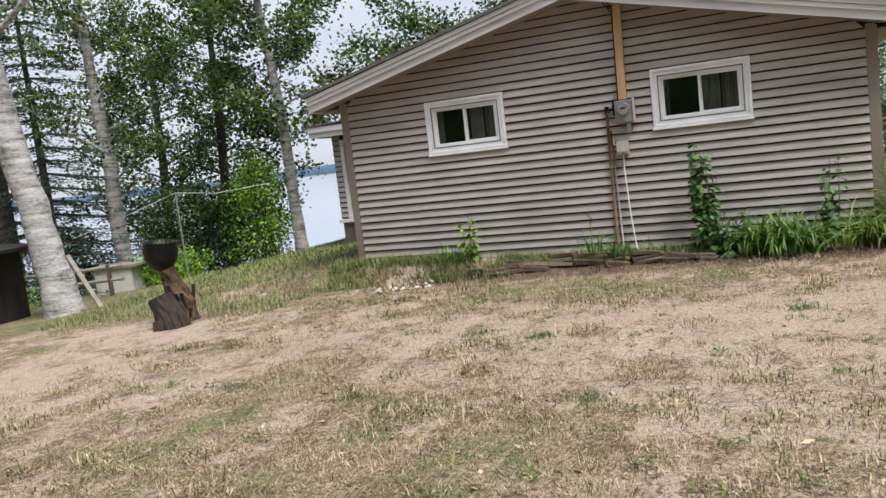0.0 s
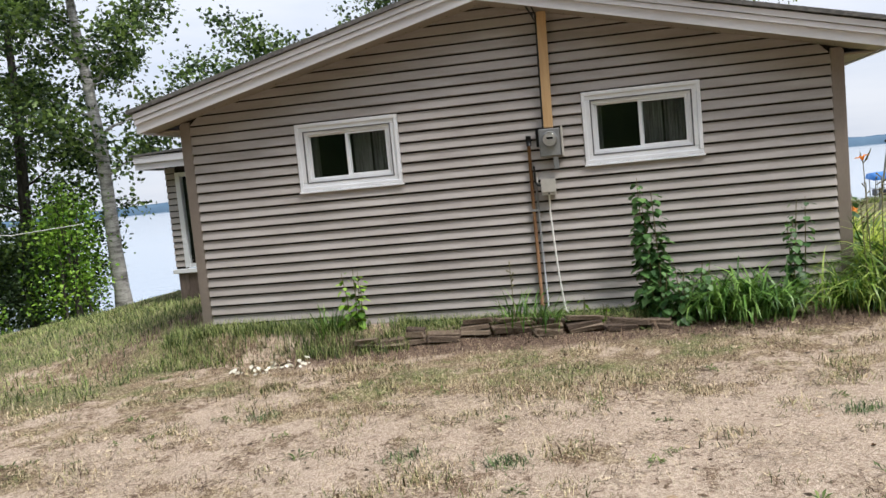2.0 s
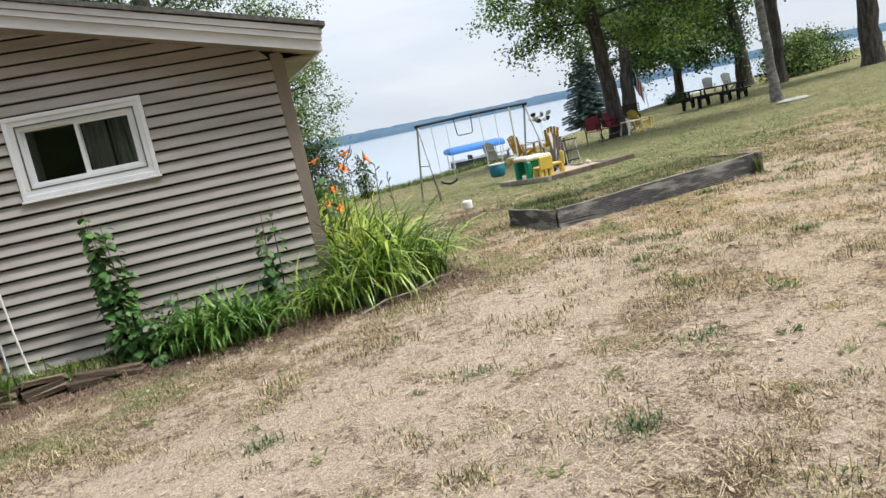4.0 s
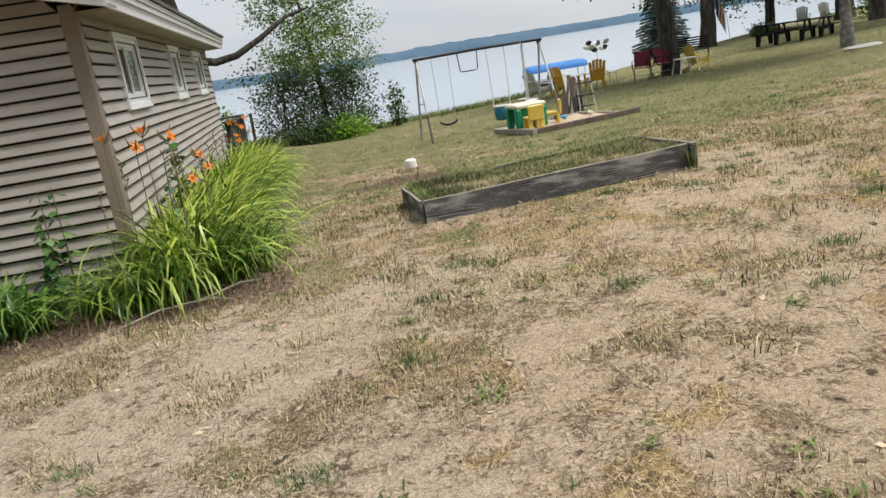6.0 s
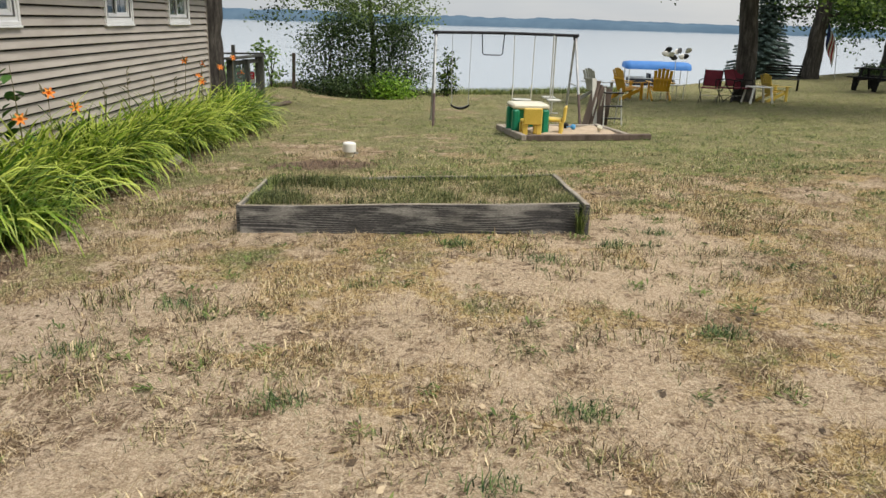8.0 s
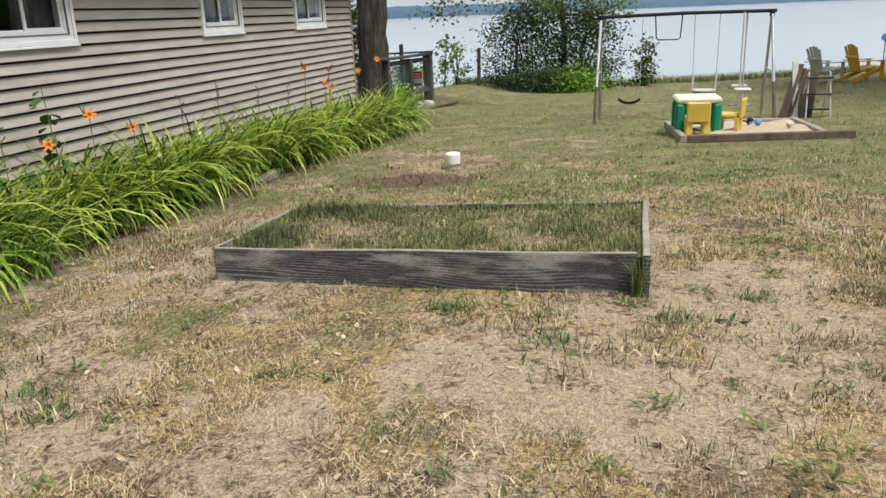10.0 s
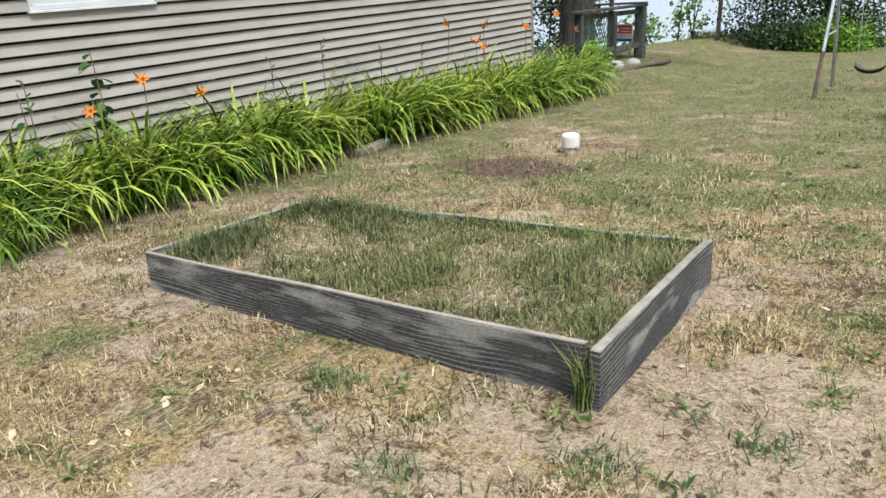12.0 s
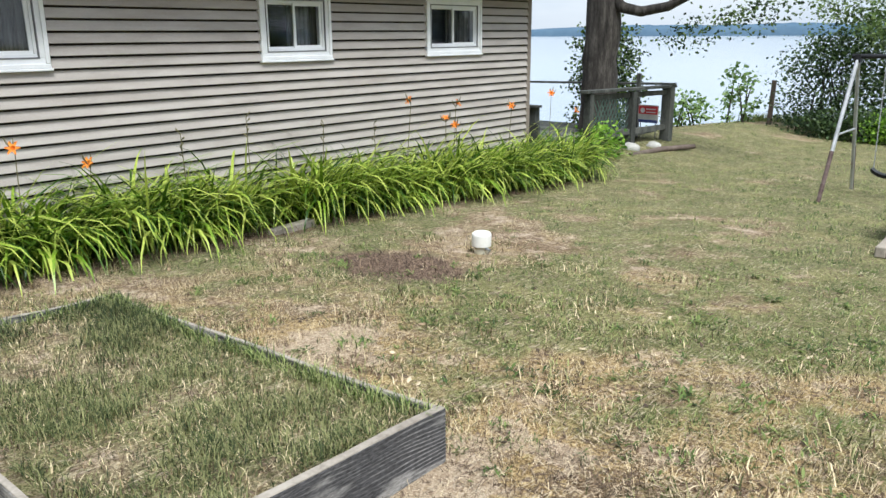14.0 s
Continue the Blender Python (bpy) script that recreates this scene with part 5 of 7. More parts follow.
# ---- vent pipe in the lawn ----
vg = hz(2.95, 14.31)
vent = thing("vent_pipe", "short white plastic septic vent with a domed cap", "pipe", (2.95, 14.31, vg))
part("riser", lathe(B(), [(0.062, -0.05), (0.062, 0.07), (0.058, 0.075)], 24), M_cream, vent, smooth=True)
part("cap", lathe(B(), [(0.066, 0.066), (0.083, 0.067), (0.0835, 0.072), (0.084, 0.155), (0.083, 0.168), (0.077, 0.180), (0.063, 0.188), (0.03, 0.192)], 28), M_whitepipe, vent, smooth=True)
part("side_stub", tube(B(), [(0.06, -0.02, 0.06), (0.11, -0.03, 0.05)], 0.012, 8), M_greymetal, vent)

# ---- swing set ----
sg = hz(5.6, 20.4)
swing = thing("swing_set", "old metal A-frame swing set with rusty legs", "swing set", (5.6, 20.45, sg))
BZ = 1.62 - sg
part("top_beam", tube(B(), [(-1.47, 0, BZ - 0.01), (0, 0, BZ + 0.012), (1.47, 0, BZ)], 0.03, 12), M_swingdark, swing, "dark top beam")
for sx in (-1, 1):
    for sy, foot in ((-0.88, 0.0), (0.72, 0.0)):
        x, y = 5.6 + sx * 1.44, 20.45 + sy
        g = hz(x, y) - sg
        part("leg", tube(B(), [(sx * 1.40, 0, BZ), (sx * 1.42, sy * 0.5, (BZ + g) / 2), (sx * 1.44, sy, g - 0.06)], 0.024, 10), M_swing, swing)
        part("foot_sleeve", tube(B(), [(sx * 1.425, sy * 0.66, g + (BZ - g) * 0.345), (sx * 1.44, sy, g - 0.04)], 0.0265, 10), M_darkrust, swing, "rusty leg foot")
    part("brace", tube(B(), [(sx * 1.42, -0.46, BZ * 0.46), (sx * 1.42, 0.40, BZ * 0.46)], 0.014, 8), M_swing, swing)
    part("bracket", box(B(), sx * 1.40 - 0.035, sx * 1.40 + 0.035, -0.05, 0.05, BZ - 0.09, BZ + 0.02, bevel=0.005), M_swingdark, swing)


def chain(bm, a, b):
    """A chain drawn as a thin rope of short links."""
    a, b = Vector(a), Vector(b)
    n = max(2, int((b - a).length / 0.06))
    for k in range(n):
        p, q = a.lerp(b, k / n), a.lerp(b, (k + 0.92) / n)
        o = Vector((0.004, 0, 0)) if k % 2 else Vector((0, 0.004, 0))
        bar(bm, p + o, q - o, 0.011, 0.011)
    return bm


belt = thing("belt_swing", "black belt swing hanging from thin chains", "swing", (4.72, 20.45, 0.10))
for sx, tx in ((-1, -0.19), (1, 0.19)):
    part("chain", chain(B(), (tx, 0, 1.62 - 0.10), (sx * 0.17, 0, 0.12)), M_chain, belt)
pts = [(-0.19 + 0.038 * k, 0.12 - 0.075 * math.sin(math.pi * k / 10) ** 0.7) for k in range(11)]
bm = B()
prism(bm, pts + [(x, z - 0.042) for x, z in pts[::-1]], -0.07, 0.07)
part("seat", bm, M_blackmetal, belt, "black rubber seat")

trap = thing("trapeze", "dark metal trapeze bar on the swing set", "swing", (5.345, 20.45, 1.2))
part("bar", tube(B(), [(-0.225, 0, 0.42), (-0.20, 0, 0.03), (-0.16, 0, 0.0), (0.16, 0, 0.0), (0.20, 0, 0.03), (0.225, 0, 0.42)], 0.011, 8), M_swingdark, trap, smooth=True)

barrel = thing("bucket_swing", "teal plastic barrel hung as a bucket swing", "swing", (5.98, 20.45, 0.02))
part("tub", lathe(B(), [(0.15, 0), (0.19, 0.05), (0.20, 0.2), (0.19, 0.30), (0.17, 0.30), (0.175, 0.2), (0.16, 0.08), (0.1, 0.06)], 24), M_teal, barrel, smooth=True)
part("rim", lathe(B(), [(0.185, 0.285), (0.205, 0.295), (0.205, 0.32), (0.17, 0.32)], 24), M_palewood, barrel, "pale rim")
for sx in (-1, 1):
    part("rope", tube(B(), [(sx * 0.19, 0, 0.30), (sx * 0.205, 0, 1.6)], 0.008, 6), M_palewood, barrel)
    part("rope_sleeve", tube(B(), [(sx * 0.19, 0, 0.30), (sx * 0.193, 0, 0.62)], 0.012, 6), M_cream, barrel, "pale rope sleeve")

glider = thing("glider_swing", "two-seat glider with white poles", "swing", (6.59, 20.45, 0.05))
for dx, dy in ((-0.03, -0.05), (0.03, 0.05)):
    part("pole", tube(B(), [(dx, dy, 0.0), (dx, dy, 1.57)], 0.014, 8), M_palewood, glider)
for sy in (-1, 1):
    part("seat", box(B(), -0.13, 0.13, sy * 0.30 - 0.14, sy * 0.30 + 0.14, 0.30, 0.33, bevel=0.01), M_palewood, glider)
part("seat_bar", tube(B(), [(0, -0.42, 0.29), (0, 0.42, 0.29)], 0.014, 8), M_swing, glider)
part("foot_bar", tube(B(), [(-0.16, 0, 0.02), (0.16, 0, 0.02)], 0.012, 8), M_swing, glider)

# ---- sandbox ----
box_c = [Vector((5.50, 16.62)), Vector((7.28, 16.87)), Vector((7.22, 18.97)), Vector((5.36, 18.72))]
sbz = hz(6.35, 17.77)
sandbox = thing("sandbox", "low sandbox framed with grey weathered timbers", "sandbox", (6.35, 17.77, sbz))
inv = sandbox.matrix_basis.inverted()
for k in range(4):
    a, b = box_c[k], box_c[(k + 1) % 4]
    over = (b - a).normalized() * (0.35 if k == 0 else 0.06)
    za, zb = hz(*a) - 0.03, hz(*b) - 0.03
    bm = B()
    bar(bm, (a.x, a.y, za + 0.075), (b.x + over.x, b.y + over.y, zb + 0.085), 0.085, 0.10, bevel=0.01)
    part("timber", bm, M_deckwood if k == 0 else M_boardtop, sandbox).matrix_parent_inverse = inv
vs, fs = [], []
n = 14
for j in range(n + 1):
    for i in range(n + 1):
        p = box_c[0].lerp(box_c[1], i / n).lerp(box_c[3].lerp(box_c[2], i / n), j / n)
        vs.append((p.x, p.y, hz(p.x, p.y) + 0.06 + 0.03 * math.sin(i * 1.1) * math.cos(j * 0.9)))
for j in range(n):
    for i in range(n):
        k = j * (n + 1) + i
        fs.append((k, k + 1, k + n + 2, k + n + 1))
arrays("sand", vs, fs, M_sandbox, sandbox, "trodden sand", smooth=True).matrix_parent_inverse = inv
r = random.Random(2)
for k, (x, y, m_) in enumerate(((6.6, 18.1, M_bluetoy), (6.95, 17.65, M_cream), (6.5, 18.35, M_blackmetal))):
    toy = thing("sand_toy", "small plastic toy half buried in the sand", "toy", (x, y, hz(x, y) + 0.07), r.uniform(0, 180), "sand toys")
    part("cup", lathe(B(), [(0.03, 0), (0.045, 0.05), (0.05, 0.07), (0.042, 0.07), (0.035, 0.02)], 12, pose(0, 0, 0.02, r.uniform(20, 80))), m_, toy, smooth=True)
    part("handle", tube(B(), [(0.03, 0, 0.03), (0.08, 0, 0.05), (0.12, 0, 0.03)], 0.008, 6), m_, toy)


def toy_table(x, y, rz):
    h = thing("toy_table", "child's play table, cream top on green plastic legs", "table", (x, y, hz(x, y) + 0.05), rz)
    part("tabletop", box(B(), -0.31, 0.31, -0.30, 0.30, 0.42, 0.50, bevel=0.025), M_cream, h)
    for sx in (-1, 1):
        for sy in (-1, 1):
            part("leg", box(B(), sx * 0.25 - 0.06, sx * 0.25 + 0.06, sy * 0.24 - 0.07, sy * 0.24 + 0.07, 0.0, 0.42, bevel=0.03), M_green, h)
    part("apron", box(B(), -0.24, 0.24, -0.22, -0.18, 0.12, 0.42, bevel=0.01), M_green, h)
    part("apron", box(B(), -0.24, 0.24, 0.18, 0.22, 0.12, 0.42, bevel=0.01), M_green, h)


def toy_chair(x, y, rz):
    h = thing("toy_chair", "small yellow plastic child's chair", "chair", (x, y, hz(x, y) + 0.05), rz, "toy chairs")
    part("seat", box(B(), -0.15, 0.15, -0.14, 0.15, 0.20, 0.25, bevel=0.015), M_yellow, h)
    part("backrest", box(B(), -0.155, 0.155, -0.185, -0.142, 0.20, 0.47, Matrix.Rotation(radians(4), 4, "X"), bevel=0.016), M_yellow, h)
    for sx in (-1, 1):
        part("side_panel", box(B(), sx * 0.115 - 0.045, sx * 0.115 + 0.045, -0.17, -0.11, 0.0, 0.20, bevel=0.012), M_yellow, h)
        part("leg", box(B(), sx * 0.115 - 0.04, sx * 0.115 + 0.04, 0.08, 0.145, 0.0, 0.20, bevel=0.012), M_yellow, h)


toy_table(5.71, 17.70, 4)
toy_chair(5.70, 17.25, 3)
toy_chair(6.14, 17.58, 75)

# lumber, ladder and doors leaning by the swing's end
stack = thing("lumber_stack", "dark old boards leaning in a stack", "lumber", (7.35, 19.9, hz(7.35, 19.9)))
for k, (x0, x1, h0, w) in enumerate(((-0.15, 0.10, 0.85, 0.14), (-0.05, 0.16, 0.78, 0.1), (0.05, 0.02, 0.9, 0.09), (0.12, 0.24, 0.75, 0.12), (0.2, 0.3, 0.7, 0.2))):
    part("plank", bar(B(), (x0, 0, 0), (x1, 0.22, h0), w, 0.03, bevel=0.003), M_deckwood if k != 2 else M_palewood, stack)
ladder = thing("step_ladder", "small white metal step frame with dark treads", "ladder", (7.72, 19.75, hz(7.72, 19.75)), 6)
for sx in (-1, 1):
    part("rail", tube(B(), [(sx * 0.19, 0, 0), (sx * 0.16, 0.12, 0.72)], 0.014, 8), M_palewood, ladder)
    part("rear_rail", tube(B(), [(sx * 0.19, 0.42, 0), (sx * 0.16, 0.14, 0.72)], 0.012, 8), M_palewood, ladder)
for z in (0.12, 0.36, 0.62):
    part("tread", box(B(), -0.19, 0.19, 0.02, 0.14, z, z + 0.025, bevel=0.004), M_blackmetal, ladder)


# ---- lawn chairs ----
def adirondack(x, y, rz, material, label, s=1.0):
    h = thing("adirondack_chair", label, "chair", (x, y, hz(x, y)), rz, "lawn chairs")
    h.scale = (s, s, s)
    for k in range(5):
        xx = -0.22 + 0.11 * k
        top = 0.92 + 0.07 * math.cos((k - 2) * 0.8)
        part("back_slat", bar(B(), (xx * 0.85, -0.24, 0.30), (xx * 1.08, -0.44, top), 0.098, 0.022, bevel=0.006, up=(0, 1, 0)), material, h)
    part("back_brace", box(B(), -0.27, 0.27, -0.395, -0.36, 0.62, 0.68, bevel=0.005), material, h)
    for k in range(5):
        yy = -0.2 + 0.115 * k
        part("seat_slat", box(B(), -0.26, 0.26, yy - 0.052, yy + 0.052, 0.29 + 0.045 * k / 2, 0.312 + 0.045 * k / 2, bevel=0.005), material, h)
    for sx in (-1, 1):
        part("front_leg", box(B(), sx * 0.30 - 0.018, sx * 0.30 + 0.018, 0.26, 0.36, 0.0, 0.54, bevel=0.005), material, h)
        part("rear_leg", bar(B(), (sx * 0.275, 0.34, 0.36), (sx * 0.275, -0.5, 0.02), 0.03, 0.11, bevel=0.005), material, h)
        part("arm", box(B(), sx * 0.33 - 0.065, sx * 0.33 + 0.065, -0.4, 0.42, 0.54, 0.562, bevel=0.008), material, h)
    return h


adirondack(11.4, 28.6, -8, M_orange, "yellow-orange slatted garden chair on the lawn")
adirondack(10.6, 29.3, -70, M_orange, "yellow-orange slatted garden chair turned to the lake")
adirondack(9.75, 29.8, -62, M_palewood, "weathered white slatted garden chair")
adirondack(14.35, 27.2, -75, M_yellow, "pale yellow garden chair by the big tree", 0.82)
adirondack(27.7, 40.9, 150, M_palewood, "pale grey garden chair near the water")
adirondack(28.6, 40.2, 170, M_palewood, "pale grey garden chair near the water")


def folding_chair(x, y, rz, material, label):
    h = thing("folding_chair", label, "chair", (x, y, hz(x, y)), rz, "folding chairs")
    part("seat", box(B(), -0.25, 0.25, -0.2, 0.24, 0.42, 0.44, bevel=0.006), material, h)
    part("backrest", bar(B(), (0, -0.22, 0.46), (0, -0.38, 0.92), 0.5, 0.015, bevel=0.004, up=(0, 1, 0)), material, h)
    for sx in (-1, 1):
        part("leg", tube(B(), [(sx * 0.27, -0.3, 0.0), (sx * 0.27, 0.24, 0.44)], 0.012, 8), M_blackmetal, h)
        part("leg", tube(B(), [(sx * 0.25, 0.3, 0.0), (sx * 0.25, -0.22, 0.46), (sx * 0.25, -0.39, 0.95)], 0.012, 8), M_blackmetal, h)
        part("armrest", tube(B(), [(sx * 0.28, -0.3, 0.66), (sx * 0.29, 0.24, 0.64), (sx * 0.27, 0.26, 0.42)], 0.016, 8), M_blackmetal, h)
    part("brace", tube(B(), [(-0.26, -0.05, 0.2), (0.26, -0.05, 0.2)], 0.009, 6), M_palewood, h)


folding_chair(12.45, 27.2, 150, M_red, "maroon canvas folding chair with black frame")
folding_chair(12.95, 27.1, 130, M_red, "maroon canvas folding chair with black frame")
folding_chair(13.1, 26.75, 215, M_red, "maroon folding chair leaning by the tree")
wt = thing("plastic_table", "low white plastic table under the big tree", "table", (13.62, 26.6, hz(13.62, 26.6)), 8)
part("tabletop", box(B(), -0.29, 0.29, -0.24, 0.24, 0.44, 0.48, bevel=0.015), M_whitepipe, wt)
for sx in (-1, 1):
    for sy in (-1, 1):
        part("leg", bar(B(), (sx * 0.26, sy * 0.2, 0.45), (sx * 0.35, sy * 0.23, 0.0), 0.06, 0.05, bevel=0.01), M_whitepipe, wt)
wt2 = thing("side_table", "small white metal side table by the chairs", "table", (11.9, 28.9, hz(11.9, 28.9)), 20)
part("tabletop", box(B(), -0.35, 0.35, -0.2, 0.2, 0.43, 0.46, bevel=0.01), M_palewood, wt2)
for sx in (-1, 1):
    for sy in (-1, 1):
        part("leg", tube(B(), [(sx * 0.3, sy * 0.17, 0.0), (sx * 0.3, sy * 0.17, 0.43)], 0.014, 6), M_palewood, wt2)
bench = thing("garden_bench", "black slatted metal garden bench", "bench", (17.0, 32.4, hz(17.0, 32.4)), 150)
for k in range(5):
    part("back_slat", box(B(), -0.6, 0.6, -0.25 - 0.02 * k, -0.23 - 0.02 * k, 0.5 + 0.09 * k, 0.555 + 0.09 * k), M_blackmetal, bench)
for k in range(4):
    part("seat_slat", box(B(), -0.6, 0.6, -0.2 + 0.11 * k, -0.12 + 0.11 * k, 0.42, 0.44), M_blackmetal, bench)
for sx in (-1, 1):
    for y0, y1 in ((-0.25, -0.22), (0.2, 0.23)):
        part("leg", box(B(), sx * 0.55 - 0.02, sx * 0.55 + 0.02, y0, y1, 0.0, 0.42), M_blackmetal, bench)


def picnic_table(x, y, rz, L):
    h = thing("picnic_table", "long black-painted wooden picnic table with benches", "table", (x, y, hz(x, y)), rz)
    for k in range(5):
        part("top_board", box(B(), -L / 2, L / 2, -0.36 + 0.146 * k, -0.22 + 0.146 * k, 0.70, 0.74, bevel=0.004), M_blackpaint, h)
    for sy in (-1, 1):
        for k in range(2):
            part("bench_board", box(B(), -L / 2, L / 2, sy * 0.72 - 0.14 + 0.146 * k, sy * 0.72 - 0.004 + 0.146 * k, 0.42, 0.46, bevel=0.004), M_blackpaint, h)
    for xx in (-L / 2 + 0.25, -L / 6, L / 6, L / 2 - 0.25):
        for sy in (-1, 1):
            part("leg", bar(B(), (xx, sy * 0.28, 0.70), (xx, sy * 0.66, 0.0), 0.05, 0.12, bevel=0.004), M_blackpaint, h)
            part("bench_leg", box(B(), xx - 0.06, xx + 0.06, sy * 0.80 - 0.03, sy * 0.80 + 0.03, 0.0, 0.42), M_blackpaint, h)
        part("cross_beam", box(B(), xx - 0.025, xx + 0.025, -0.82, 0.82, 0.32, 0.42), M_blackpaint, h)


picnic_table(20.1, 30.5, -50, 2.7)
stone = thing("flat_stone", "flat pale stone lying in the grass", "stone", (15.5, 20.95, hz(15.5, 20.95)), 20)
bm = B()
lathe(bm, [(0.45, -0.02), (0.5, 0.02), (0.42, 0.05), (0.2, 0.06)], 11)
for v in bm.verts:
    v.co.x *= 1.3 + 0.2 * math.sin(5 * v.co.y)
    v.co.y *= 0.7
part("slab", bm, M_stone, stone)

# flag on a leaning pole
fx, fy = 22.6, 40.0
flag = thing("flag_pole", "striped flag drooping from a short leaning pole", "flag", (fx, fy, hz(fx, fy)))
flag.scale = (0.75, 1.0, 0.95)
part("pole", tube(B(), [(0.6, 0, 0), (0.45, 0, 1.4), (-0.35, 0, 2.75)], 0.02, 8), M_palewood, flag)
for k in range(7):
    bm = B()
    x0, x1 = -0.30 + 0.09 * k, -0.21 + 0.09 * k
    top0, top1 = 2.62 - 0.16 * k, 2.62 - 0.16 * (k + 1)
    n = 6
    for j in range(n):
        z0, z1 = top0 - 1.05 * j / n, top0 - 1.05 * (j + 1) / n
        q = [(x0 + 0.03 * math.sin(j), 0.04 * math.sin(j + k), z0), (x1 + 0.03 * math.sin(j), 0.04 * math.sin(j + k + 1), z0 - 0.14), (x1 + 0.03 * math.sin(j + 1), 0.04 * math.sin(j + k + 2), z1 - 0.14), (x0 + 0.03 * math.sin(j + 1), 0.04 * math.sin(j + 1 + k), z1)]
        lo = [bm.verts.new(p) for p in q]
        hi = [bm.verts.new((p[0], p[1] + 0.006, p[2])) for p in q]
        bm.faces.new(lo)
        bm.faces.new(hi[::-1])
        for e in range(4):
            bm.faces.new((lo[e], hi[e], hi[(e + 1) % 4], lo[(e + 1) % 4]))
    part("stripe", bm, M_flagblue if k < 2 else (M_flagred if k % 2 else M_palewood), flag)

# ---- boat under a canopy on the water ----
lift = thing("boat_lift", "boat lift with a blue canvas canopy over the water", "boat lift", (26.2, 77.0, LAKE_Z), -6)
bm = B()
n = 12
rows_ = []
for i in range(n + 1):
    x = -2.9 + 5.8 * i / n
    end = 1 - max(0, abs(x) - 2.7) * 0.5
    rows_.append([bm.verts.new((x, y, z * end + 2.3 * (1 - end))) for y, z in ((-1.4, 2.2), (-1.42, 2.55), (-1.0, 2.78), (0, 2.9), (1.0, 2.78), (1.42, 2.55), (1.4, 2.3))])
for a, b in zip(rows_, rows_[1:]):
    for k in range(6):
        bm.faces.new((a[k], b[k], b[k + 1], a[k + 1]))
bm.faces.new(rows_[0])
bm.faces.new(rows_[-1][::-1])
part("canopy", bm, M_canopy, lift, "bright blue canvas canopy", smooth=True)
for x in (-2.6, 2.6):
    for y in (-1.35, 1.35):
        part("post", tube(B(), [(x, y, -0.8), (x, y, 2.5)], 0.05, 6), M_palewood, lift)
for y in (-1.3, 1.3):
    part("beam", box(B(), -3.0, 4.5, y - 0.06, y + 0.06, 0.55, 0.7), M_palewood, lift)
boat = thing("pontoon_boat", "dark pontoon boat parked under the canopy", "boat", (26.0, 77.0, LAKE_Z + 0.1), -6)
for y in (-0.9, 0.9):
    part("pontoon", tube(B(), [(-2.6, y, 0.25), (2.0, y, 0.25), (2.6, y, 0.45)], [0.3, 0.3, 0.05], 10), M_boatwhite, boat, smooth=True)
part("deck", box(B(), -2.5, 2.3, -1.2, 1.2, 0.55, 0.65), M_boatwhite, boat)
for x0, x1 in ((-2.3, -0.6), (0.0, 1.8)):
    part("seat", box(B(), x0, x1, -1.1, 1.1, 0.65, 1.25, bevel=0.08), M_boatblack, boat, "black covered seats")
part("windscreen", box(B(), -0.5, -0.3, -0.7, 0.7, 0.65, 1.7, bevel=0.05), M_boatblack, boat)
for sy in (-1, 1):
    part("rail", tube(B(), [(-2.4, sy * 1.18, 0.65), (-2.4, sy * 1.18, 1.3), (2.2, sy * 1.18, 1.3), (2.2, sy * 1.18, 0.65)], 0.03, 6), M_palewood, boat)

spin = thing("wind_spinner", "black and white whale-shaped wind spinner on a pole", "ornament", (13.35, 33.2, hz(13.35, 33.2)))
part("pole", tube(B(), [(0, 0, 0), (0, 0, 1.2)], 0.012, 6), M_palewood, spin)
r = random.Random(6)
for k in range(9):
    a = k * 0.7
    c = Vector((-0.42 + 0.105 * k, 0, 1.35 + 0.14 * math.sin(k * 1.7)))
    bm = B()
    lathe(bm, [(0.02, -0.14), (0.09, -0.04), (0.1, 0.05), (0.03, 0.15)], 8, Matrix.Translation(c) @ pose(0, 0, 0, 40 * math.sin(k), 70 + 30 * math.cos(k * 2), 0) @ Matrix.Diagonal((1, 0.25, 1, 1)))
    part("vane", bm, M_boatblack if k % 2 else M_boatwhite, spin)

# ---- stair head with railing, sign and posts at the bank ----
def post(name, label, x, y, z1, w=0.09, material=None):
    h = thing(name, label, "post", (x, y, hz(x, y)), group="fence posts")
    part("post", box(B(), -w / 2, w / 2, -w / 2, w / 2, -0.3, z1 - hz(x, y), Matrix.Rotation(radians(1.5), 4, "Y"), bevel=0.008), material or M_deckwood, h)


rail = thing("stair_railing", "old grey wooden railing round the stair head", "railing", (-0.1, 22.8, hz(-0.1, 22.8)))
inv = rail.matrix_basis.inverted()


def rpart(name, bm, m_, label=""):
    part(name, bm, m_, rail, label).matrix_parent_inverse = inv


for x, y, z1, w in ((-0.02, 21.02, 0.94, 0.13), (0.0, 22.50, 0.88, 0.15), (0.03, 23.95, 0.88, 0.19), (-0.57, 23.85, 1.14, 0.08), (-1.05, 20.9, 0.66, 0.14), (-1.6, 23.85, 0.84, 0.1), (-1.15, 20.0, 0.66, 0.1)):
    rpart("post", box(B(), x - w / 2, x + w / 2, y - w / 2, y + w / 2, hz(x, y) - 0.3, z1, bevel=0.008), M_railwood)
rpart("top_rail", bar(B(), (-0.03, 20.85, 0.965), (0.04, 24.12, 0.90), 0.17, 0.05, bevel=0.006), M_railwood)
rpart("side_rail", bar(B(), (-0.045, 20.95, 0.86), (0.02, 23.95, 0.79), 0.04, 0.09, bevel=0.004), M_railwood)
rpart("top_rail", bar(B(), (0.15, 23.97, 0.95), (-3.2, 23.85, 0.89), 0.14, 0.04, bevel=0.006), M_railwood)
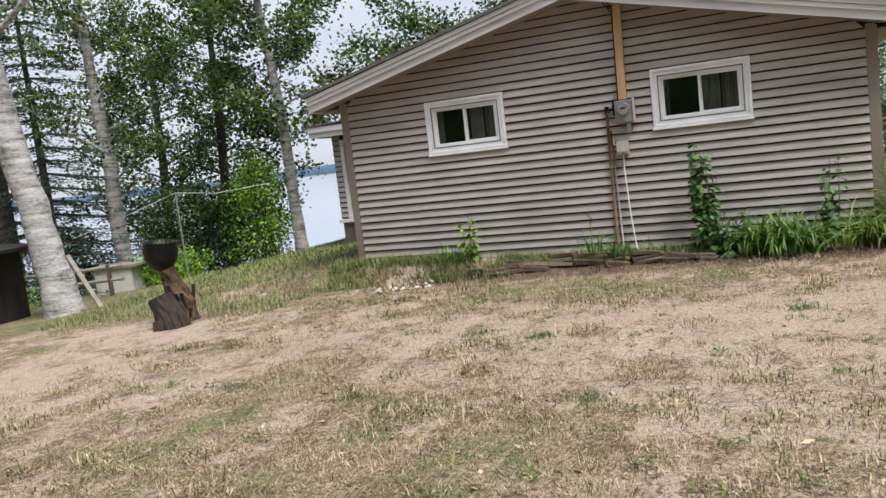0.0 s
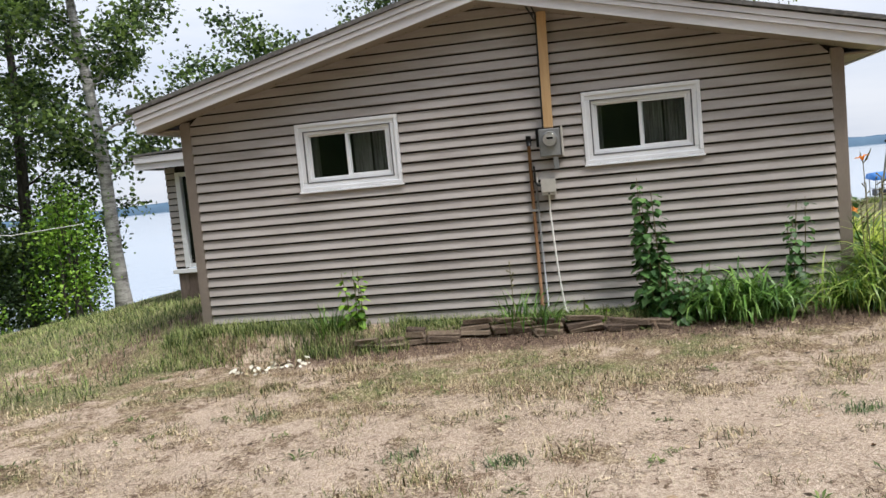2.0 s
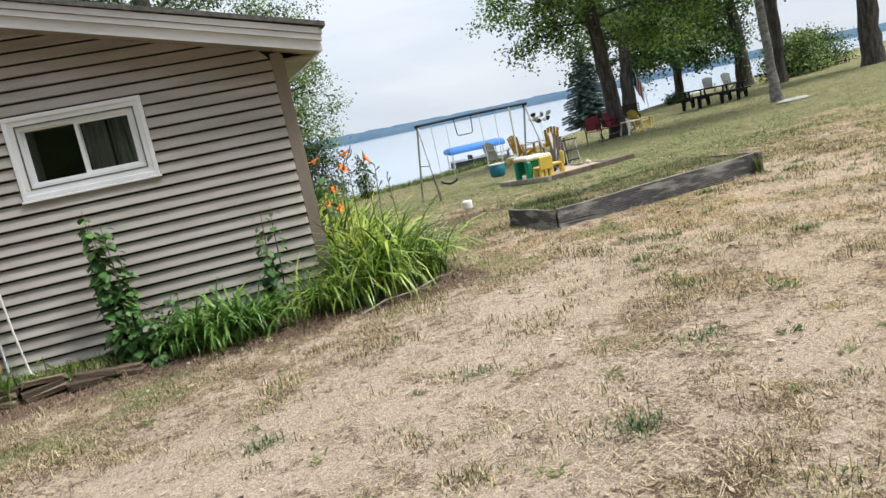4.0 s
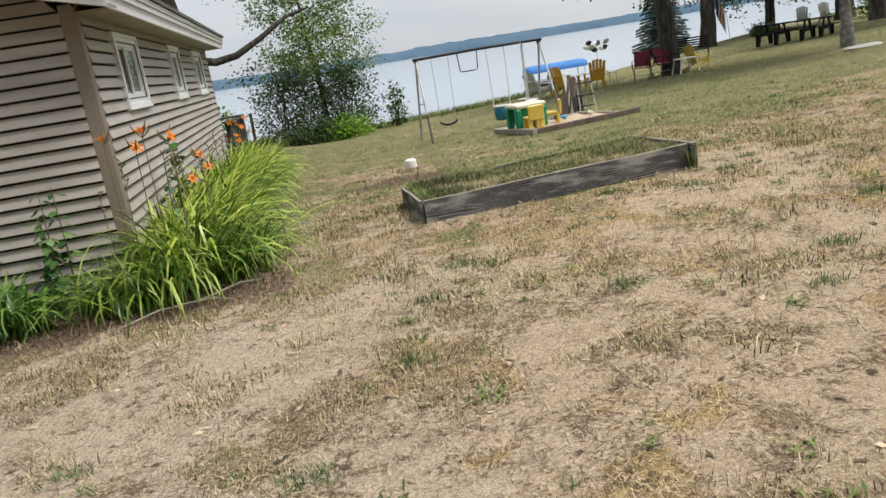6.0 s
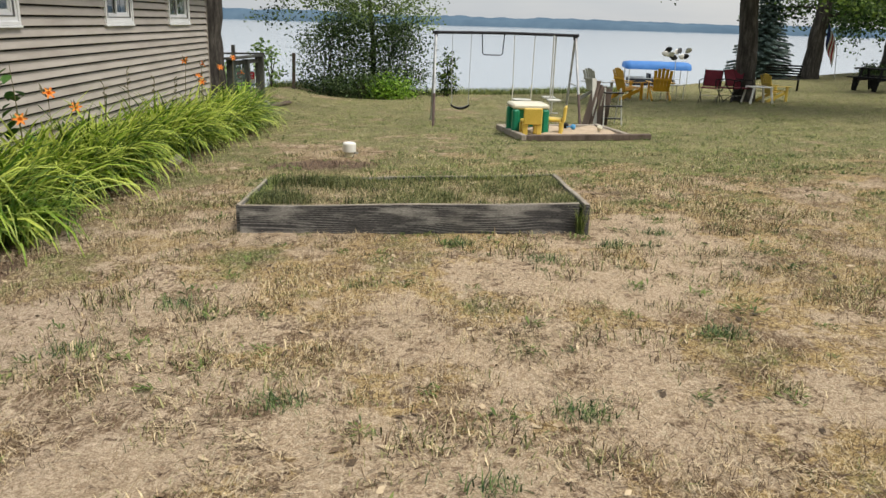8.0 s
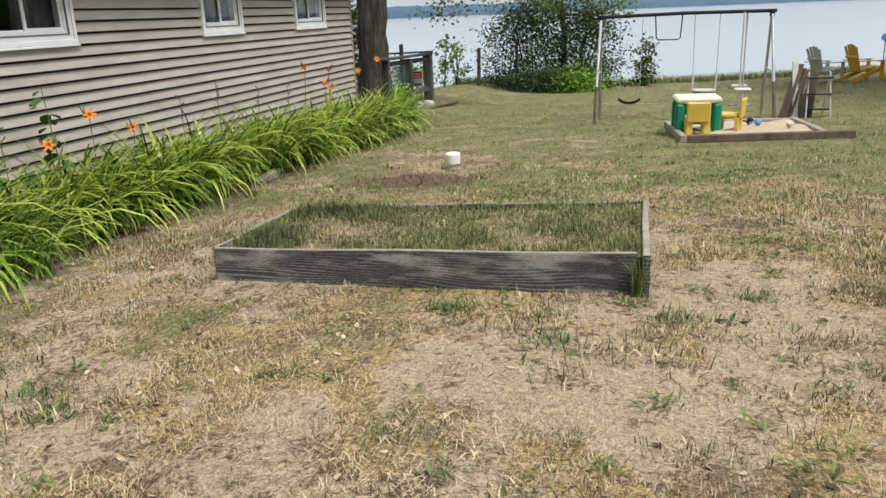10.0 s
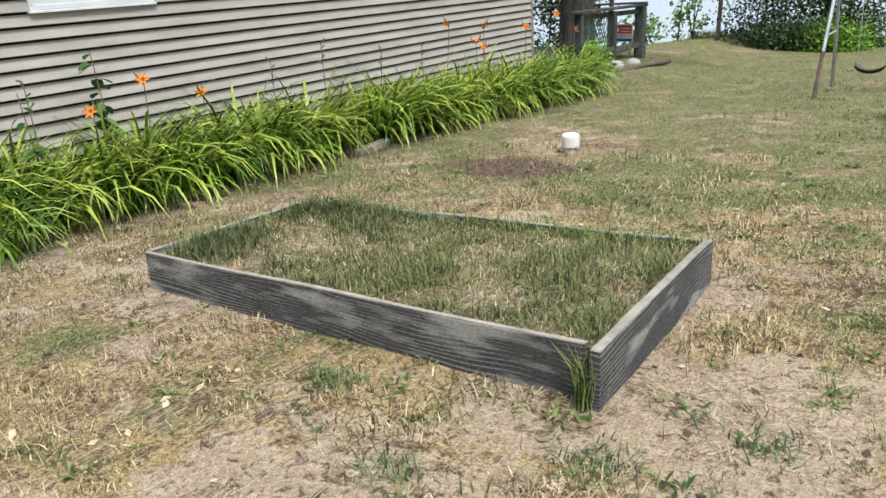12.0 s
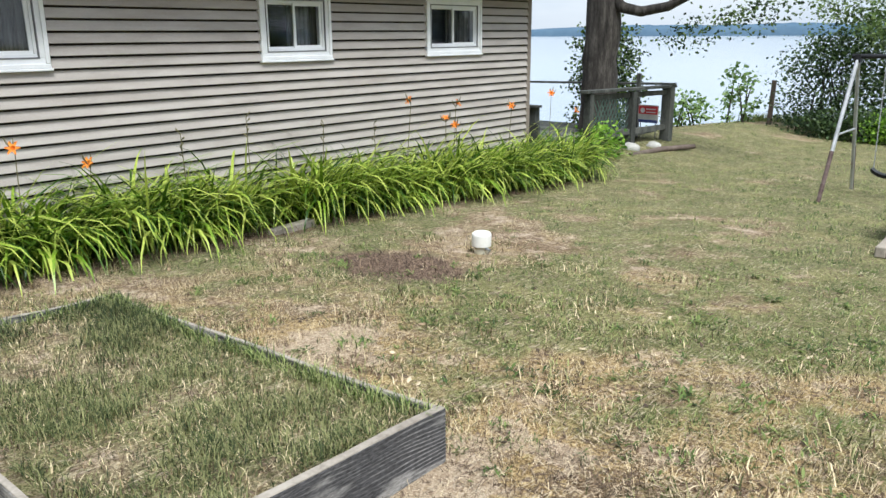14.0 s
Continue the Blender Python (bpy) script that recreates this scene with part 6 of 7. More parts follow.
rpart("top_rail", bar(B(), (-0.9, 20.85, 0.68), (-2.6, 20.9, 0.68), 0.14, 0.04, bevel=0.006), M_railwood)
rpart("lower_rail", bar(B(), (-0.02, 21.05, 0.20), (0.03, 23.95, 0.12), 0.05, 0.1), M_railwood)
for k in range(7):
    rpart("deck_board", box(B(), -3.0, -0.12, 21.2 + 0.38 * k, 21.56 + 0.38 * k, 0.02, 0.06), M_railwood)
rpart("skirt_board", box(B(), -2.6, -0.9, 20.82, 20.87, -0.1, 0.4), M_railwood)
for k in range(12):
    for sgn in (-1, 1):
        y0, run = 21.10 + 0.115 * k, 0.40 * sgn
        f = min(1.0, ((22.42 if sgn > 0 else 21.10) - y0) / run)
        if f > 0.12:
            rpart("lattice_strip", bar(B(), (-0.02 + 0.006 * sgn, y0, 0.24), (-0.02 + 0.006 * sgn, y0 + run * f, 0.24 + 0.58 * f), 0.028, 0.006, up=(1, 0, 0)), M_lattice)
sign = thing("yard_sign", "small red, white and blue sign hung on the railing", "sign", (-0.27, 23.74, 0.14), -4)
part("panel", box(B(), -0.22, 0.22, -0.01, 0.01, 0.05, 0.40), M_palewood, sign)
part("red_band", box(B(), -0.21, 0.21, -0.014, -0.0105, 0.22, 0.38), M_signred, sign)
part("blue_band", box(B(), -0.21, 0.21, -0.014, -0.0105, 0.06, 0.11), M_signblue, sign)
part("white_emblem", lathe(B(), [(0.05, 0), (0.05, 0.004)], 14, pose(-0.12, -0.0142, 0.29, 90)), M_boatwhite, sign)
for k in range(2):
    part("text_bar", box(B(), -0.04, 0.17, -0.018, -0.0145, 0.25 + 0.06 * k, 0.27 + 0.06 * k), M_boatwhite, sign)
    part("stake", box(B(), -0.18 + 0.34 * k, -0.165 + 0.34 * k, 0.0105, 0.02, -0.36, 0.3), M_greymetal, sign)
post("fence_post", "leaning grey post at the edge of the bank", -0.1, 30.3, 0.72, 0.10)
log = thing("fallen_log", "thin grey log edging the path by the railing", "log", (0.61, 22.65, hz(0.61, 22.65)), 79)
part("log", tube(B(), [(-0.95, 0, 0.02), (0, 0.05, 0.04), (0.95, 0, 0.02)], [0.05, 0.055, 0.045], 8), M_deckwood, log, smooth=True)
for k, (x, y, s) in enumerate(((0.22, 22.15, 0.15), (0.3, 22.9, 0.13))):
    h = thing("field_stone", "rounded pale stone at the path edge", "stone", (x, y, hz(x, y)), 40 * k, "path stones")
    bm = B()
    bmesh.ops.create_icosphere(bm, subdivisions=2, radius=s)
    for v in bm.verts:
        v.co = Vector((v.co.x * 1.2, v.co.y, v.co.z * 0.8)) * (1 + 0.12 * math.sin(v.co.x * 40 + v.co.z * 25))
    part("stone", bm, M_stone, h, smooth=True)
pot = thing("flower_pot", "terracotta pot tipped in the lily bed", "pot", (0.18, 12.9, hz(0.18, 12.9) + 0.3))
part("pot", lathe(B(), [(0.07, 0), (0.1, 0.16), (0.11, 0.16), (0.11, 0.19), (0.09, 0.19), (0.08, 0.1)], 16), M_terracotta, pot, smooth=True)
pot.location.z = hz(0.18, 12.9)

# ---- west side: pot on a stump, logs, shed, crate, clothesline ----
gx, gy = -8.25, 7.85
g = hz(gx, gy)
stump = thing("rotten_stump", "tall rotten stump with torn brown wood", "stump", (gx, gy, g))
bm = B()
stump_pts = [(0.16, 0.12, -0.1), (0.14, 0.1, 0.1), (0.15, 0.09, 0.24), (0.10, 0.08, 0.38), (0.05, 0.07, 0.5), (0.04, 0.05, 0.6), (0.0, 0.05, 0.68)]
tube(bm, stump_pts, [0.18, 0.155, 0.15, 0.12, 0.105, 0.085, 0.10], 22)
for v in bm.verts:
    a = math.atan2(v.co.y - 0.08, v.co.x - 0.1)
    rip = math.sin(a * 5 + v.co.z * 4) + 0.7 * math.sin(a * 11 - v.co.z * 9) + 0.6 * math.sin(v.co.z * 41 + a * 3)
    v.co += Vector((math.cos(a), math.sin(a), 0)) * 0.017 * rip
part("trunk", bm, M_cutwood, stump)
rr = random.Random(12)
for k in range(9):
    a, z = rr.uniform(-2.6, 0.6), rr.uniform(0.02, 0.42)
    c = Vector((0.13 + math.cos(a) * 0.145, 0.09 + math.sin(a) * 0.145, z))
    u = Vector((math.cos(a), math.sin(a), 0))
    part("bark_shard", bar(B(), c, c + u * rr.uniform(0.02, 0.05) + Vector((rr.uniform(-0.03, 0.03), 0, rr.uniform(0.1, 0.2))), rr.uniform(0.03, 0.06), 0.014), M_stump, stump)
log = thing("cut_log", "dark cut log section standing on end, leaning", "log", (gx + 0.2, gy - 0.27, g))
bm = tube(B(), [(0.09, 0, -0.05), (0.06, 0, 0.06), (0.02, 0, 0.18), (-0.03, 0, 0.29), (-0.07, 0, 0.39)], [0.205, 0.19, 0.165, 0.155, 0.15], 22)
for v in bm.verts:
    a = math.atan2(v.co.y, v.co.x - 0.03)
    v.co += Vector((math.cos(a), math.sin(a), 0)) * 0.009 * (math.sin(a * 7) + math.sin(a * 13 + v.co.z * 8)) * (1.2 - v.co.z)
part("bark", bm, M_stump, log)
for k in range(6):
    a = -1.9 + 0.42 * k
    c = Vector((0.06 + math.cos(a) * 0.19, math.sin(a) * 0.19, -0.02))
    part("bark_flake", bar(B(), c + Vector((math.cos(a), math.sin(a), 0)) * 0.05, c + Vector((-0.05, 0, rr.uniform(0.12, 0.26))), 0.05, 0.016), M_stump, log)
part("cut_face", lathe(B(), [(0.14, 0), (0.135, 0.012)], 14, Matrix.Translation((-0.07, 0, 0.388)) @ pose(0, 0, 0, 0, -18)), M_deckwood, log, "weathered sawn top")
kettle = thing("iron_pot", "round black cast-iron pot set on the stump", "pot", (gx - 0.07, gy + 0.05, g + 0.665))
kettle.scale = (1.04, 1.04, 1.22)
part("bowl", lathe(B(), [(0.06, 0.0), (0.14, 0.04), (0.195, 0.13), (0.208, 0.22), (0.195, 0.285), (0.215, 0.31), (0.195, 0.31), (0.18, 0.25), (0.1, 0.12)], 26, pose(0, 0, 0, 0, 5)), M_blackmetal, kettle, smooth=True)
part("soil", lathe(B(), [(0.17, 0.26), (0.1, 0.275)], 18), M_soil, kettle)
kettle_g = B()
rr = random.Random(3)
for k in range(26):
    a, l = rr.uniform(0, 6.28), rr.uniform(0.03, 0.08)
    p = Vector((rr.uniform(-0.14, 0.14), rr.uniform(-0.14, 0.14), 0.27))
    kettle_g.faces.new([kettle_g.verts.new(p + q) for q in (Vector((0.01, 0, 0)), Vector((-0.01, 0, 0)), Vector((math.cos(a) * l, math.sin(a) * l, l)))])
part("sprouts", kettle_g, M_weed, kettle)

shed = thing("wood_shed", "open firewood shed, walls coloured near-black for inside shade, with pale boards", "shed", (-15.0, 9.4, hz(-15.0, 9.4)), 10)
shed.scale = (1.0, 1.0, 0.78)
for x0, x1, y0, y1, z0, z1 in ((-1.5, -1.4, -0.8, 0.8, 0, 1.9), (1.2, 1.3, -0.8, 0.8, 0, 1.7), (-1.4, 1.2, 0.7, 0.78, 0, 1.8)):
    part("wall", box(B(), x0, x1, y0, y1, z0 - 0.4, z1), M_shedshade, shed)
part("roof", box(B(), -1.8, 1.6, -1.1, 1.0, 1.85, 1.92, Matrix.Rotation(radians(4), 4, "Y")), M_shedshade, shed)
for z in (0.35, 0.8, 1.3):
    part("pale_board", box(B(), -1.4, 1.25, -0.86, -0.81, z, z + 0.09), M_palewood, shed)
lean = thing("leaning_plank", "weathered plank leaning against the poplar trunk", "plank", (-12.1, 10.0, hz(-12.1, 10.0)))
part("plank", bar(B(), (0.45, 0.0, 0.0), (-0.25, 0.1, 0.95), 0.08, 0.03), M_boardtop, lean)
lean = thing("leaning_plank", "white board propped on the woodpile", "plank", (-13.0, 8.6, hz(-13.0, 8.6)))
part("plank", bar(B(), (0.6, 0.0, 0.25), (-0.6, 0.0, 0.7), 0.14, 0.03), M_palewood, lean)
crate = thing("wooden_crate", "grey wooden planter crate near the trees", "crate", (-15.6, 14.4, hz(-15.6, 14.4)), 20)
for y in (-0.3, 0.3):
    part("side", bar(B(), (-0.45, y, 0.3), (0.45, y, 0.3), 0.03, 0.6), M_palewood, crate)
for x in (-0.43, 0.43):
    part("end", box(B(), x - 0.015, x + 0.015, -0.28, 0.28, 0.0, 0.6), M_palewood, crate)
part("rim", box(B(), -0.55, 0.6, -0.38, 0.38, 0.6, 0.66), M_boardtop, crate)
fence = thing("rustic_fence", "old rail fence of grey poles", "fence", (-15.5, 12.6, hz(-15.5, 12.6)))
for x in (-1.0, 0.1, 1.1):
    part("post", tube(B(), [(x, 0.3 * x, -0.3), (x, 0.3 * x, 0.75)], 0.05, 8), M_deckwood, fence)
for z in (0.4, 0.68):
    part("rail", tube(B(), [(-1.3, -0.4, z), (0, 0.02, z - 0.03), (1.4, 0.42, z + 0.02)], 0.04, 8), M_boardtop, fence)
line = thing("clothesline_pole", "thin green clothesline pole with sagging line", "pole", (-13.2, 14.0, hz(-13.2, 14.0)))
part("pole", tube(B(), [(0, 0, -0.2), (0, 0, 1.95)], 0.02, 8), M_greymetal, line)
part("line", tube(B(), [(-3.6, 0.3, 1.1), (-2.0, 0.2, 1.45), (0, 0, 1.93), (0.8, 0.4, 1.82), (1.8, 1.0, 1.9)], 0.008, 5), M_palewood, line)

# ---- trees and shrubs ----
def leaf_cloud(centres, sigma, n, size, seed, flat=0.35):
    """Small pointed leaves scattered in uneven clumps round the given points."""
    r = np.random.RandomState(seed)
    c = np.asarray(centres, float)
    pick = r.randint(0, len(c), n)
    p = c[pick] + r.normal(0, 1, (n, 3)) * np.array([sigma, sigma, sigma * 0.7])
    d = r.normal(0, 1, (n, 3))
    d[:, 2] = d[:, 2] * 0.6 - 0.25
    d /= np.linalg.norm(d, axis=1, keepdims=True)
    u = np.cross(d, r.normal(0, 1, (n, 3)))
    u /= np.linalg.norm(u, axis=1, keepdims=True)
    s = size * r.uniform(0.6, 1.25, n)[:, None]
    V = np.stack([p, p + d * s * 0.5 + u * s * 0.36, p + d * s, p + d * s * 0.5 - u * s * 0.36], 1).reshape(-1, 3)
    F = np.arange(n * 4).reshape(-1, 4)
    return V, F


def tree(name, label, x, y, trunk, radii, bark, leaf_mat, seed, limbs=9, z_lo=2.5, z_hi=7.0, reach=2.4, rise=0.5, n_leaves=9000, leaf=0.085, sigma=0.33,
         extra=(), droop=0.0, bare=False, side=None, n_twigs=5):
    r = random.Random(seed)
    g = hz(x, y)
    h = thing(name, label, "tree", (x, y, g))
    tp = [Vector(p) for p in trunk]
    fine, fr = [], []
    for i in range(len(tp) - 1):
        for k in range(4):
            f = k / 4
            fine.append(tp[i].lerp(tp[i + 1], f) + Vector((r.uniform(-1, 1), r.uniform(-1, 1), 0)) * radii[i] * 0.10)
            fr.append((radii[i] * (1 - f) + radii[i + 1] * f) * r.uniform(0.96, 1.05))
    fine.append(tp[-1])
    fr.append(radii[-1])
    base = fine[0] - Vector((0, 0, 0.3))
    part("trunk", tube(B(), [base] + fine, [radii[0] * 1.35] + [radii[0] * 1.16] + fr[1:], 14), bark, h, smooth=True)

    def trunk_at(z):
        for a, b in zip(tp, tp[1:]):
            if a.z <= z <= b.z:
                return a.lerp(b, (z - a.z) / (b.z - a.z))
        return tp[-1]
    centres = []
    for k in range(limbs):
        z = z_lo + (z_hi - z_lo) * (k + r.random()) / limbs
        p0 = trunk_at(z)
        a = k * 2.4 + r.uniform(-0.5, 0.5) if side is None else r.uniform(side[0], side[1])
        L = reach * r.uniform(0.65, 1.1) * (1 - 0.35 * (z - z_lo) / max(0.1, z_hi - z_lo))
        d = Vector((math.cos(a), math.sin(a), 0))
        pts = [p0]
        for j in range(1, 6):
            f = j / 5
            pts.append(p0 + d * L * f + Vector((r.uniform(-0.1, 0.1), r.uniform(-0.1, 0.1), rise * L * f - droop * L * f * f)))
        rad = max(0.02, radii[0] * 0.22 * L / max(reach, 0.1))
        bm = tube(B(), pts, [rad * (1 - 0.16 * j) for j in range(6)], 7)
        for j in (2, 3, 4, 5):
            for t in range(2):
                q = pts[j] + Vector((r.uniform(-0.6, 0.6), r.uniform(-0.6, 0.6), r.uniform(-0.35, 0.45))) * L * 0.35
                tube(bm, [pts[j], pts[j].lerp(q, 0.5) + Vector((0, 0, 0.05)), q], [rad * 0.35, rad * 0.25, rad * 0.1], 5, cap=False)
                centres += [q, pts[j].lerp(q, 0.6)]
            for t in range(n_twigs):
                centres.append(pts[j] + Vector((r.gauss(0, 0.22), r.gauss(0, 0.22), r.gauss(0, 0.16))) * L * 0.8)
        part("limb", bm, bark, h, smooth=True)
    centres += [Vector(e) for e in extra]
    if not bare:
        v, f = leaf_cloud([tuple(c) for c in centres], sigma, n_leaves, leaf, seed)
        arrays("crown", v, f, leaf_mat, h, "loose leafy crown")
    return h


def shrub(name, label, x, y, w, d, h, n, material, seed, leaf=0.07, stems=7, sigma=0.2):
    r = random.Random(seed)
    holder = thing(name, label, "shrub", (x, y, hz(x, y)))
    centres = []
    for k in range(stems):
        a = r.uniform(0, 6.283)
        p = Vector((r.uniform(-w, w) * 0.25, r.uniform(-d, d) * 0.25, -0.2))
        q = Vector((math.cos(a) * w * 0.42 * r.random(), math.sin(a) * d * 0.42 * r.random(), h * r.uniform(0.7, 1.0)))
        part("stem", tube(B(), [p, p.lerp(q, 0.5) + Vector((0, 0, 0.1)), q], [0.03, 0.02, 0.008], 6), M_bark, holder)
    for k in range(int(60 + 30 * w * h)):
        a, f = r.uniform(0, 6.283), r.random()
        z = h * f
        wid = math.sqrt(max(0.05, 1 - (abs(f - 0.40) / 0.62) ** 2.2)) * r.uniform(0.35, 1.0)
        centres.append((math.cos(a) * w / 2 * wid, math.sin(a) * d / 2 * wid, z + r.uniform(-0.12, 0.12)))
    v, f = leaf_cloud(centres, sigma, n, leaf, seed)
    v[:, 2] = np.maximum(v[:, 2], 0.0)
    arrays("foliage", v, f, material, holder)
    return holder


def spruce(x, y, h, w, material, seed, label, tiers=13, thin=1.0, z0=0.25, n_needles=90, girth=0.035):
    r = random.Random(seed)
    holder = thing("spruce_tree", label, "tree", (x, y, hz(x, y)))
    part("trunk", tube(B(), [(0, 0, -0.3), (0.02, 0, h * 0.5), (0, 0, h)], [girth * h, 0.62 * girth * h, 0.01], 9), M_bark, holder, smooth=True)
    V, F, bm = [], [], B()
    rs = np.random.RandomState(seed)
    for t in range(tiers):
        f = t / tiers
        z = z0 + (h - z0) * f
        L = w / 2 * (1 - f) ** 0.85 + 0.05
        for k in range(8):
            if r.random() > thin:
                continue
            a = k * 0.785 + t * 0.4 + r.uniform(-0.2, 0.2)
            d = Vector((math.cos(a), math.sin(a), 0))
            l = L * r.uniform(0.75, 1.1)
            p0, p1 = Vector((0, 0, z)), Vector((0, 0, z)) + d * l + Vector((0, 0, -0.18 * l))
            tube(bm, [p0, p0.lerp(p1, 0.5), p1 + Vector((0, 0, 0.06 * l))], [0.012 + 0.008 * l, 0.01, 0.004], 5, cap=False)
            n = int(n_needles * l / (w / 2)) + 8
            u = rs.uniform(0.15, 1.0, n)
            s = np.array([-d.y, d.x, 0])
            pos = np.array(p0)[None] + (np.array(p1 - p0))[None] * u[:, None] + s[None] * rs.normal(0, 0.15 * l, n)[:, None] * (1.15 - u[:, None]) + np.array([0, 0, 1])[None] * rs.normal(0, 0.02, n)[:, None]
            dirn = np.array(d)[None] * rs.uniform(0.4, 1, n)[:, None] + s[None] * rs.uniform(-1, 1, n)[:, None] + np.array([[0, 0, -0.2]])
            dirn /= np.linalg.norm(dirn, axis=1, keepdims=True)
            ln = 0.09 + 0.04 * rs.rand(n)[:, None]
            up = np.array([[0, 0, 1.0]]) * 0.012 + s[None] * 0.016
            V.append(np.stack([pos - up, pos + up, pos + dirn * ln], 1).reshape(-1, 3))
    tagged(part("branches", bm, M_bark, holder), kind="stuff")
    V = np.concatenate(V)
    arrays("needles", V, np.arange(len(V)).reshape(-1, 3), material, holder)
    return holder


# west: poplars, a thin spruce and the shrubs along the bank
tree("poplar_tree", "big pale-barked poplar leaning at the yard's edge", -12.2, 9.75, [(0, 0, 0), (-0.30, 0.1, 1.2), (-0.62, 0.1, 2.6), (-1.1, 0.2, 5.0), (-1.6, 0.3, 8.0)], [0.30, 0.25, 0.23, 0.19, 0.12], M_poplar, M_leaf, 21,
     limbs=9, z_lo=4.6, z_hi=7.8, reach=2.6, n_leaves=7000, leaf=0.085, sigma=0.24)
tree("poplar_tree", "slim grey poplar on the bank", -12.2, 17.2, [(0, 0, 0), (-0.05, 0, 1.6), (-0.12, 0.1, 3.4), (-0.30, 0.1, 5.4), (-0.6, 0.2, 8.5)], [0.17, 0.14, 0.125, 0.10, 0.06], M_poplar, M_leaf, 22,
     limbs=15, z_lo=2.4, z_hi=8.2, reach=2.2, n_leaves=14000, leaf=0.115, sigma=0.18)
tree("poplar_tree", "grey poplar behind the crate", -16.3, 15.4, [(0, 0, 0), (-0.05, 0, 1.6), (-0.12, 0.1, 3.4), (-0.25, 0.1, 5.6), (-0.4, 0.2, 9.0)], [0.23, 0.19, 0.165, 0.13, 0.07], M_poplar, M_leaf, 23,
     limbs=16, z_lo=2.6, z_hi=8.6, reach=2.6, n_leaves=11000, leaf=0.105, sigma=0.17)
tree("poplar_tree", "leafy poplar down the bank", -18.6, 19.6, [(0, 0, 0), (0.1, 0, 3), (0.2, 0.1, 6.0), (0.2, 0.2, 10.0)], [0.20, 0.16, 0.12, 0.06], M_bark, M_leaf, 24,
     limbs=18, z_lo=2.0, z_hi=9.6, reach=3.0, n_leaves=14000, leaf=0.12, sigma=0.18)
tree("poplar_tree", "leafy tree beyond the roof", -10.5, 24.5, [(0, 0, 0), (0.1, 0, 3), (0.3, 0.1, 6.0), (0.2, 0.2, 10.0)], [0.22, 0.18, 0.13, 0.06], M_bark, M_leaf, 25,
     limbs=22, z_lo=3.8, z_hi=10, reach=3.4, n_leaves=27000, leaf=0.14, sigma=0.30)
tree("poplar_tree", "leafy tree beyond the roof", -6.0, 25.5, [(0, 0, 0), (0.2, 0, 3), (0.5, 0.1, 6.0), (0.7, 0.2, 10.0)], [0.24, 0.20, 0.15, 0.06], M_bark, M_leaf, 26,
     limbs=22, z_lo=3.4, z_hi=10, reach=3.6, n_leaves=28000, leaf=0.14, sigma=0.30)
spruce(-18.4, 15.2, 9.6, 7.0, M_spruce, 31, "thin dark spruce with half-bare limbs", tiers=26, thin=0.8, z0=0.5, n_needles=170, girth=0.014)
tree("poplar_tree", "dense leafy tree behind the clothesline", -15.3, 18.4, [(0, 0, 0), (0.1, 0, 3), (0.2, 0.1, 6.0), (0.2, 0.2, 9.0)], [0.16, 0.13, 0.10, 0.05], M_bark, M_leaf, 27,
     limbs=22, z_lo=1.0, z_hi=8.6, reach=2.3, n_leaves=12000, leaf=0.12, sigma=0.18)
spruce(-20.5, 15.5, 9.5, 4.6, M_spruce, 32, "dark spruce on the lake bank", tiers=22, thin=0.7, z0=0.7, n_needles=60)
for x, y, w, d, h, n, m_, sd in ((-16.2, 17.4, 3.2, 2.2, 2.7, 9000, M_leaf, 41), (-14.2, 17.6, 2.4, 2.0, 2.3, 8000, M_leafdark, 42), (-12.9, 16.6, 1.45, 1.3, 2.6, 3400, M_leafbright, 43),
                                 (-18.8, 15.8, 3.0, 2.4, 1.7, 6000, M_leafdark, 44), (-14.9, 15.3, 2.2, 1.2, 0.7, 4000, M_leafbright, 45), (-15.8, 10.9, 2.6, 1.4, 0.6, 4000, M_leafbright, 46), (-17.5, 19.5, 4.0, 2.0, 3.6, 9000, M_leaf, 47)):
    shrub("bank_shrub", "leafy green shrub along the lake bank" if m_ is not M_leafbright else "bright green young shrub", x, y, w, d, h, n, m_, sd, 0.085)

# behind the cottage: the old tree with a low limb
h = tree("maple_tree", "old dark-barked tree at the house corner with a low limb", -0.95, 22.9, [(0, 0, 0), (0.02, 0, 0.9), (0.06, 0, 2.2), (-0.1, 0.1, 4.0), (-0.3, 0.2, 9.0)], [0.37, 0.33, 0.32, 0.25, 0.12], M_bark, M_leaf, 51,
         limbs=13, z_lo=3.6, z_hi=8.6, reach=3.8, n_leaves=36000, leaf=0.075, sigma=0.22,
         extra=[(2.6 + 0.3 * k % 1.5, 0.3 + 0.1 * k % 0.7, 2.2 + 0.13 * k) for k in range(14)] + [(1.2 + 0.25 * k, 0.4, 1.9 + 0.08 * k) for k in range(7)])
part("low_limb", tube(B(), [(0.1, 0, 2.75), (0.45, 0.0, 2.48), (0.8, 0.05, 2.40), (1.3, 0.1, 2.48), (1.9, 0.2, 2.78), (2.6, 0.3, 3.2), (3.2, 0.4, 3.35)], [0.13, 0.105, 0.095, 0.085, 0.07, 0.05, 0.02], 9), M_bark, h, smooth=True)

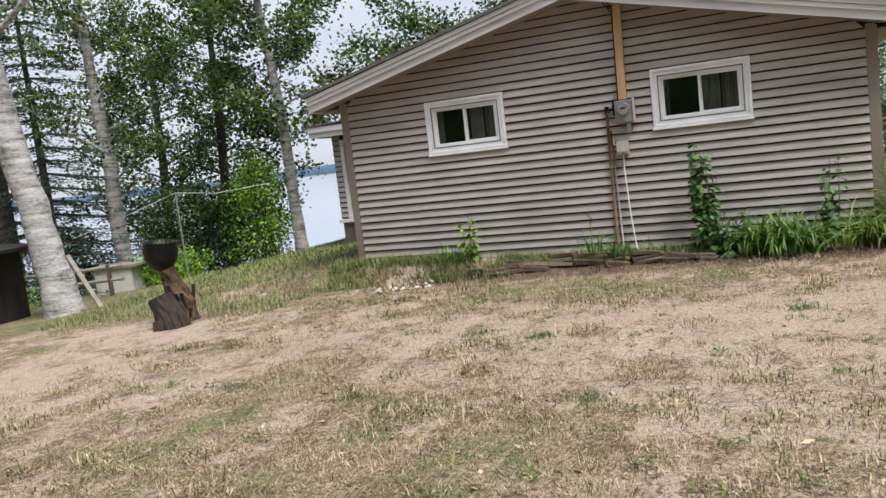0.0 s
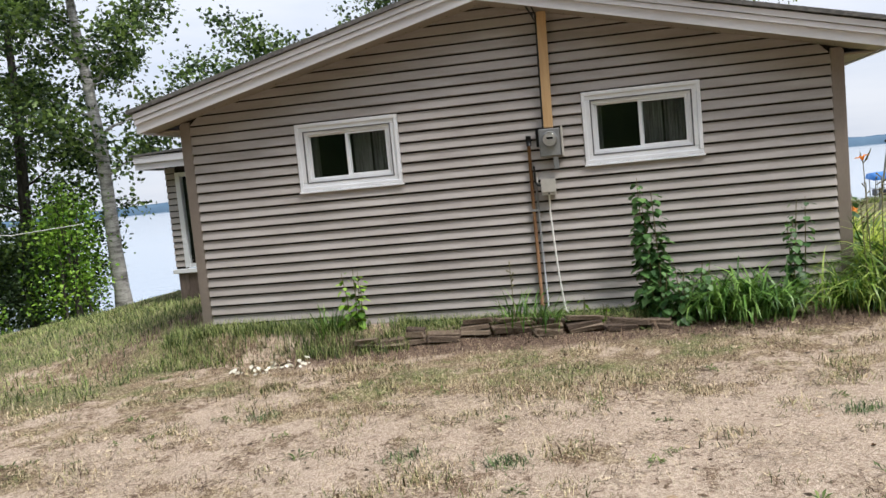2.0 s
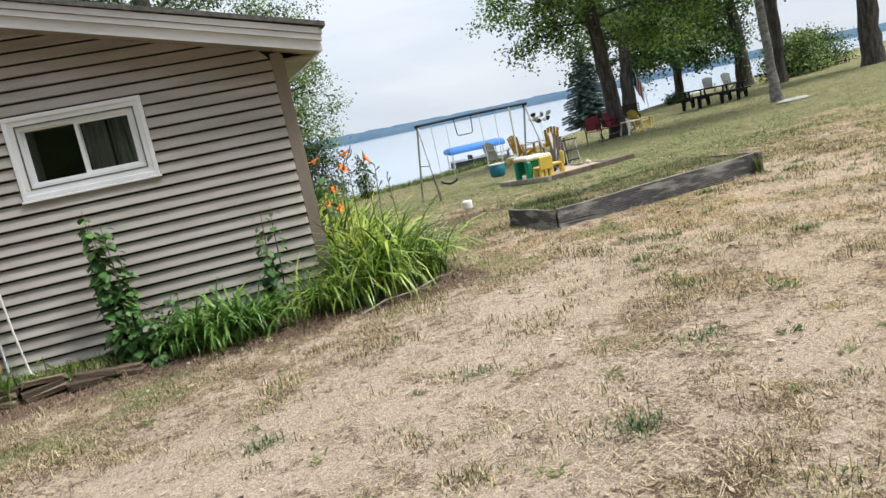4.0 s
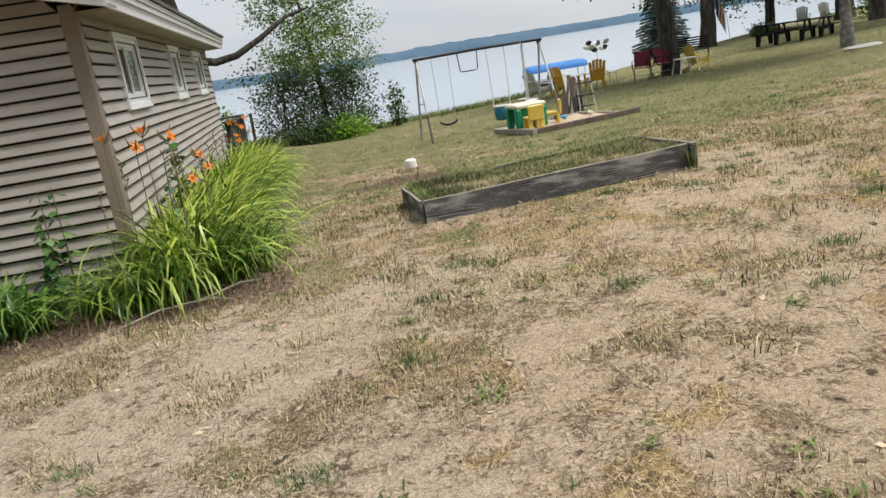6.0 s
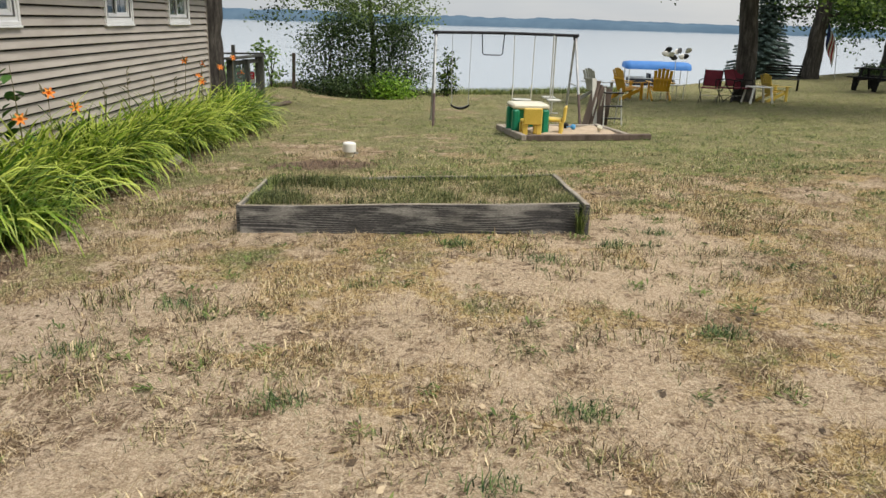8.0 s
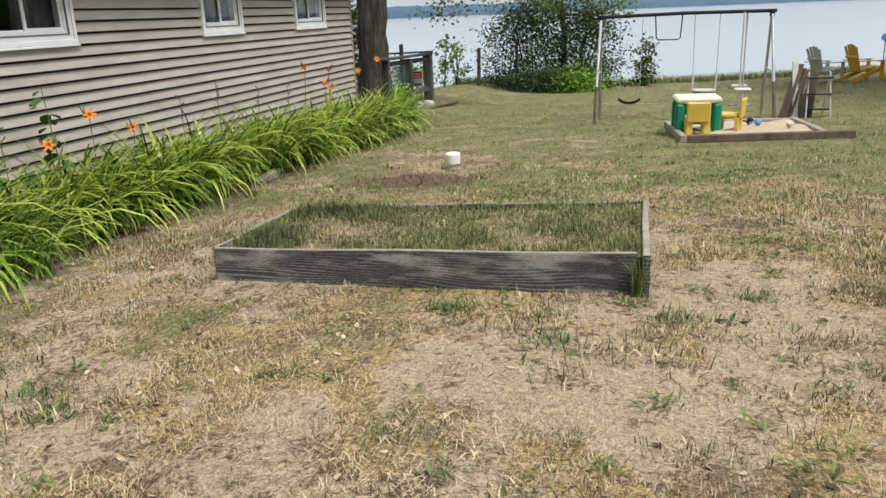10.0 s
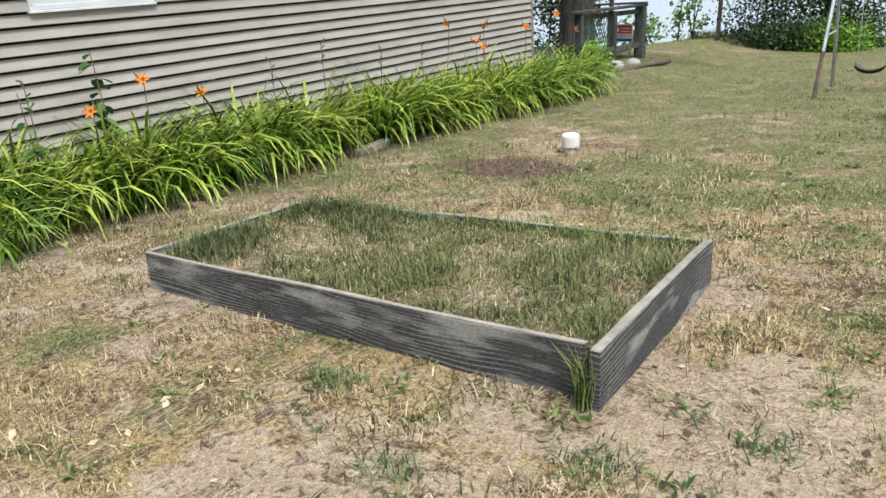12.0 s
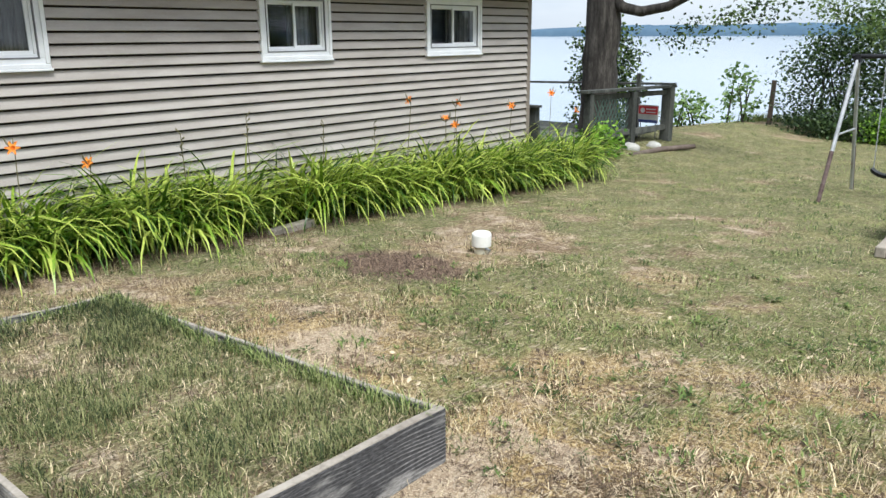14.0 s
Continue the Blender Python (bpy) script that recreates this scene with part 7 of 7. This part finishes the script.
# bushes at the bank behind the swings
shrub("lilac_bush", "tall dense dark-leaved bush at the lake edge", 1.3, 30.6, 2.5, 2.0, 2.45, 8000, M_leafdark, 61, 0.09, 9, 0.27)
shrub("lilac_bush", "tall dense dark-leaved bush at the lake edge", 3.1, 31.0, 2.3, 1.8, 2.3, 7000, M_leafdark, 62, 0.09, 9, 0.27)
tree("ash_tree", "young light-leaved tree rising from the bushes", 2.4, 31.4, [(0, 0, 0), (0.05, 0, 1.5), (-0.1, 0, 3.0), (-0.3, 0, 6.8)], [0.10, 0.08, 0.06, 0.03], M_bark, M_leafash, 63,
     limbs=24, z_lo=1.5, z_hi=6.6, reach=2.5, n_leaves=17000, leaf=0.095, sigma=0.2)
shrub("bank_shrub", "bright low growth at the foot of the bushes", 3.1, 29.4, 1.5, 0.8, 0.55, 2600, M_leafbright, 64, 0.08)
shrub("bank_shrub", "low green growth at the foot of the bushes", 2.0, 29.6, 2.6, 0.8, 0.65, 3600, M_leafdark, 65, 0.08)
shrub("bank_sapling", "slender sapling at the bank edge", 4.95, 31.4, 0.6, 0.5, 1.35, 900, M_leaf, 66, 0.10, 3, 0.1)
shrub("sumac", "feathery green sumac below the bank edge", -1.0, 30.4, 1.1, 0.7, 1.45, 420, M_sumac, 67, 0.13, 4, 0.10)
shrub("sumac", "feathery green sumac below the bank edge", -2.0, 29.4, 1.3, 0.8, 0.85, 480, M_sumac, 68, 0.13, 4, 0.10)
shrub("bank_shrub", "green bush beyond the railing", -3.2, 27.2, 2.0, 1.6, 2.6, 5000, M_leaf, 69, 0.10, 6, 0.18)
shrub("bank_shrub", "weeds round the railing foot", 0.0, 21.2, 0.9, 0.8, 0.45, 900, M_leafbright, 70, 0.08, 4, 0.1)

# east: the maples on the lawn
tree("maple_tree", "big maple trunk shading the lawn chairs", 13.55, 27.4, [(0, 0, 0), (-0.05, 0, 1.5), (-0.2, 0, 3.2), (-0.35, 0.1, 5.5), (-0.4, 0.2, 9)], [0.31, 0.27, 0.25, 0.22, 0.12], M_bark, M_leafmaple, 71,
     limbs=14, z_lo=3.4, z_hi=8.6, reach=4.2, rise=0.22, droop=0.35, n_leaves=34000, leaf=0.125, sigma=0.26)
tree("maple_tree", "forked lawn tree near the flag", 21.8, 39.9, [(0, 0, 0), (0.08, 0, 1.7), (0.28, 0, 3.6), (0.55, 0.1, 7)], [0.42, 0.34, 0.30, 0.17], M_bark, M_leafyoung, 72,
     limbs=10, z_lo=2.6, z_hi=5.8, reach=3.6, rise=0.3, droop=0.35, n_leaves=7000, leaf=0.18, sigma=0.3)
tree("maple_tree", "young maple with a dense low crown", 26.9, 42.6, [(0, 0, 0), (0.1, 0, 1.8), (0.05, 0, 4.2), (0.1, 0.1, 8.7)], [0.28, 0.24, 0.20, 0.1], M_bark, M_leafyoung, 73,
     limbs=22, z_lo=2.6, z_hi=8.4, reach=3.5, rise=0.25, droop=0.45, n_leaves=46000, leaf=0.18, sigma=0.42)
# its crown, out of view, is enlarged to shade the lawn
tree("birch_tree", "slender pale trunk beside the flat stone", 15.9, 22.1, [(0, 0, 0), (-0.06, 0, 1.2), (-0.15, 0, 3.0), (-0.35, 0.1, 7)], [0.17, 0.13, 0.12, 0.07], M_birch, M_leafmaple, 74,
     limbs=12, z_lo=4.4, z_hi=7.0, reach=4.2, n_leaves=14000, leaf=0.17, sigma=0.34)
tree("maple_tree", "dark forked tree by the water", 29.2, 39.7, [(0, 0, 0), (0.0, 0, 1.6), (-0.1, 0, 3.4), (-0.5, 0.1, 8)], [0.46, 0.38, 0.30, 0.16], M_bark, M_leafmaple, 75,
     limbs=11, z_lo=3.2, z_hi=7.8, reach=4.0, rise=0.75, n_leaves=5000, leaf=0.17, sigma=0.32)
tree("maple_tree", "broad trunk behind the birch", 25.8, 33.1, [(0, 0, 0), (0.0, 0, 1.5), (0.05, 0, 4), (0.0, 0.1, 8)], [0.36, 0.31, 0.28, 0.15], M_bark, M_leafmaple, 76,
     limbs=9, z_lo=3.2, z_hi=7.6, reach=3.8, rise=0.7, n_leaves=4000, leaf=0.17, sigma=0.32)
# crown above the view, widened to throw shade on the lawn
tree("maple_tree", "thick grey trunk at the neighbouring lawn", 26.2, 28.2, [(0, 0, 0), (0, 0, 1.5), (0.05, 0, 4), (0.0, 0.1, 8)], [0.46, 0.40, 0.36, 0.18], M_bark, M_leafmaple, 77,
     limbs=13, z_lo=4.4, z_hi=7.9, reach=5.0, n_leaves=16000, leaf=0.20, sigma=0.42)
shrub("lawn_shrub", "loose pale green shrub at the far lawn edge", 29.5, 35.5, 2.4, 1.8, 2.0, 3000, M_leafash, 78, 0.13, 6, 0.3)
shrub("lawn_shrub", "low green bushes along the far lawn edge", 30.5, 36.5, 6.0, 2.0, 2.0, 7000, M_leaf, 79, 0.14, 6, 0.3)
shrub("lawn_shrub", "low green growth behind the bench", 25.2, 40.5, 1.6, 0.8, 0.4, 2200, M_leafdark, 80, 0.10)
spruce(20.0, 41.0, 4.7, 3.1, M_bluespruce, 81, "small blue spruce at the lake bank", tiers=32, n_needles=620)

# ---- grass, weeds and litter on the lawn ----
def on_lawn(x, y):
    """Where lawn may grow: off the house, the beds and the sandbox."""
    ok = ~((x > XL - 0.1) & (x < 0.62) & (y > 9.75) & (y < 19.6))
    ok &= ~((x > -9.2) & (x < XL) & (y > 13.9) & (y < 19))
    ok &= ~((x > BX0 - 0.03) & (x < BX1 + 0.03) & (y > BY0 - 0.03) & (y < BY1 + 0.03))
    ok &= ~((x > 5.4) & (x < 7.5) & (y > 16.8) & (y < 18.85))
    ok &= y < np.interp(x, *zip(*BANK)) + 0.6
    return ok


def sward(name, label, n, zones, lo, hi, want, material, seed, width=0.004, lean=0.9, flat=False):
    """Single bent blades, set in small tufts where the turf allows."""
    r = np.random.RandomState(seed)
    xs, ys, sc = [], [], []
    for (x0, x1, y0, y1), share, size in zones:
        m = int(n * share / 7)
        cx, cy = r.uniform(x0, x1, m * 4), r.uniform(y0, y1, m * 4)
        p = np.clip(want(cover_of(cx, cy)) * np.clip((fbm(cx * 1.9, cy * 1.9, seed) * 0.6 + fbm(cx * 6, cy * 6, seed + 3) * 0.4 - 0.42) * 7, 0.04, 1) * (1 - 0.9 * np.clip(bare_of(cx, cy), 0, 1)), 0, 1)
        keep = (r.rand(m * 4) < p) & on_lawn(cx, cy)
        cx, cy = cx[keep][:m], cy[keep][:m]
        k = r.randint(4, 11, len(cx))
        xs.append(np.repeat(cx, k) + r.normal(0, 0.028 * size, k.sum()))
        ys.append(np.repeat(cy, k) + r.normal(0, 0.028 * size, k.sum()))
        sc.append(np.full(k.sum(), size))
    x, y, s = np.concatenate(xs), np.concatenate(ys), np.concatenate(sc)
    return blade_mesh(name, label, x, y, height(x, y) - 0.004, r.uniform(lo, hi, len(x)) * s, width * s, lean, material, r, flat=flat)


def blade_mesh(name, label, x, y, z, L, w, lean, material, r, parent=None, flat=False):
    n = len(x)
    a = r.uniform(0, 6.283, n)
    d = np.stack([np.cos(a), np.sin(a), np.zeros(n)], 1)
    q = np.stack([-d[:, 1], d[:, 0], np.zeros(n)], 1)
    t = r.uniform(0.1, 1.0, n) * lean
    p = np.stack([x, y, z], 1)
    w = (w * r.uniform(0.6, 1.3, n))[:, None]
    up = np.array([[0, 0, 1.0]])
    m = p + (d * np.sin(t)[:, None] + up * np.cos(t)[:, None]) * (L * 0.55)[:, None]
    t2 = t + r.uniform(0.2, 0.9, n)
    e = m + (d * np.sin(t2)[:, None] + up * np.cos(t2)[:, None]) * (L * 0.45)[:, None]
    if flat:
        V = np.stack([p - q * w, p + q * w, e + q * w * 0.4, e - q * w * 0.4], 1).reshape(-1, 3)
        ob = arrays(name, V, np.arange(n * 4).reshape(-1, 4), material, parent)
        return tagged(ob, label, "grass", kind="stuff")
    V = np.stack([p - q * w, p + q * w, m + q * w * 0.8, m - q * w * 0.8, e], 1).reshape(-1, 3)
    i = np.arange(n)[:, None] * 5
    F = np.concatenate([np.concatenate([i, i + 1, i + 2], 1), np.concatenate([i, i + 2, i + 3], 1), np.concatenate([i + 3, i + 2, i + 4], 1)])
    ob = arrays(name, V, F, material, parent)
    return tagged(ob, kind="stuff") if parent is not None else tagged(ob, label, "grass", kind="stuff")


NEAR, MID, FAR = (-5.5, 9.5, 3.2, 13.5), (-11, 12, 2.2, 22), (-14, 26, 12, 34)
sward("dry_grass", "short dry straw-coloured grass", 300000, ((NEAR, 0.70, 1.0), (MID, 0.22, 1.2), (FAR, 0.08, 1.7)), 0.02, 0.065,
      lambda c: np.clip(1.2 - abs(c - 0.42) * 2.9, 0.05, 1), M_drygrass, 101, 0.0015, 1.62, flat=True)
sward("green_grass", "thin green lawn grass in patches", 230000, ((NEAR, 0.36, 1.0), (MID, 0.36, 1.15), (FAR, 0.28, 1.6)), 0.015, 0.055,
      lambda c: np.clip((c - 0.36) * 1.7, 0.0, 1), M_grass, 102, 0.0019, 1.35)


def tufts(n, seed):
    """Thick clumps of lawn grass standing up out of the sand, each with green and dead blades."""
    r = np.random.RandomState(seed)
    cx, cy = r.uniform(-7.5, 10, n * 5), 3.0 + 12.0 * r.rand(n * 5) ** 1.15
    ok = on_lawn(cx, cy) & (r.rand(n * 5) < np.clip(fbm(cx * 1.4, cy * 1.4, 55) * 2.6 - 0.85, 0.03, 1)) & (bare_of(cx, cy) < 0.5)
    cx, cy = cx[ok][:n], cy[ok][:n]
    k = r.randint(20, 100, len(cx))
    s = np.repeat(r.uniform(0.5, 1.35, len(cx)) * (k / 45) ** 0.4, k)
    x = np.repeat(cx, k) + r.normal(0, 0.06, k.sum()) * s
    y = np.repeat(cy, k) + r.normal(0, 0.05, k.sum()) * s
    dead = r.rand(len(x)) < 0.5
    for sel, m_, label in ((~dead, M_tuft, "olive green grass tufts on the dry lawn"), (dead, M_drygrass, "dead brown blades among the grass tufts")):
        blade_mesh("grass_tufts", label, x[sel], y[sel], height(x[sel], y[sel]) - 0.004, r.uniform(0.02, 0.06, sel.sum()) * s[sel], 0.002 * s[sel], 1.3, m_, r)


tufts(2000, 31)


CLUMPS = ((2.12, 7.93), (4.03, 6.73), (2.44, 8.52), (3.21, 7.36), (4.47, 7.25), (5.34, 8.05), (0.23, 6.74), (0.47, 5.43), (1.87, 7.02), (1.30, 6.09), (4.07, 9.72), (5.20, 9.69),
          (4.64, 9.34), (5.61, 10.06), (-1.01, 6.76), (-3.61, 6.36), (-3.0, 6.22), (-4.88, 7.37), (-2.28, 4.67), (-3.94, 4.70), (-5.17, 5.0))
rc = np.random.RandomState(77)
for cx, cy in CLUMPS:
    holder = thing("grass_clump", "flat blue-green clump of coarse grass in the sand", "grass", (cx, cy, hz(cx, cy)), group="green clumps on the lawn")
    m = rc.randint(110, 240)
    px_, py_ = rc.normal(0, 0.075, m), rc.normal(0, 0.055, m)
    blade_mesh("tuft", "", px_, py_, height(px_ + cx, py_ + cy) - hz(cx, cy) - 0.004, rc.uniform(0.03, 0.085, m), np.full(m, 0.0026), 1.45, M_clump, rc, parent=holder)


def straw_mats(n, seed):
    """Long dead straws matted flat on the sand in loose heaps."""
    r = np.random.RandomState(seed)
    cx, cy = r.uniform(-6.5, 9.5, n * 4), 2.8 + 10.5 * r.rand(n * 4) ** 1.2
    ok = on_lawn(cx, cy) & (r.rand(n * 4) < np.clip(fbm(cx * 1.2, cy * 1.2, 64) * 3.0 - 1.1, 0.05, 1)) & (cover_of(cx, cy) < 0.75)
    cx, cy = cx[ok][:n], cy[ok][:n]
    k = r.randint(12, 60, len(cx))
    m = int(k.sum())
    rad = np.repeat(r.uniform(0.03, 0.12, len(cx)), k)
    x, y = np.repeat(cx, k) + r.normal(0, 1, m) * rad, np.repeat(cy, k) + r.normal(0, 1, m) * rad
    a = np.repeat(r.uniform(0, 6.283, len(cx)), k) + r.normal(0, 0.7, m)
    L, w = r.uniform(0.010, 0.038, m), r.uniform(0.0009, 0.0017, m)
    d = np.stack([np.cos(a) * L, np.sin(a) * L], 1)
    q = np.stack([-np.sin(a) * w, np.cos(a) * w], 1)
    p = np.stack([x, y], 1)
    lift = r.uniform(0.003, 0.022, (m, 2))
    V = np.zeros((m, 4, 3))
    for c, (e, sd, li) in enumerate(((-d, -q, 0), (-d, q, 0), (d, q, 1), (d, -q, 1))):
        V[:, c, :2] = p + e + sd
        V[:, c, 2] = height(V[:, c, 0], V[:, c, 1]) + lift[:, li]
    ob = arrays("straw_mats", V.reshape(-1, 3), np.arange(m * 4).reshape(-1, 4), M_straw)
    return tagged(ob, "pale dead straw matted flat on the sand", "straw", kind="stuff")


straw_mats(2100, 37)
rs = np.random.RandomState(104)
n = 9000
gx_, gy_ = rs.uniform(-6.9, -4.2, n), 9.15 + 0.75 * rs.rand(n) ** 0.8
keep = rs.rand(n) < np.clip((fbm(gx_ * 3.0, gy_ * 3.0, 14) - 0.36) * 4.5, 0.06, 1)
gx_, gy_ = gx_[keep], gy_[keep]
n = len(gx_)
blade_mesh("tall_grass", "taller green grass at the foot of the gable", gx_, gy_, height(gx_, gy_) - 0.01, rs.uniform(0.07, 0.2, n), np.full(n, 0.003), 0.6, M_grass, rs)
n = 5000
gx_, gy_ = rs.uniform(-4.3, -1.9, n), 9.5 + 0.45 * rs.rand(n)
blade_mesh("tall_grass", "thin grass between the edging and the siding", gx_, gy_, height(gx_, gy_) - 0.01, rs.uniform(0.05, 0.15, n), np.full(n, 0.0025), 0.8, M_grass, rs)
n = 9000
gx_, gy_ = rs.uniform(-11.5, -6.9, n), rs.uniform(8.3, 14.5, n)
blade_mesh("tall_grass", "rough grass on the slope beside the house", gx_, gy_, height(gx_, gy_) - 0.01, rs.uniform(0.05, 0.16, n), np.full(n, 0.004), 0.8, M_grass, rs)
n = 9000
gx_ = rs.uniform(-1, 12, n)
gy_ = np.interp(gx_, *zip(*BANK)) - 0.9 * rs.rand(n) ** 1.4 - 0.2
blade_mesh("tall_grass", "uncut grass along the top of the bank", gx_, gy_, height(gx_, gy_) - 0.01, rs.uniform(0.1, 0.32, n), np.full(n, 0.006), 0.5, M_grass, rs)
n = 52000
gx_, gy_ = rs.uniform(BX0 + 0.05, BX1 - 0.05, n), rs.uniform(BY0 + 0.05, BY1 - 0.05, n)
keep = rs.rand(n) < np.clip((fbm(gx_ * 2.6, gy_ * 2.6, 71) - 0.34) * 3.8, 0.05, 1)
gx_, gy_ = gx_[keep], gy_[keep]
blade_mesh("bed_grass", "green and dry grass filling the raised bed", gx_, gy_, bed_z(gx_, gy_) - 0.006, rs.uniform(0.025, 0.095, len(gx_)) * np.clip(fbm(gx_ * 3.2, gy_ * 3.2, 77) * 1.9, 0.45, 1.5), np.full(len(gx_), 0.0018), 1.1, M_bedgrass, rs)
n = 11000
gx_, gy_ = rs.uniform(BX0 + 0.05, BX1 - 0.05, n), rs.uniform(BY0 + 0.05, BY1 - 0.05, n)
blade_mesh("bed_grass", "dry straw among the raised bed's grass", gx_, gy_, bed_z(gx_, gy_) - 0.004, rs.uniform(0.02, 0.06, n), np.full(n, 0.0015), 1.75, M_drygrass, rs)

# grass grown over the bed's back and west boards
n = 2600
u_ = rs.rand(n)
back = rs.rand(n) < 0.68
gx_ = np.where(back, BX0 + (BX1 - BX0) * u_, BX0 + 0.03 + 0.07 * rs.rand(n))
gy_ = np.where(back, BY1 - 0.05 - 0.09 * rs.rand(n) + 0.04 * u_, BY0 + (BY1 - BY0) * u_)
keep = rs.rand(n) < np.clip((fbm(gx_ * 3.1, gy_ * 3.1, 83) - 0.3) * 3.5, 0.1, 1)
gx_, gy_ = gx_[keep], gy_[keep]
blade_mesh("bed_grass", "grass overgrowing the bed's back boards", gx_, gy_, bed_z(gx_, gy_) - 0.01, rs.uniform(0.05, 0.13, len(gx_)), np.full(len(gx_), 0.0024), 0.9, M_grass, rs)
n = 130
gx_, gy_ = rs.normal(BX1 - 0.03, 0.018, n), rs.normal(BY0 - 0.05, 0.03, n)
blade_mesh("corner_tuft", "green grass growing through the bed's open corner", gx_, gy_, height(gx_, gy_), rs.uniform(0.12, 0.3, n), np.full(n, 0.003), 0.35, M_grass, rs)


def weeds(n, seed):
    """Flat rosettes of small leaves."""
    r = np.random.RandomState(seed)
    V, F = [], []
    while len(V) < n * 22:
        x, y = (r.uniform(-7, 10), r.uniform(2.5, 15)) if r.rand() < 0.35 else (r.normal(6.5, 2.2), r.normal(12.5, 2.4))
        if not bool(on_lawn(np.array([x]), np.array([y]))[0]):
            continue
        z = hz(x, y)
        s = r.uniform(0.02, 0.06)
        for k in range(22):
            a = r.uniform(0, 6.283)
            L = s * r.uniform(0.5, 1.2)
            d, q = np.array([math.cos(a), math.sin(a)]), np.array([-math.sin(a), math.cos(a)])
            c = np.array([x, y]) + r.normal(0, s * 0.75, 2)
            h = r.uniform(0.2, 0.7) * L
            V.append([(*c, z), (*(c + d * L * 0.5 + q * L * 0.12), z + h * 0.8), (*(c + d * L), z + h), (*(c + d * L * 0.5 - q * L * 0.12), z + h * 0.8)])
    V = np.array(V).reshape(-1, 3)
    return tagged(arrays("weeds", V, np.arange(len(V)).reshape(-1, 4), M_weed), "small green weeds scattered over the sand", "weeds", kind="stuff")


weeds(800, 7)


def litter(n, seed):
    r = np.random.RandomState(seed)
    x, y = r.uniform(-6, 9.5, n), r.uniform(2.5, 14, n)
    keep = on_lawn(x, y)
    x, y = x[keep], y[keep]
    n = len(x)
    z = height(x, y) + 0.008
    a = r.uniform(0, 6.283, n)
    L, w = r.uniform(0.012, 0.035, n), r.uniform(0.006, 0.016, n)
    d = np.stack([np.cos(a) * L, np.sin(a) * L, r.uniform(-0.005, 0.012, n)], 1)
    q = np.stack([-np.sin(a) * w, np.cos(a) * w, r.uniform(-0.004, 0.008, n)], 1)
    p = np.stack([x, y, z], 1)
    V = np.stack([p - d, p + q, p + d, p - q], 1).reshape(-1, 3)
    return tagged(arrays("leaf_litter", V, np.arange(n * 4).reshape(-1, 4), M_leaflitter), "dry leaf scraps and chips on the sand", "litter", kind="stuff")


litter(2600, 9)


def mulch(n, seed):
    """Brown dead leaves and twigs that lie where the soil is bare."""
    r = np.random.RandomState(seed)
    x, y = r.uniform(-8.5, 4.2, n), r.uniform(8.0, 19.5, n)
    keep = (r.rand(n) < bare_of(x, y) ** 1.5) & ~((x < 0.05) & (y > 9.95))
    x, y = x[keep], y[keep]
    blade_mesh("mulch", "brown dead leaves and twigs on bare soil", x, y, height(x, y) + 0.004, r.uniform(0.02, 0.11, len(x)), np.full(len(x), 0.0035), 1.7, M_mulch, r, flat=True)


mulch(90000, 19)
branch = thing("fallen_branch", "thin pale dead branch lying by the corner lilies", "branch", (0.55, 9.15, hz(0.55, 9.15) + 0.015), 24)
part("branch", tube(B(), [(-0.6, -0.02, 0.0), (-0.3, 0.03, 0.03), (0.0, 0.0, 0.02), (0.35, 0.05, 0.05), (0.6, 0.02, 0.02)], [0.006, 0.009, 0.011, 0.009, 0.004], 6), M_boardtop, branch)
part("twig", tube(B(), [(-0.05, 0.0, 0.02), (0.1, -0.09, 0.03), (0.2, -0.2, 0.01)], [0.006, 0.005, 0.003], 5), M_boardtop, branch)
